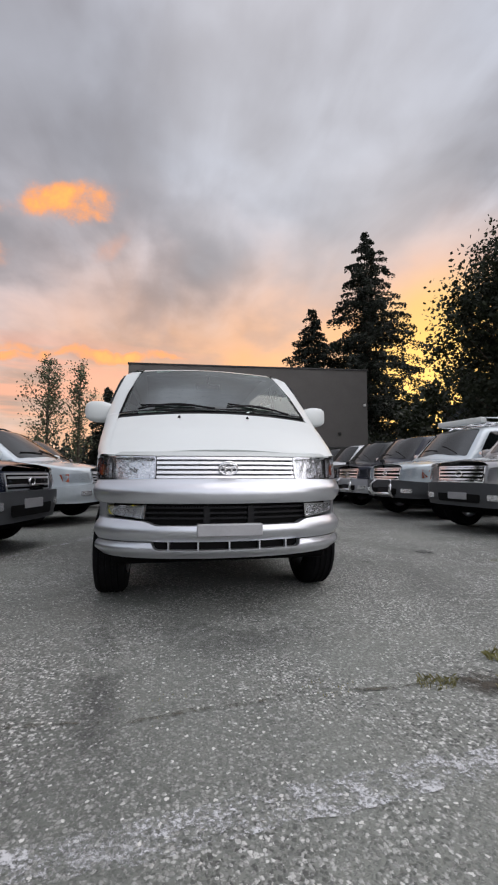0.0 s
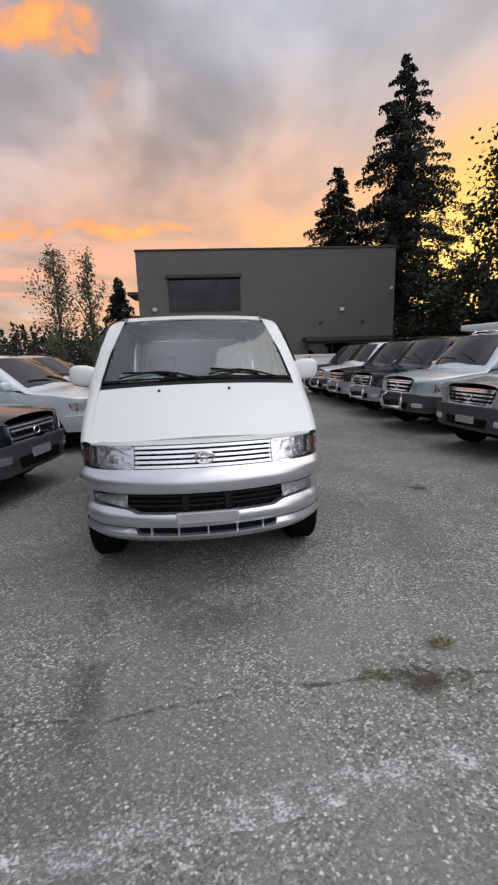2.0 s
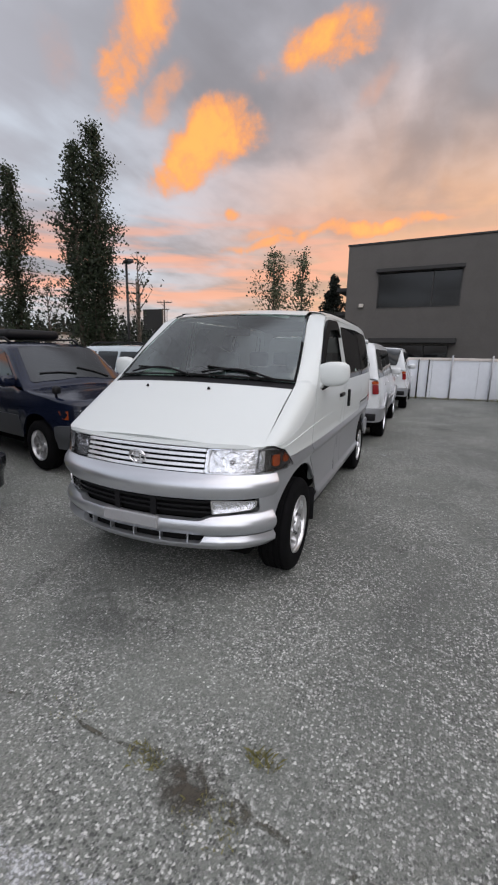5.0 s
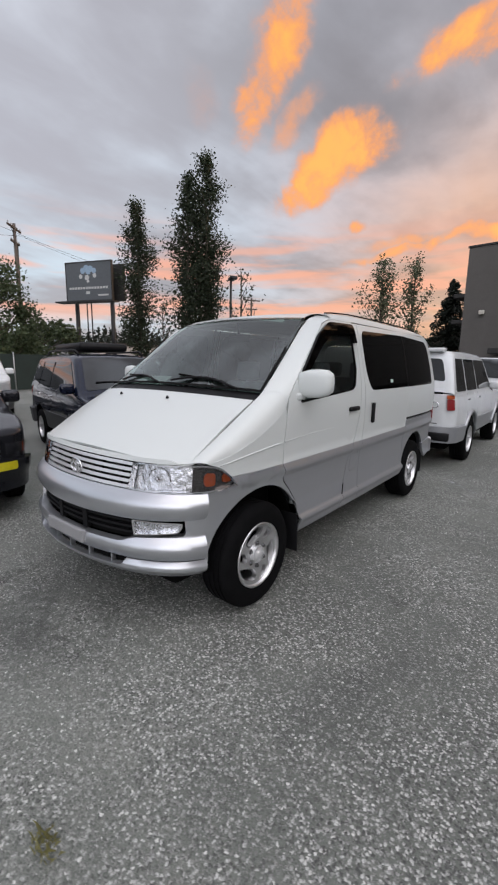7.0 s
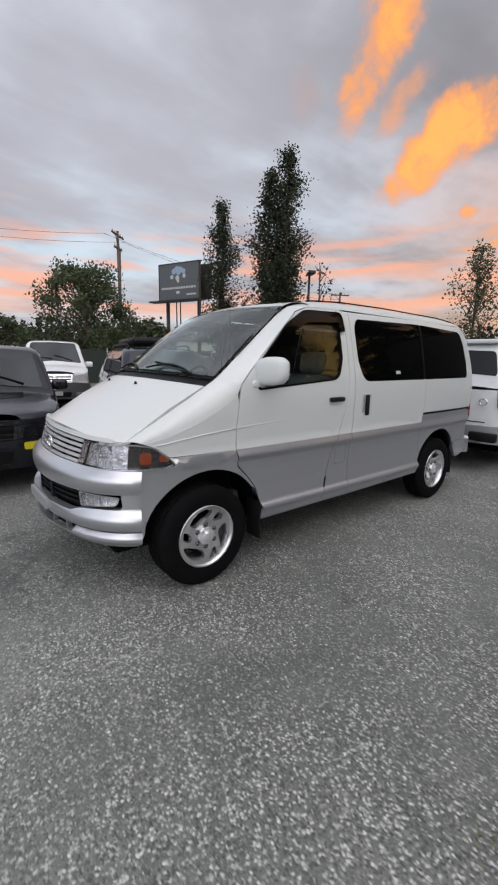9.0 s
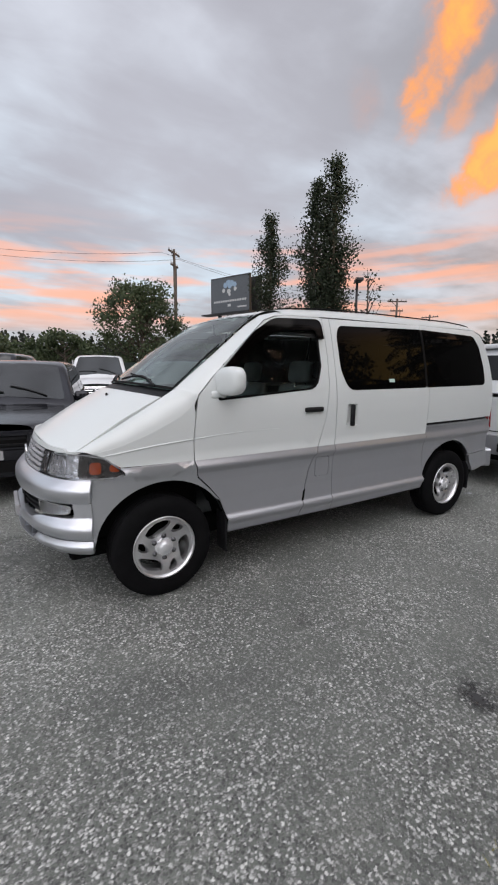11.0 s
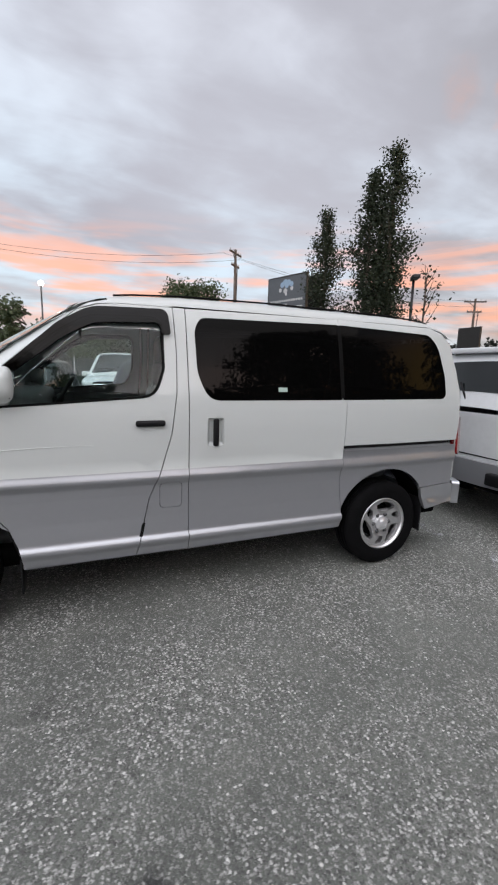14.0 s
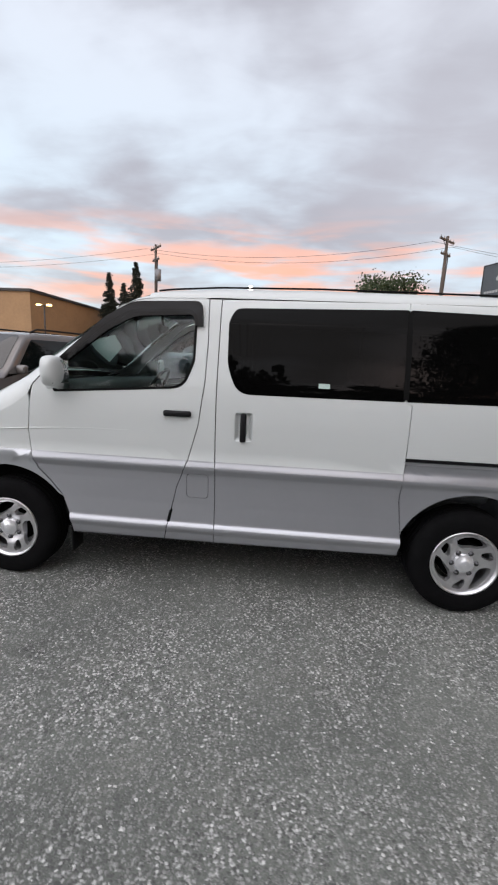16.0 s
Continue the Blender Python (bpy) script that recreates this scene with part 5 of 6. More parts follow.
        on("fog_lamp", rounded([(g * .55 * hw, .50), (g * .80 * hw, .50), (g * .80 * hw, .58), (g * .55 * hw, .58)], .02), sh.round_about, fog or REFLECTOR, car, off=.062, depth=.02)
        on("tail_lamp", rounded([(g * (smax - .97 * hw), .90), (g * (smax - .84 * hw), .90), (g * (smax - .84 * hw), 1.06), (g * (smax - .97 * hw), 1.06)], .02), sh.round_about, RED, car, "red tail lamp", off=.015, depth=.03, step=(.05, .1))
        on("tail_turn_signal", rounded([(g * (smax - .97 * hw), 1.065), (g * (smax - .84 * hw), 1.065), (g * (smax - .84 * hw), 1.12), (g * (smax - .97 * hw), 1.12)], .015), sh.round_about, AMBER, car, off=.015, depth=.03, step=(.05, .1))
        # door mirror
        mb = box(0, 0, 0, .20, .11, .15, .04)
        mo = part("door_mirror", mb, body if not bars else CHROME, car)
        mo.location = (.93 * hw if g > 0 else -.93 * hw - .20, w0 - .02, belt + .0)
    # front face
    z0, z1 = grille
    gr = on("grille", [(-.46 * hw, z0), (.46 * hw, z0), (.48 * hw, z1), (-.48 * hw, z1)], sh.round_about, SEAM, car, off=.003, depth=.01, step=(.1, .1))
    for k in range(slats):
        z = z0 + (z1 - z0) * (k + .5) / slats
        on("slat", rounded([(-.45 * hw, z - .012), (.45 * hw, z - .012), (.45 * hw, z + .012), (-.45 * hw, z + .012)], .005), sh.round_about, CHROME if chrome else BLACK, gr, off=.022, depth=.02, step=(.12, .1))
    on("grille_frame", [(-.47 * hw, z0 - .015), (.47 * hw, z0 - .015), (.49 * hw, z1 + .012), (-.49 * hw, z1 + .012)], sh.round_about, CHROME if chrome else body, gr, holes=[[(-.45 * hw, z0 + .005), (.45 * hw, z0 + .005), (.465 * hw, z1 - .008), (-.465 * hw, z1 - .008)]], off=.018, depth=.02, step=(.2, .1))
    eb = tube([(.055 * math.cos(math.tau * k / 16), 0, .042 * math.sin(math.tau * k / 16)) for k in range(17)], .010, 6, caps=False)
    eo = part("emblem", eb, CHROME, gr)
    eo.location = Vector(sh.round_about(0, (z0 + z1) / 2)) + Vector((0, -.035, 0))
    sb = sh.s_of(axles[0] - ra - .02)
    bp = on("front_bumper", rounded([(-sb, zb - .02), (sb, zb - .02), (sb, z0 - .06), (.5, z0 - .02), (-.5, z0 - .02), (-sb, z0 - .06)], .03), sh.round_about, bumper, car, off=lambda s, z: .055 - .03 * smooth(.52, .40, z), depth=.06, step=(.1, .06))
    on("bumper_intake", rounded([(-.42 * hw, zb + .04), (.42 * hw, zb + .04), (.44 * hw, zb + .16), (-.44 * hw, zb + .16)], .03), sh.round_about, SEAM, bp, off=.06, depth=.008)
    on("plate_holder", rounded([(-.17, .50), (.17, .50), (.17, .60), (-.17, .60)], .01), sh.round_about, PLATE if not bars else BLACK, bp, off=.07, depth=.015)
    if bars:
        for x in (-.30, .30):
            part("bull_bar", tube([(x, -.06, .42), (x, -.13, .50), (x, -.13, .66), (x * .9, -.07, .74)], .032, 8), CHROME, car)
        part("bull_bar", tube([(-.30, -.12, .47), (.30, -.12, .47)], .03, 8), CHROME, car)
    rsb = smax - sh.s_of(axles[1] + ra + .05)
    for g in (1, -1):
        on("rear_bumper", rounded([(g * (smax - rsb), zb - .0), (g * smax, zb - .0), (g * smax, .66), (g * (smax - rsb), .66)], .02), sh.round_about, bumper, car, off=.06, depth=.07, step=(.12, .08))
    # glass front and back
    wp = [(-.80 * hw, yc + .08), (-.4 * hw, yc - .0), (.4 * hw, yc - .0), (.80 * hw, yc + .08), (.66 * hw, yw - .02), (.3 * hw, yw - .08), (-.3 * hw, yw - .08), (-.66 * hw, yw - .02)]
    scr = on("windscreen", rounded(wp, .05), sh.top, CAR_SCREEN, car, "windscreen", off=.006, depth=.008, step=(.2, .1))
    for x0, x1 in ((-.05, -.62 * hw), (.55 * hw, .02)):
        part("wiper", tube([tuple(Vector(sh.top(x0 + (x1 - x0) * t, yc + .05 + .10 * t)) + Vector((0, 0, .02))) for t in (0, .25, .5, .75, 1)], .010, 5), BLACK, scr)
    on("rear_glass", rounded([(-.62 * hw, yr + .04), (.62 * hw, yr + .04), (.74 * hw, L - .14), (-.74 * hw, L - .14)], .04), sh.top, gl, car, "rear window glass", off=.006, depth=.008, step=(.2, .05))
    if rear:
        part("rear_wiper", tube([(.02, L - .10, belt + .06), (.18, L - .15, belt + .30)], .012, 6), BLACK, car)
        part("tailgate_handle", box(.10, L + .005, .985, .26, L + .035, 1.03, .01), CHROME, car)
        on("tailgate_gap", [(-.70 * hw, .70), (.70 * hw, .70), (.70 * hw, .712), (-.70 * hw, .712)], lambda x, z: (x, L, z), SEAM, car, off=.006, depth=.004)
        eo2 = part("rear_emblem", tube([(.05 * math.cos(math.tau * k / 16), 0, .04 * math.sin(math.tau * k / 16)) for k in range(17)], .012, 6, caps=False), CHROME, car)
        eo2.location = (-.55, L - .0, .98)
        for g in (1, -1):
            part("rear_step_bumper", box(g * .45, L + .03, .46, g * .80, L + .12, .58, .02), BLACK, car)
    if spoiler:
        part("roof_spoiler", box(-.62 * hw, yr - .16, H - .04, .62 * hw, yr + .05, H + .02, .015), body, car)
    if rails or box_roof or rack:
        for g in (1, -1):
            part("roof_rail", tube([(g * .62 * hw, yw + .25, H - .01), (g * .63 * hw, yw + .40, H + .05), (g * .63 * hw, yr - .4, H + .05), (g * .62 * hw, yr - .2, H - .01)], .018, 6), BLACK if not rack else CHROME, car)
    if box_roof:
        bb = box(-.42, yw + .55, H + .05, .42, yr - .25, H + .19, .06)
        part("roof_box", bb, BLACK, car, "low black roof box")
    if rack:
        for g in (1, -1):
            for dz in (.06, .16):
                part("rack_rail", tube([(g * .60, yw + .1, H + dz), (g * .60, yr - .1, H + dz)], .014, 6), CHROME, car)
        for k in range(9):
            y = yw + .1 + (yr - .2 - yw) * k / 8
            part("rack_bar", tube([(-.60, y, H + .06), (.60, y, H + .06)], .012, 6), CHROME, car)
        part("wind_deflector", box(-.60, yw - .02, H + .05, .60, yw + .14, H + .17, .02), WHITE, car, "white roof rack deflector")
    if whip:
        mm = part("fender_mirror", tube([(-.86 * hw, .52, hood0 - .03), (-.88 * hw, .50, hood0 + .09), (-.88 * hw, .49, hood0 + .13)], .03, 8, radii=[.02, .016, .03]), BLACK, car, "black parking mirror on the wing")
        part("mirror_head", box(-.93 * hw, .44, hood0 + .08, -.83 * hw, .53, hood0 + .17, .025), BLACK, mm)
    put_wheels(car, wheel, [(g * (hw - .11), ya, wr, 25 * i + 10) for i, ya in enumerate(axles) for g in (1, -1)])
    return car


DARK_BLUE = paint("dark_blue_paint", (.006, .009, .022))
GREEN_BLACK = paint("dark_green_paint", (.009, .012, .013))
LIGHT_BLUE = paint("pale_blue_silver_paint", (.55, .61, .64), .2)
WARM_SILVER = paint("silver_paint", (.46, .45, .45), .5)
BLACK_PAINT = paint("black_paint", (.006, .006, .007))
GRAPHITE = paint("dark_grey_paint", (.022, .023, .028), .5)
CAR_WHITE = paint("white_paint", (.64, .66, .67), 0.0)

ROW = "row of off-road cars along the lot"
yaw_r = -83
prado = dict(category="suv", L=4.65, hw=.88, H=1.87, hood0=1.03, hood1=1.14, yc=1.30, yw=1.92, yr=4.40, belt=1.16, axles=(.84, 3.50), grille=(.76, .97), lower=GREY_TRIM, flare=None, group=ROW)
# noses stand almost on one line
parked_car("off_road_car", "silver off-road car with grey lower panels", m=pose(3.86, 2.15, 0, 0, 0, yaw_r), body=WARM_SILVER, bumper=GREY_TRIM, slats=4, **prado)
parked_car("off_road_car", "pale blue off-road car with a roof rack and bull bar", m=pose(3.95, 4.45, 0, 0, 0, yaw_r), body=LIGHT_BLUE, bumper=GREY_TRIM, slats=3, bars=True, rack=True, whip=True, **prado)
parked_car("off_road_car", "dark blue off-road car with a chrome bull bar", m=pose(4.05, 6.5, 0, 0, 0, yaw_r), body=DARK_BLUE, bumper=SILVER, slats=3, bars=True, whip=True, **prado)
parked_car("off_road_car", "dark green off-road car with a chrome bull bar", m=pose(4.12, 8.5, 0, 0, 0, yaw_r), body=GREEN_BLACK, bumper=SILVER, slats=3, bars=True, rails=True, **prado)
parked_car("off_road_car", "white off-road car in the row", m=pose(4.10, 10.3, 0, 0, 0, yaw_r), body=CAR_WHITE, bumper=GREY_TRIM, slats=3, bars=True, **prado)
parked_car("off_road_car", "black off-road car near the white fence", m=pose(4.20, 12.3, 0, 0, 0, yaw_r), body=BLACK_PAINT, bumper=GREY_TRIM, slats=3, bars=True, rails=True, **prado)

yaw_l = 77
crv = dict(category="suv", L=4.40, hw=.87, H=1.66, hood0=.94, hood1=1.05, yc=1.12, yw=1.78, yr=4.15, belt=1.06, axles=(.84, 3.46), grille=(.70, .86), wheel=CAR_WHEEL, wr=.335, zb=.38)
parked_car("compact_suv", "dark navy compact suv with roof rails and a roof box", m=pose(-1.88, 1.66, 0, 0, 0, yaw_l), body=DARK_BLUE, bumper=GREY_TRIM, slats=2, lower=GREY_TRIM, rails=True, box_roof=True, whip=True, **crv)
parked_car("crossover_car", "pale silver crossover parked behind the dark suv", "suv", pose(-1.55, 4.55, 0, 0, 0, yaw_l), LIGHT_BLUE, L=4.58, hw=.91, H=1.68, hood0=.95, hood1=1.06, yc=1.05, yw=1.85, yr=4.2, belt=1.08, axles=(.90, 3.60), grille=(.70, .88), slats=4, wheel=CAR_WHEEL, wr=.35, zb=.40, rails=True)
parked_car("crossover_car", "silver crossover with dark windows", "suv", pose(-1.9, 7.3, 0, 0, 0, yaw_l), WARM_SILVER, L=4.60, hw=.90, H=1.70, hood0=.95, hood1=1.06, yc=1.05, yw=1.80, yr=4.2, belt=1.08, axles=(.90, 3.60), grille=(.70, .88), wheel=CAR_WHEEL, wr=.35, zb=.40)
parked_car("estate_car", "black estate car parked in the row", "car", pose(-2.2, 9.9, 0, 0, 0, yaw_l), BLACK_PAINT, L=4.6, hw=.87, H=1.56, hood0=.86, hood1=.98, yc=1.15, yw=1.9, yr=4.2, belt=1.0, axles=(.90, 3.5), grille=(.60, .76), wheel=CAR_WHEEL, wr=.32, zb=.35)
parked_car("estate_car", "dark grey estate car with a hood scoop", "car", pose(-1.95, -1.0, 0, 0, 0, yaw_l), GRAPHITE, L=4.55, hw=.87, H=1.62, hood0=.86, hood1=1.00, yc=1.18, yw=1.85, yr=4.2, belt=1.02, axles=(.90, 3.45), grille=(.62, .76), chrome=False, wheel=CAR_WHEEL, wr=.315, zb=.32, slats=2, fog=material("yellow_fog_lamp", (.55, .48, .02), .2, vary=.1, coat=.5))
parked_car("people_carrier", "white people carrier parked across the lane", "van", pose(-8.3, 1.45, 0, 0, 0, 75), CAR_WHITE, L=4.7, hw=.85, H=1.92, hood0=1.08, hood1=1.24, yc=.85, yw=1.55, yr=4.4, belt=1.20, axles=(.80, 3.5), grille=(.84, 1.02), bumper=GREY_TRIM, chrome=True, slats=3, lower=GREY_TRIM)
parked_car("pickup_van", "dark van with a beige roof parked across the lane", "van", pose(-8.6, -1.4, 0, 0, 0, 75), GRAPHITE, L=4.7, hw=.85, H=1.95, hood0=1.05, hood1=1.18, yc=1.0, yw=1.6, yr=4.4, belt=1.18, axles=(.84, 3.5))
for k, (x, y, col, lab) in enumerate(((-8.6, 6.5, WARM_SILVER, "silver estate car across the lane"), (-8.4, 9.4, CAR_WHITE, "white estate car across the lane"), (-8.2, 12.2, GRAPHITE, "dark grey estate car across the lane"))):
    parked_car("estate_car", lab, "car", pose(x, y, 0, 0, 0, 75), col, L=4.6, hw=.87, H=1.62, hood0=.90, hood1=1.02, yc=1.15, yw=1.9, yr=4.2, belt=1.04, axles=(.90, 3.5), wheel=CAR_WHEEL, wr=.32, zb=.35)
surf = dict(category="suv", L=4.6, hw=.86, H=1.80, hood0=1.05, hood1=1.12, yc=1.45, yw=2.0, yr=4.28, belt=1.14, axles=(.85, 3.50), flare=SILVER, lower=SILVER, bumper=SILVER)
parked_car("off_road_car", "white off-road car with silver flares, its back to the van", m=pose(.12, 9.15, 0, 0, 0, 180), body=CAR_WHITE, rear=True, spoiler=True, **surf)
parked_car("off_road_car", "white off-road car with silver flares near the fence", m=pose(.35, 14.6 - .3, 0, 0, 0, 180), body=CAR_WHITE, rear=True, **dict(surf, L=4.4))

parked_car("off_road_car", "grey-beige off-road car next to the dark estate", "suv", pose(-1.8, -3.75, 0, 0, 0, yaw_l), paint("grey_beige_paint", (.17, .16, .155), .4), L=4.6, hw=.87, H=1.86, hood0=1.02, hood1=1.13, yc=1.3, yw=1.9, yr=4.35, belt=1.15, axles=(.85, 3.5), rails=True)

# ---------------------------------------------------------------- building and fence
STUCCO = material("dark_grey_stucco", (.105, .098, .092), .9, vary=.08, scale=1.2, bump=.25, bump_scale=55)
TRIM = material("dark_metal_trim", (.03, .029, .028), .5, .3)
B0, B1 = Vector((-2.95, 22.6, 0)), Vector((12.25, 21.45, 0))
ALONG = (B1 - B0).normalized()
IN = Vector((-ALONG.y, ALONG.x, 0))
LEN = (B1 - B0).length
BH = 7.55
bang = math.degrees(math.atan2(ALONG.y, ALONG.x))
house = thing("office_building", "dark grey flat-roofed office building with a wide window", "building", pose(B0.x, B0.y, 0, 0, 0, bang))


def at_wall(x, y=22.1):
    """Length along the front wall of a point at x."""
    return (Vector((x, interp(x, [(-2.95, 22.6), (12.25, 21.45)]), 0)) - B0).dot(ALONG)


def wall_with(holes, x0, x1, z1, thick, bm=None):
    s = bm or bmesh.new()
    return panel([(x0, 0), (x1, 0), (x1, z1), (x0, z1)], lambda u, v: (u, 0.0, v), Vector(((x0 + x1) / 2, thick + 5, z1 / 2)), holes=holes, step=(4, 4), depth=thick, bm=s)


w0, w1 = at_wall(-1.22), at_wall(3.0)
d0, d1 = at_wall(-1.0), at_wall(2.7)
e0, e1 = at_wall(7.0), at_wall(11.6)
win = [(w0, 4.22), (w1, 4.22), (w1, 6.02), (w0, 6.02)]
door1 = [(d0, .02), (d1, .02), (d1, 2.15), (d0, 2.15)]
door2 = [(e0, .02), (e1, .02), (e1, 2.15), (e0, 2.15)]
front = wall_with([win, door1, door2], 0, LEN, BH, .35)
front.verts.layers.float_vector.remove(front.verts.layers.float_vector["skin_normal"])
bmesh.ops.remove_doubles(front, verts=front.verts[:], dist=1e-4)
part("wall", front, STUCCO, house, flat=True)
part("wall", box(0, .36, 0, .35, 14, BH), STUCCO, house, flat=True)
part("wall", box(LEN - .35, .36, 0, LEN, 14, BH), STUCCO, house, flat=True)
part("wall", box(.35, 13.65, 0, LEN - .35, 14, BH), STUCCO, house, flat=True)
part("roof", box(.36, .36, BH - .5, LEN - .36, 13.64, BH - .3), TRIM, house, flat=True)
part("parapet_cap", box(-.05, -.05, BH, LEN + .05, .42, BH + .10, .02), TRIM, house, flat=True)
part("side_canopy", box(-.75, .6, 5.25, .0, 3.0, 5.45, .02), TRIM, house, flat=True)
part("side_canopy", box(-.75, .6, 3.9, .0, 3.0, 4.1, .02), TRIM, house, flat=True)
# near-black upright slab behind the panes, stands in for the unlit interior
part("floor_dark", box(.36, 1.2, 0, LEN - .36, 1.4, BH - .6), UNDER, house, flat=True)
FAR_GLASS = glass("office_glass", (.10, .12, .14), .10, .01, 1.42)
window = part("window", box(w0, -.02, 4.16, w1, .16, 4.22), TRIM, house, "dark framed strip window", flat=True)
for x in (w0, w0 + 2 * (w1 - w0) / 3, w1 - .06):
    part("mullion", box(x, .02, 4.22, x + .06, .14, 6.02), TRIM, window, flat=True)
for a, b in ((w0 + .06, w0 + 2 * (w1 - w0) / 3), (w0 + 2 * (w1 - w0) / 3 + .06, w1 - .06)):
    part("pane", box(a, .08, 4.23, b, .10, 5.98), FAR_GLASS, window, flat=True)
part("window_hood", box(w0 - .08, -.30, 6.03, w1 + .08, 0, 6.22, .02), TRIM, window, flat=True)
for a, b in ((d0 - .35, d1 + .35), (e0 - .3, e1 + .3)):
    aw = part("canopy", box(a, -1.1, 2.25, b, 0, 2.52, .03), TRIM, house, "dark flat door canopy", flat=True)
for a, b in ((d0, d1), (e0, e1)):
    dd = part("glass_door", box(a, .12, .03, b, .15, 2.14), FAR_GLASS, house, "dark glass entrance", flat=True)
    for k in range(4):
        x = a + (b - a - .06) * k / 3
        part("door_frame", box(x, .05, .03, x + .06, .2, 2.14), TRIM, dd, flat=True)
for x, z in ((-2.05, 4.34), (9.06, 4.12)):
    u = at_wall(x)
    part("wall_light", box(u - .12, -.16, z - .1, u + .12, 0, z + .1, .02), material("grey_wall_light", (.55, .52, .46), .4), house, "small wall light", flat=True)
for x in (7.77, 10.35):
    u = at_wall(x)
    part("wall_vent", box(u - .09, -.10, 3.3, u + .09, 0, 3.48, .03), TRIM, house, flat=True)
u = at_wall(12.0)
part("camera_bracket", box(u - .05, -.2, 5.2, u + .08, 0, 5.35, .02), material("pale_wall_box", (.6, .6, .58), .5), house, flat=True)

# white fence before the building
FENCE = material("white_sheet_fence", (.74, .77, .81), .7, vary=.05, scale=.8, bump=.1, bump_scale=3)
PALE_STONE = material("pale_coping", (.62, .57, .53), .85, vary=.15, scale=2)
fence = thing("white_fence", "white panelled fence along the end of the lot", "fence", pose(-1.2, 13.95, 0, 0, 0, 4.5))
for k in range(8):
    part("fence_panel", box(k * 1.55, 0, .05, k * 1.55 + 1.54, .04, 1.42, .004), FENCE, fence, flat=True)
part("top_rail", box(-.05, -.03, 1.42, 12.45, .09, 1.52, .015), PALE_STONE, fence, flat=True)
for x in (2.62, 2.97, 6.2, 9.3, 12.4):
    part("post", tube([(x, -.05, 0), (x, -.05, 1.45)], .022, 8), TRIM, fence)
for x in (3.75, 5.05):
    part("post", tube([(x, -.06, 0), (x, -.06, 1.62)], .03, 8), material("galvanised_post", (.4, .4, .41), .45, .7), fence)
wl = new("lamp_post_small")
tagged(wl, "small lit bollard lamp beside the fence", "lamp")
wl.matrix_basis = pose(6.55, 14.1, 0)
part("pole", tube([(0, 0, 0), (0, 0, 1.55)], .03, 8), TRIM, wl)
lb = bmesh.new()
bmesh.ops.create_icosphere(lb, subdivisions=2, radius=.08)
bmesh.ops.translate(lb, vec=(0, 0, 1.62), verts=lb.verts)
part("globe", lb, material("lit_lamp_globe", (1.0, .75, .35), .4, glow=2.5), wl)
gw = bmesh.new()
rnd = random.Random(21)
for k in range(60):
    blades(gw, -1 + 11.0 * k / 60, 13.82 + .09 * (k * 11.0 / 60) * .8, 10, .12, .16, rnd)
tagged(new("weeds", mesh_of(gw, "weeds", GRASS)), "rough weeds along the foot of the fence", "grass", kind="stuff")

# ---------------------------------------------------------------- trees
BARK = material("tree_bark", (.07, .055, .042), .9, vary=.3, scale=5, bump=.5, bump_scale=25)


def leaf_mat(name, a, b):
    m = bpy.data.materials.new(name)
    m.use_nodes = True
    n = Nodes(m.node_tree)
    g = n.node("ShaderNodeNewGeometry")
    col = n.mix(g.outputs["Random Per Island"], a, b)
    big_ = n.noise(n.node("ShaderNodeTexCoord").outputs["Object"], .6, 3.0)
    col = n.mix(n.ramp(big_, .4, .7, 0, .45), col, tuple(c * .5 for c in a))
    d1 = n.node("ShaderNodeBsdfPrincipled")
    n.put(d1.inputs["Base Color"], col)
    d1.inputs["Roughness"].default_value = .65
    t1 = n.node("ShaderNodeBsdfTranslucent")
    n.put(t1.inputs[0], col)
    mixed = n.node("ShaderNodeMixShader", i_0=.25)
    n.link(d1.outputs[0], mixed.inputs[1]).link(t1.outputs[0], mixed.inputs[2])
    n.link(mixed.outputs[0], n.node("ShaderNodeOutputMaterial").inputs[0])
    return m


NEEDLE = leaf_mat("spruce_needles", (.006, .010, .006), (.018, .026, .015))
POPLAR = leaf_mat("poplar_leaves", (.012, .021, .009), (.034, .048, .021))
MAPLE = leaf_mat("maple_leaves", (.010, .016, .007), (.028, .036, .015))
BIRCH = leaf_mat("birch_leaves", (.07, .085, .045), (.15, .16, .09))
BUSH = leaf_mat("bush_leaves", (.035, .055, .022), (.085, .11, .05))


def leaf(verts, faces, p, size, rnd, droop=0.0):
    """One bent leaf clump of two triangles."""
    a = Vector((rnd.gauss(0, 1), rnd.gauss(0, 1), rnd.gauss(0, .8))).normalized()
    b = a.cross(Vector((rnd.gauss(0, 1), rnd.gauss(0, 1), rnd.gauss(0, 1)))).normalized()
    a, b = a * size, b * size * rnd.uniform(.5, .9)
    i = len(verts)
    verts += [tuple(p - a), tuple(p + b), tuple(p + a), tuple(p - b)]
    faces += [(i, i + 1, i + 2), (i, i + 2, i + 3)]


def mesh_from(name, verts, faces, mat):
    me = bpy.data.meshes.new(name)
    me.from_pydata(verts, [], faces)
    me.materials.append(mat)
    return me


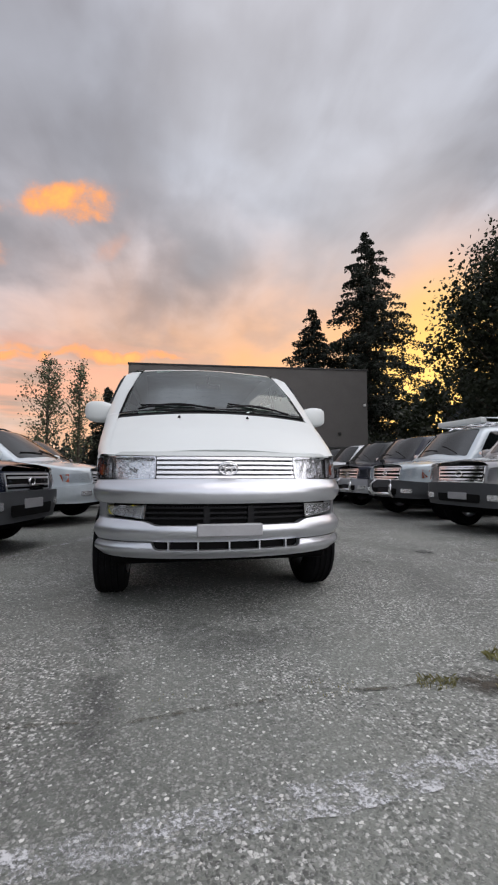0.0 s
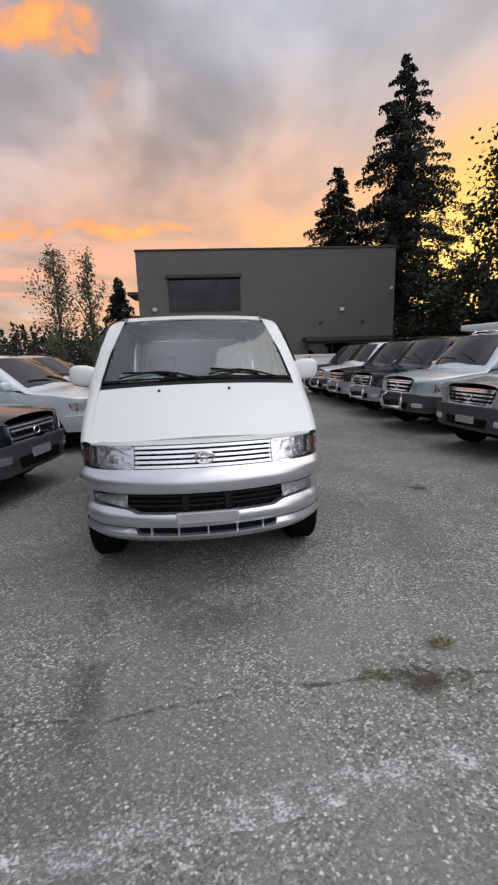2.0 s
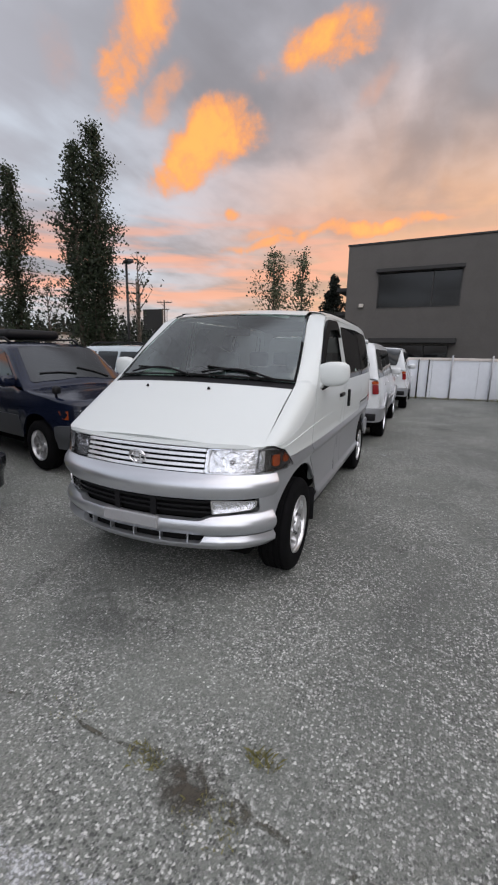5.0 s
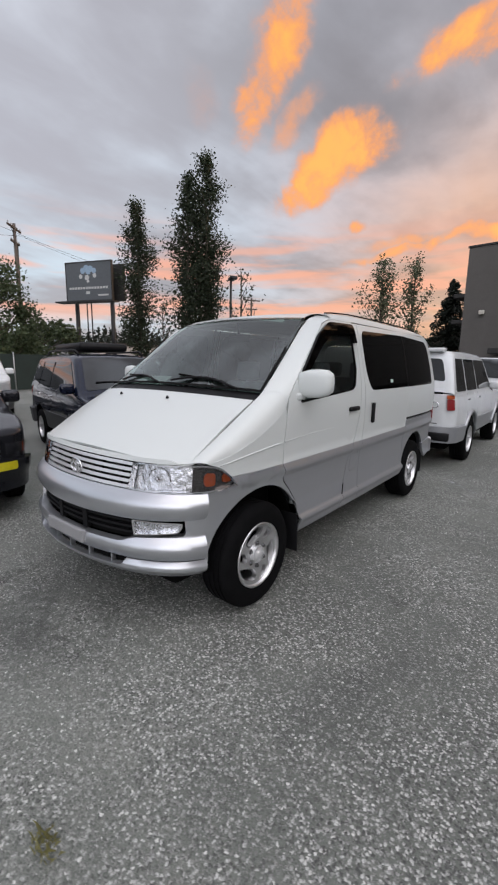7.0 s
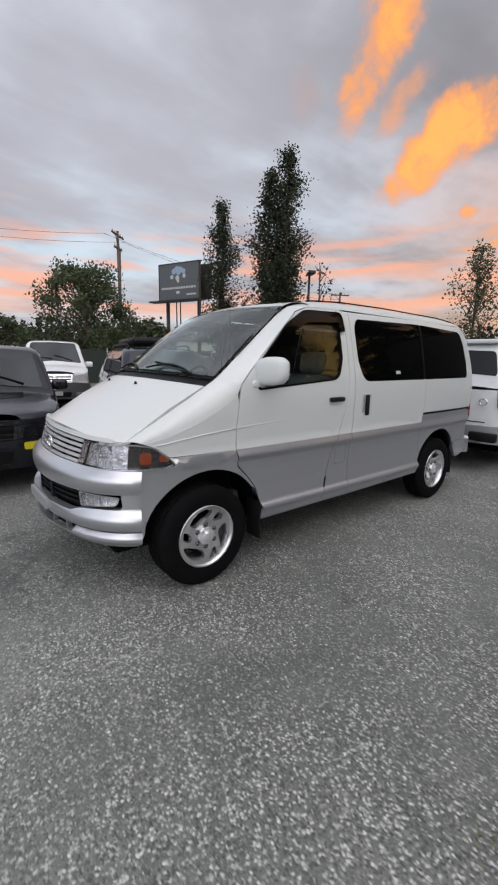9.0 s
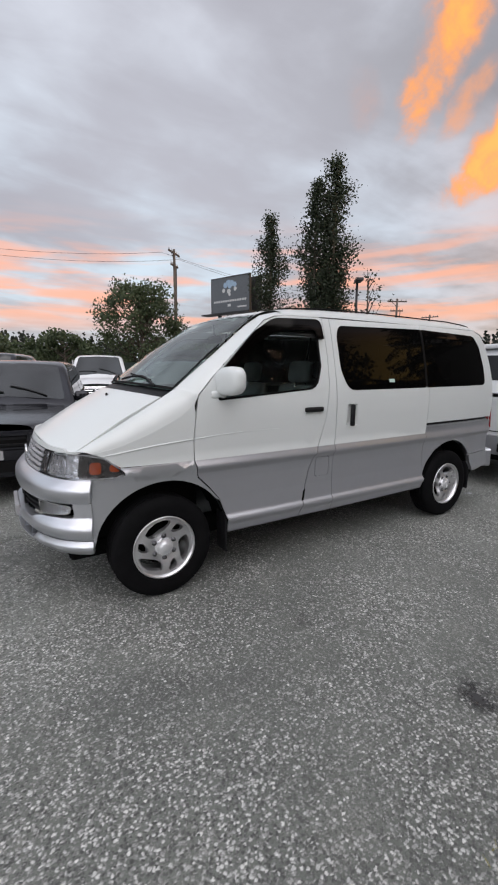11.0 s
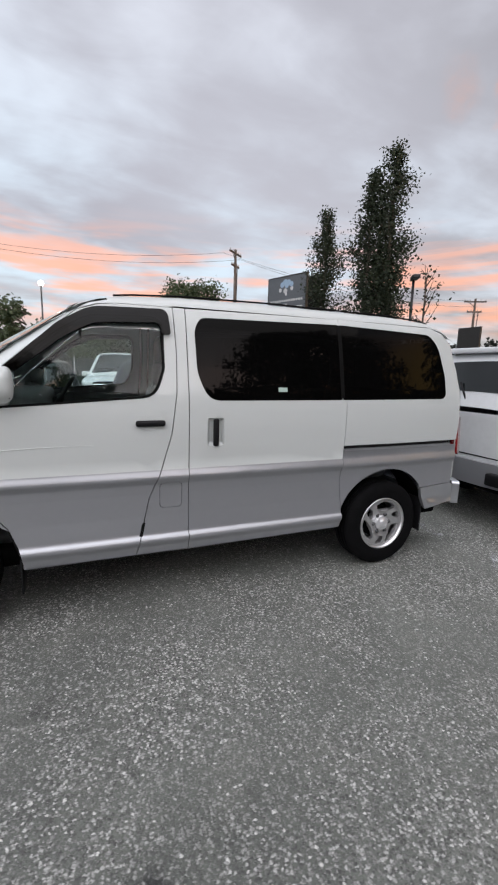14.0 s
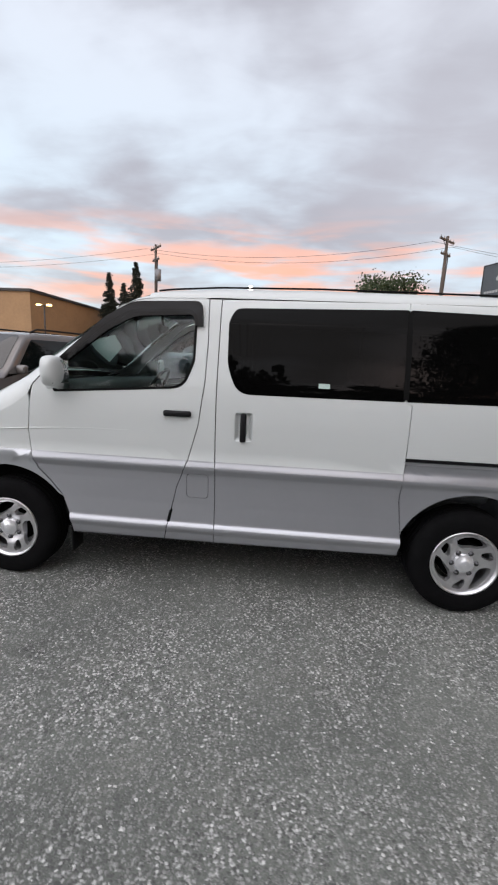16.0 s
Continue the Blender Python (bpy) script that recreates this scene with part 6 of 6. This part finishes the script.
def spruce(x, y, h, r, seed, label="tall dark spruce behind the building"):
    rnd = random.Random(seed)
    t = thing("spruce_tree", label, "tree", pose(x, y, 0))
    part("trunk", tube([(0, 0, 0), (.03, 0, h * .5), (0, 0, h * .98)], .2, 8, radii=[h * .018, h * .010, .015]), BARK, t)
    vs, fs = [], []
    wood = bmesh.new()
    z = h * .06
    while z < h * .985:
        f = 1 - z / h
        reach = r * (f ** .82) * (1.0 - .25 * smooth(.8, 1.0, f))
        for k in range(max(3, int(3 + 6 * f))):
            a = rnd.uniform(0, math.tau)
            ln = reach * rnd.uniform(.55, 1.18) + .1
            d_ = Vector((math.cos(a), math.sin(a), 0))
            pts = [Vector((0, 0, z)) + d_ * ln * q + Vector((0, 0, ln * (.10 * q - .42 * q * q + .12 * q ** 3))) for q in (0, .35, .7, 1)]
            if ln > 1.2:
                tube(pts, .03, 4, wood, radii=[.05, .035, .02, .008], caps=False)
            n_ = int(16 + 62 * ln)
            for _ in range(n_):
                q = rnd.random() ** .7
                c = pts[0].lerp(pts[3], q) + Vector((0, 0, ln * (-.12 * math.sin(math.pi * q) * -.6)))
                wd = .10 + .20 * ln * (1 - q) * .5
                c = c + Vector((-d_.y, d_.x, 0)) * rnd.gauss(0, wd) + Vector((0, 0, -abs(rnd.gauss(0, .10 + .05 * ln))))
                leaf(vs, fs, c, rnd.uniform(.05, .13) * (.7 + h / 50), rnd)
        z += h * .012 + .16 * f
    part("bough_frame", wood, BARK, t)
    shared("crown", mesh_from("crown", vs, fs, NEEDLE), t)
    return t


def column_tree(x, y, h, r, seed, mat, count, size, label, name="poplar_tree", stems=1, thin=.55, z0=.10):
    rnd = random.Random(seed)
    t = thing(name, label, "tree", pose(x, y, 0))
    vs, fs = [], []
    wood = bmesh.new()
    for s in range(stems):
        a0 = math.tau * s / max(1, stems) + .5
        ox, oy = (r * .45 * math.cos(a0), r * .45 * math.sin(a0)) if stems > 1 else (0, 0)
        hh = h * (1 - .13 * s)
        tube([(ox * .3, oy * .3, 0), (ox, oy, hh * .4), (ox * 1.1, oy, hh * .97)], .1, 7, wood, radii=[h * .014, h * .010, .015])
        branches = int(34 * thin / .55)
        for k in range(branches):
            z = hh * (z0 + (.97 - z0) * k / branches)
            f = 1 - z / hh
            prof = min(1.0, f * 2.3) ** .7 * min(1.0, .4 + (1 - f) * 2.2)
            a = rnd.uniform(0, math.tau)
            ln = r * prof * rnd.uniform(.3, 1.4) + .08
            rise = ln * rnd.uniform(.9, 1.9)
            tip = Vector((ox + ln * math.cos(a), oy + ln * math.sin(a), z + rise))
            base = Vector((ox, oy, z))
            tube([base, base.lerp(tip, .5) + Vector((0, 0, -.05)), tip], .02, 4, wood, radii=[.035, .02, .006], caps=False)
            for _ in range(int(count * (.5 + prof))):
                q = rnd.random() ** .6 * 1.05
                c = base.lerp(tip, q) + Vector((rnd.gauss(0, 1), rnd.gauss(0, 1), rnd.gauss(0, 1.4))) * (.10 + .16 * r * prof)
                leaf(vs, fs, c, size * rnd.uniform(.6, 1.3), rnd)
    part("trunk", wood, BARK, t)
    shared("crown", mesh_from("crown", vs, fs, mat), t)
    return t


def round_tree(x, y, h, r, seed, mat, clumps, per, size, label, name="broadleaf_tree", base=.25, spike=0.0):
    rnd = random.Random(seed)
    t = thing(name, label, "tree", pose(x, y, 0))
    wood = bmesh.new()
    tube([(0, 0, 0), (.1, 0, h * .3), (0, .1, h * .7)], .1, 8, wood, radii=[h * .022, h * .016, .03])
    vs, fs = [], []
    for k in range(clumps):
        a, q = rnd.uniform(0, math.tau), rnd.random()
        z = h * (base + (1 - base) * q)
        prof = (math.sin(math.pi * (.14 + .80 * q)) ** .7)
        rr = r * prof * rnd.uniform(.45, 1.1)
        c = Vector((rr * math.cos(a), rr * math.sin(a), z + spike * rnd.random() * h * .1))
        st = Vector((0, 0, max(h * .15, z - rr * .8)))
        tube([st, st.lerp(c, .6) + Vector((0, 0, -.1 * rr)), c], .03, 4, wood, radii=[.06, .035, .008], caps=False)
        cr = r * rnd.uniform(.14, .30)
        for _ in range(per):
            p = c + Vector((rnd.gauss(0, 1), rnd.gauss(0, 1), rnd.gauss(0, .75))).normalized() * cr * rnd.random() ** .45 * rnd.choice((1, 1, 1, 1.35))
            leaf(vs, fs, p, size * rnd.uniform(.6, 1.3), rnd)
    part("trunk", wood, BARK, t)
    shared("crown", mesh_from("crown", vs, fs, mat), t)
    return t


spruce(19.4, 35.0, 26.4, 9.6, 1)
spruce(14.2, 37.5, 18.6, 7.6, 2, "shorter dark spruce beside the tall one")
spruce(-5.0, 29.0, 7.4, 2.4, 3, "small dark spruce beside the building")
round_tree(19.4, 14.2, 14.6, 5.2, 5, MAPLE, 210, 300, .115, "large dark maple leaning over the row of cars", "maple_tree", .16)
round_tree(22.0, 24.0, 9.0, 5.0, 6, MAPLE, 60, 120, .2, "dark broadleaf tree behind the cars", "broadleaf_tree", .08)
round_tree(17.5, 23.5, 5.0, 3.4, 16, MAPLE, 40, 120, .16, "dark shrub at the end of the lot", "shrub", .05)
column_tree(-14.2, 15.0, 12.4, .84, 7, POPLAR, 120, .068, "tall dark columnar poplar with several stems", stems=1, thin=1.3)
column_tree(-14.95, 14.35, 11.3, .80, 17, POPLAR, 110, .068, "dark columnar poplar close beside a taller one", thin=1.2)
column_tree(-14.6, 14.9, 7.6, .75, 27, POPLAR, 50, .068, "bushy low poplar between two tall ones", thin=1.0, z0=.05)
column_tree(-20.1, 15.0, 11.2, .84, 8, POPLAR, 120, .068, "dark slender columnar poplar", thin=1.3)
column_tree(-12.5, 15.9, 6.6, .8, 28, POPLAR, 9, .08, "thin sparse young tree beside the lot lamp", "young_tree", thin=.35)
column_tree(-18.6, 15.6, 5.4, .8, 29, POPLAR, 14, .08, "thin sparse young tree between poplars", "young_tree", thin=.4)
column_tree(-7.7, 23.4, 7.8, .90, 9, BIRCH, 80, .07, "slender pale birch with thin leaves", "birch_tree", thin=.55, z0=.2)
column_tree(-6.0, 24.0, 7.9, .70, 10, BIRCH, 65, .07, "slender pale birch with sparse leaves", "birch_tree", thin=.5, z0=.2)
round_tree(-25.6, 8.0, 6.6, 3.1, 11, BUSH, 110, 160, .09, "green leafy tree beyond the parked cars", "broadleaf_tree", .10, 1.0)
round_tree(-28.5, -2.6, 5.6, 2.4, 12, BUSH, 40, 110, .13, "green leafy tree at the lot edge", "broadleaf_tree", .12)
round_tree(-30.0, 13.0, 4.6, 3.4, 13, BUSH, 40, 110, .15, "low green tree below the billboard", "broadleaf_tree", .08)
round_tree(-33.5, 4.0, 4.4, 3.0, 14, BUSH, 36, 110, .15, "low green tree beyond the fence", "broadleaf_tree", .08)

# far woods: one sheet of many small pointed trees
rnd = random.Random(31)
vs, fs = [], []
for k in range(1700):
    a = radians(rnd.uniform(-150, 25))
    dist = rnd.uniform(80, 150)
    h = rnd.uniform(5.2, 9.5) * (dist / 100)
    cx, cy = dist * math.sin(a), dist * math.cos(a)
    for _ in range(60):
        q = rnd.random() ** 1.3
        rr = h * .24 * (1 - q) + .1
        leaf(vs, fs, Vector((cx + rnd.gauss(0, rr * .6), cy + rnd.gauss(0, rr * .6), h * q)), .42 * dist / 100, rnd)
tagged(new("far_woods", mesh_from("far_woods", vs, fs, NEEDLE)), "dark line of distant conifers", "woods", kind="stuff")
for x, y, h, sd in ((-46, -16.5, 12.5, 41), (-48, -18.8, 10.5, 42), (-52, -15.0, 10.0, 43), (-50, -21.5, 12.0, 44), (-50, -12.6, 8.5, 45)):
    spruce(x, y, h, h * .20, sd, "dark conifer beyond the street")

# ---------------------------------------------------------------- street furniture and far buildings
WOOD = material("weathered_pole_wood", (.075, .06, .05), .9, vary=.25, scale=4, bump=.4, bump_scale=30)
STEEL = material("dark_painted_steel", (.03, .03, .032), .5, .4)


def utility_pole(x, y, h, turn, label, box_on=False):
    t = thing("utility_pole", label, "utility pole", pose(x, y, 0, 0, 0, turn))
    part("pole", tube([(0, 0, 0), (0, 0, h)], .2, 10, radii=[.19, .12]), WOOD, t)
    for z, w_ in ((h - .35, 1.25), (h - 1.5, .8)):
        part("crossarm", box(-w_, -.07, z - .07, w_, .07, z + .07, .01), WOOD, t, flat=True)
        for q in (-1, -.5, .5, 1):
            part("insulator", tube([(q * w_ * .92, 0, z + .07), (q * w_ * .92, 0, z + .27)], .05, 8, radii=[.06, .035]), material("grey_porcelain", (.3, .3, .3), .3), t)
    part("brace", tube([(-.7, 0, h - .4), (0, 0, h - 1.0)], .03, 6), STEEL, t)
    part("cable_drop", tube([(.45, 0, h - 1.5), (.35, 0, h - 4.0), (.2, 0, h - 6.5)], .05, 6), STEEL, t)
    if box_on:
        part("transformer", tube([(.55, 0, h - 3.6), (.55, 0, h - 2.5)], .33, 14), material("grey_transformer", (.2, .2, .21), .5, .3), t)
    return t


utility_pole(-36.6, 14.9, 12.9, 135, "tall wooden utility pole with crossarms")
utility_pole(-41.0, -12.5, 12.9, 40, "wooden utility pole with a transformer", True)
utility_pole(-34.0, 44.0, 10.5, 60, "distant wooden utility pole")
utility_pole(-3.2 - 36, 58.0, 10.0, 20, "distant wooden utility pole")
for dz, dx in ((12.6, -1.1), (12.0, .4)):
    a, b, c = Vector((-36.6 + dx * .4, 14.9 + dx, dz)), Vector((-41.0 + dx * .4, -12.5 + dx, dz)), Vector((-34.0, 44.0 + dx, dz - 2.4))
    for n_, (p, q) in enumerate(((a, b), (a, c), (b, b + (b - a) * 1.6))):
        pts = [p.lerp(q, k / 12) - Vector((0, 0, 1.1 * 4 * (k / 12) * (1 - k / 12))) for k in range(13)]
        tagged(new("power_cable", mesh_of(tube(pts, .014, 5), "power_cable", STEEL)), "thin black power cable between poles", "cable", "cables along the street")

lp = thing("street_lamp", "dark lot lamp on a tall pole", "street lamp", pose(-12.85, 15.45, 0, 0, 0, -30))
part("pole", tube([(0, 0, 0), (0, 0, 6.0)], .07, 10, radii=[.08, .06]), STEEL, lp)
part("lamp_head", box(-.05, -.16, 5.88, .62, .16, 6.04, .03), STEEL, lp)
lp2 = thing("street_lamp", "lit street lamp on a slim pole", "street lamp", pose(-40.5, -2.5, 0))
part("pole", tube([(0, 0, 0), (0, 0, 8.6)], .07, 8), STEEL, lp2)
gb2 = bmesh.new()
bmesh.ops.create_icosphere(gb2, subdivisions=2, radius=.26)
bmesh.ops.translate(gb2, vec=(0, 0, 8.8), verts=gb2.verts)
part("lamp_globe", gb2, material("lit_street_globe", (1.0, .93, .80), .4, glow=6.0), lp2)

# billboard on two posts
bb = thing("billboard", "dark billboard with pale picture and a line of lettering", "billboard")
TL, TR = Vector((-29.73, 15.5, 8.95)), Vector((-25.9, 16.9, 8.95))
wx = (TR - TL).normalized()
nx = Vector((wx.y, -wx.x, 0))
bb.matrix_basis = Matrix(((wx.x, -nx.x, 0, TL.x), (wx.y, -nx.y, 0, TL.y), (0, 0, 1, 0), (0, 0, 0, 1)))
WB = (TR - TL).length
part("board", box(0, 0, 6.2, WB, .16, 8.95), material("dark_blue_grey_poster", (.085, .095, .105), .6, vary=.1), bb, flat=True)
fr = bmesh.new()
for q in ((-.05, -.03, 6.14, WB + .05, .18, 6.22), (-.05, -.03, 8.93, WB + .05, .18, 9.01), (-.06, -.03, 6.14, 0, .18, 9.01), (WB, -.03, 6.14, WB + .06, .18, 9.01)):
    box(*q, bm=fr)
part("board_frame", fr, TRIM, bb, flat=True)
part("back_board", box(.3, .9, 6.2, WB + .5, 1.05, 8.9), TRIM, bb, flat=True)
PALE = material("pale_poster_print", (.48, .48, .47), .6)
BLUE_PRINT = material("pale_blue_poster_print", (.26, .36, .47), .6)
for k in range(14):
    a = .25 + (WB - .5) * k / 14
    part("lettering_bar", box(a, -.012, 7.02, a + (WB - .5) / 14 * .72, -.004, 7.18), PALE, bb, flat=True)
part("lettering_bar", box(WB * .70, -.012, 6.50, WB * .93, -.004, 6.62), PALE, bb, flat=True)
part("lettering_bar", box(WB * .44, -.012, 6.65, WB * .52, -.004, 6.85), PALE, bb, flat=True)
for x, z, r_, mt in ((.38, 8.35, .22, BLUE_PRINT), (.46, 8.50, .26, BLUE_PRINT), (.55, 8.46, .24, BLUE_PRINT), (.63, 8.33, .20, BLUE_PRINT), (.50, 8.28, .22, BLUE_PRINT), (.33, 7.95, .16, PALE), (.47, 7.85, .20, PALE), (.64, 7.98, .16, PALE), (.49, 7.60, .12, PALE)):
    disc = bmesh.new()
    bmesh.ops.create_circle(disc, cap_ends=True, segments=20, radius=r_)
    bmesh.ops.transform(disc, matrix=pose(WB * x, -.006 - .002 * (z % .3), z, 90), verts=disc.verts)
    part("picture_shape", disc, mt, bb, flat=True)
part("catwalk", box(-.4, -.9, 5.95, WB + .7, -.1, 6.05), STEEL, bb, flat=True)
for x in (.45, WB - .35):
    part("post", tube([(x, .5, 0), (x, .5, 6.9)], .16, 10), STEEL, bb)
for x in (WB * .42, WB * .52):
    part("brace", tube([(x, .1, 6.1), (x - .4, .6, 3.2)], .05, 6), STEEL, bb)

# green slatted fence and low dark hedge on the west side
CHAIN = material("dark_green_fence_screen", (.012, .022, .018), .8, vary=.2, scale=3)
gf = thing("screen_fence", "dark green screened chain fence", "fence", pose(-21.0, -14.0, 0, 0, 0, 90))
for k in range(13):
    part("fence_panel", box(k * 2.4, 0, .05, k * 2.4 + 2.36, .03, 1.9), CHAIN, gf, flat=True)
    part("post", tube([(k * 2.4 - .02, .0, 0), (k * 2.4 - .02, 0, 2.0)], .03, 6), material("galvanised_post", (.4, .4, .41), .45, .7), gf)
round_tree(-36, -6.0, 3.4, 5.0, 51, leaf_mat("dark_red_leaves", (.035, .014, .012), (.07, .03, .022)), 40, 100, .2, "dark red-leaved hedge across the street", "hedge", .05)
round_tree(-38, 1.0, 3.2, 5.0, 52, BUSH, 40, 100, .2, "green hedge across the street", "hedge", .05)


def far_building(name, label, x0, y0, x1, y1, h, mat, windows=(), turn=0):
    t = thing(name, label, "building", pose(x0, y0, 0, 0, 0, turn))
    wd, dp = x1 - x0, y1 - y0
    part("wall", box(0, 0, 0, wd, dp, h), mat, t, flat=True)
    part("roof", box(-.2, -.2, h, wd + .2, dp + .2, h + .25), TRIM, t, flat=True)
    for a, b, c, e, face in windows:
        ob = part("window", box(a, -.04, c, b, .02, e) if face == "s" else box(wd - .02, a, c, wd + .04, b, e), FAR_GLASS, t, flat=True)
    return t


TAN = material("tan_wall_panels", (.30, .19, .10), .8, vary=.12, scale=.5, bump=.2, bump_scale=2)
WHITE_WALL = material("off_white_wall", (.42, .41, .39), .85, vary=.1, scale=.4)
far_building("warehouse", "tan warehouse lit by wall lamps", -62, -52, -36, -23.3, 7.2, TAN, [(4, 7, 1, 3.5, "e"), (12, 15, 1, 3.5, "e")])
far_building("shop_building", "low pale shop building across the street", -46, 22, -36, 34, 3.3, WHITE_WALL, [(1, 3, 1, 2.4, "e"), (5, 8, 1, 2.4, "e")])
far_building("shop_building", "low white building behind the poplars", -60, 44, -46, 52, 3.4, WHITE_WALL, [(1, 4, 1.0, 2.3, "s"), (7, 11, 1.0, 2.3, "s")])
far_building("shed", "dark grey gabled shed behind the maple", 24, 22, 32, 30, 6.6, material("blue_grey_siding", (.12, .14, .16), .8, vary=.1), [(1, 3, 3, 4.2, "s")])
sg_ = thing("sign_panel", "dark square sign panel on a low roof", "sign", pose(-20.5, 27.0, 0))
part("panel", box(0, 0, 3.4, 1.9, .15, 5.0), TRIM, sg_, flat=True)
part("post", tube([(.9, .1, 0), (.9, .1, 3.5)], .1, 8), STEEL, sg_)
lw = thing("street_lamp", "twin lit lamps on a pole before the warehouse", "street lamp", pose(-34.5, -21.0, 0))
part("pole", tube([(0, 0, 0), (0, 0, 5.8)], .07, 8), STEEL, lw)
for dx in (-.5, .5):
    part("lamp_arm", tube([(0, 0, 5.7), (0, dx, 5.85)], .04, 6), STEEL, lw)
    part("lamp_head", box(-.15, dx - .2, 5.75, .15, dx + .2, 5.9, .03), material("lit_warm_lamp", (1.0, .72, .30), .4, glow=5.0), lw)

# trees across the road to the east; they show in the van's windows
for k, (x, y, h, r_) in enumerate(((15.5, -6.5, 7.5, 3.2), (16.5, -.5, 8.5, 3.0), (17.0, 5.0, 6.5, 3.2))):
    round_tree(x, y, h, r_, 70 + k, MAPLE, 60, 130, .26, "dark broadleaf tree on the east edge of the lot", "broadleaf_tree", .06)
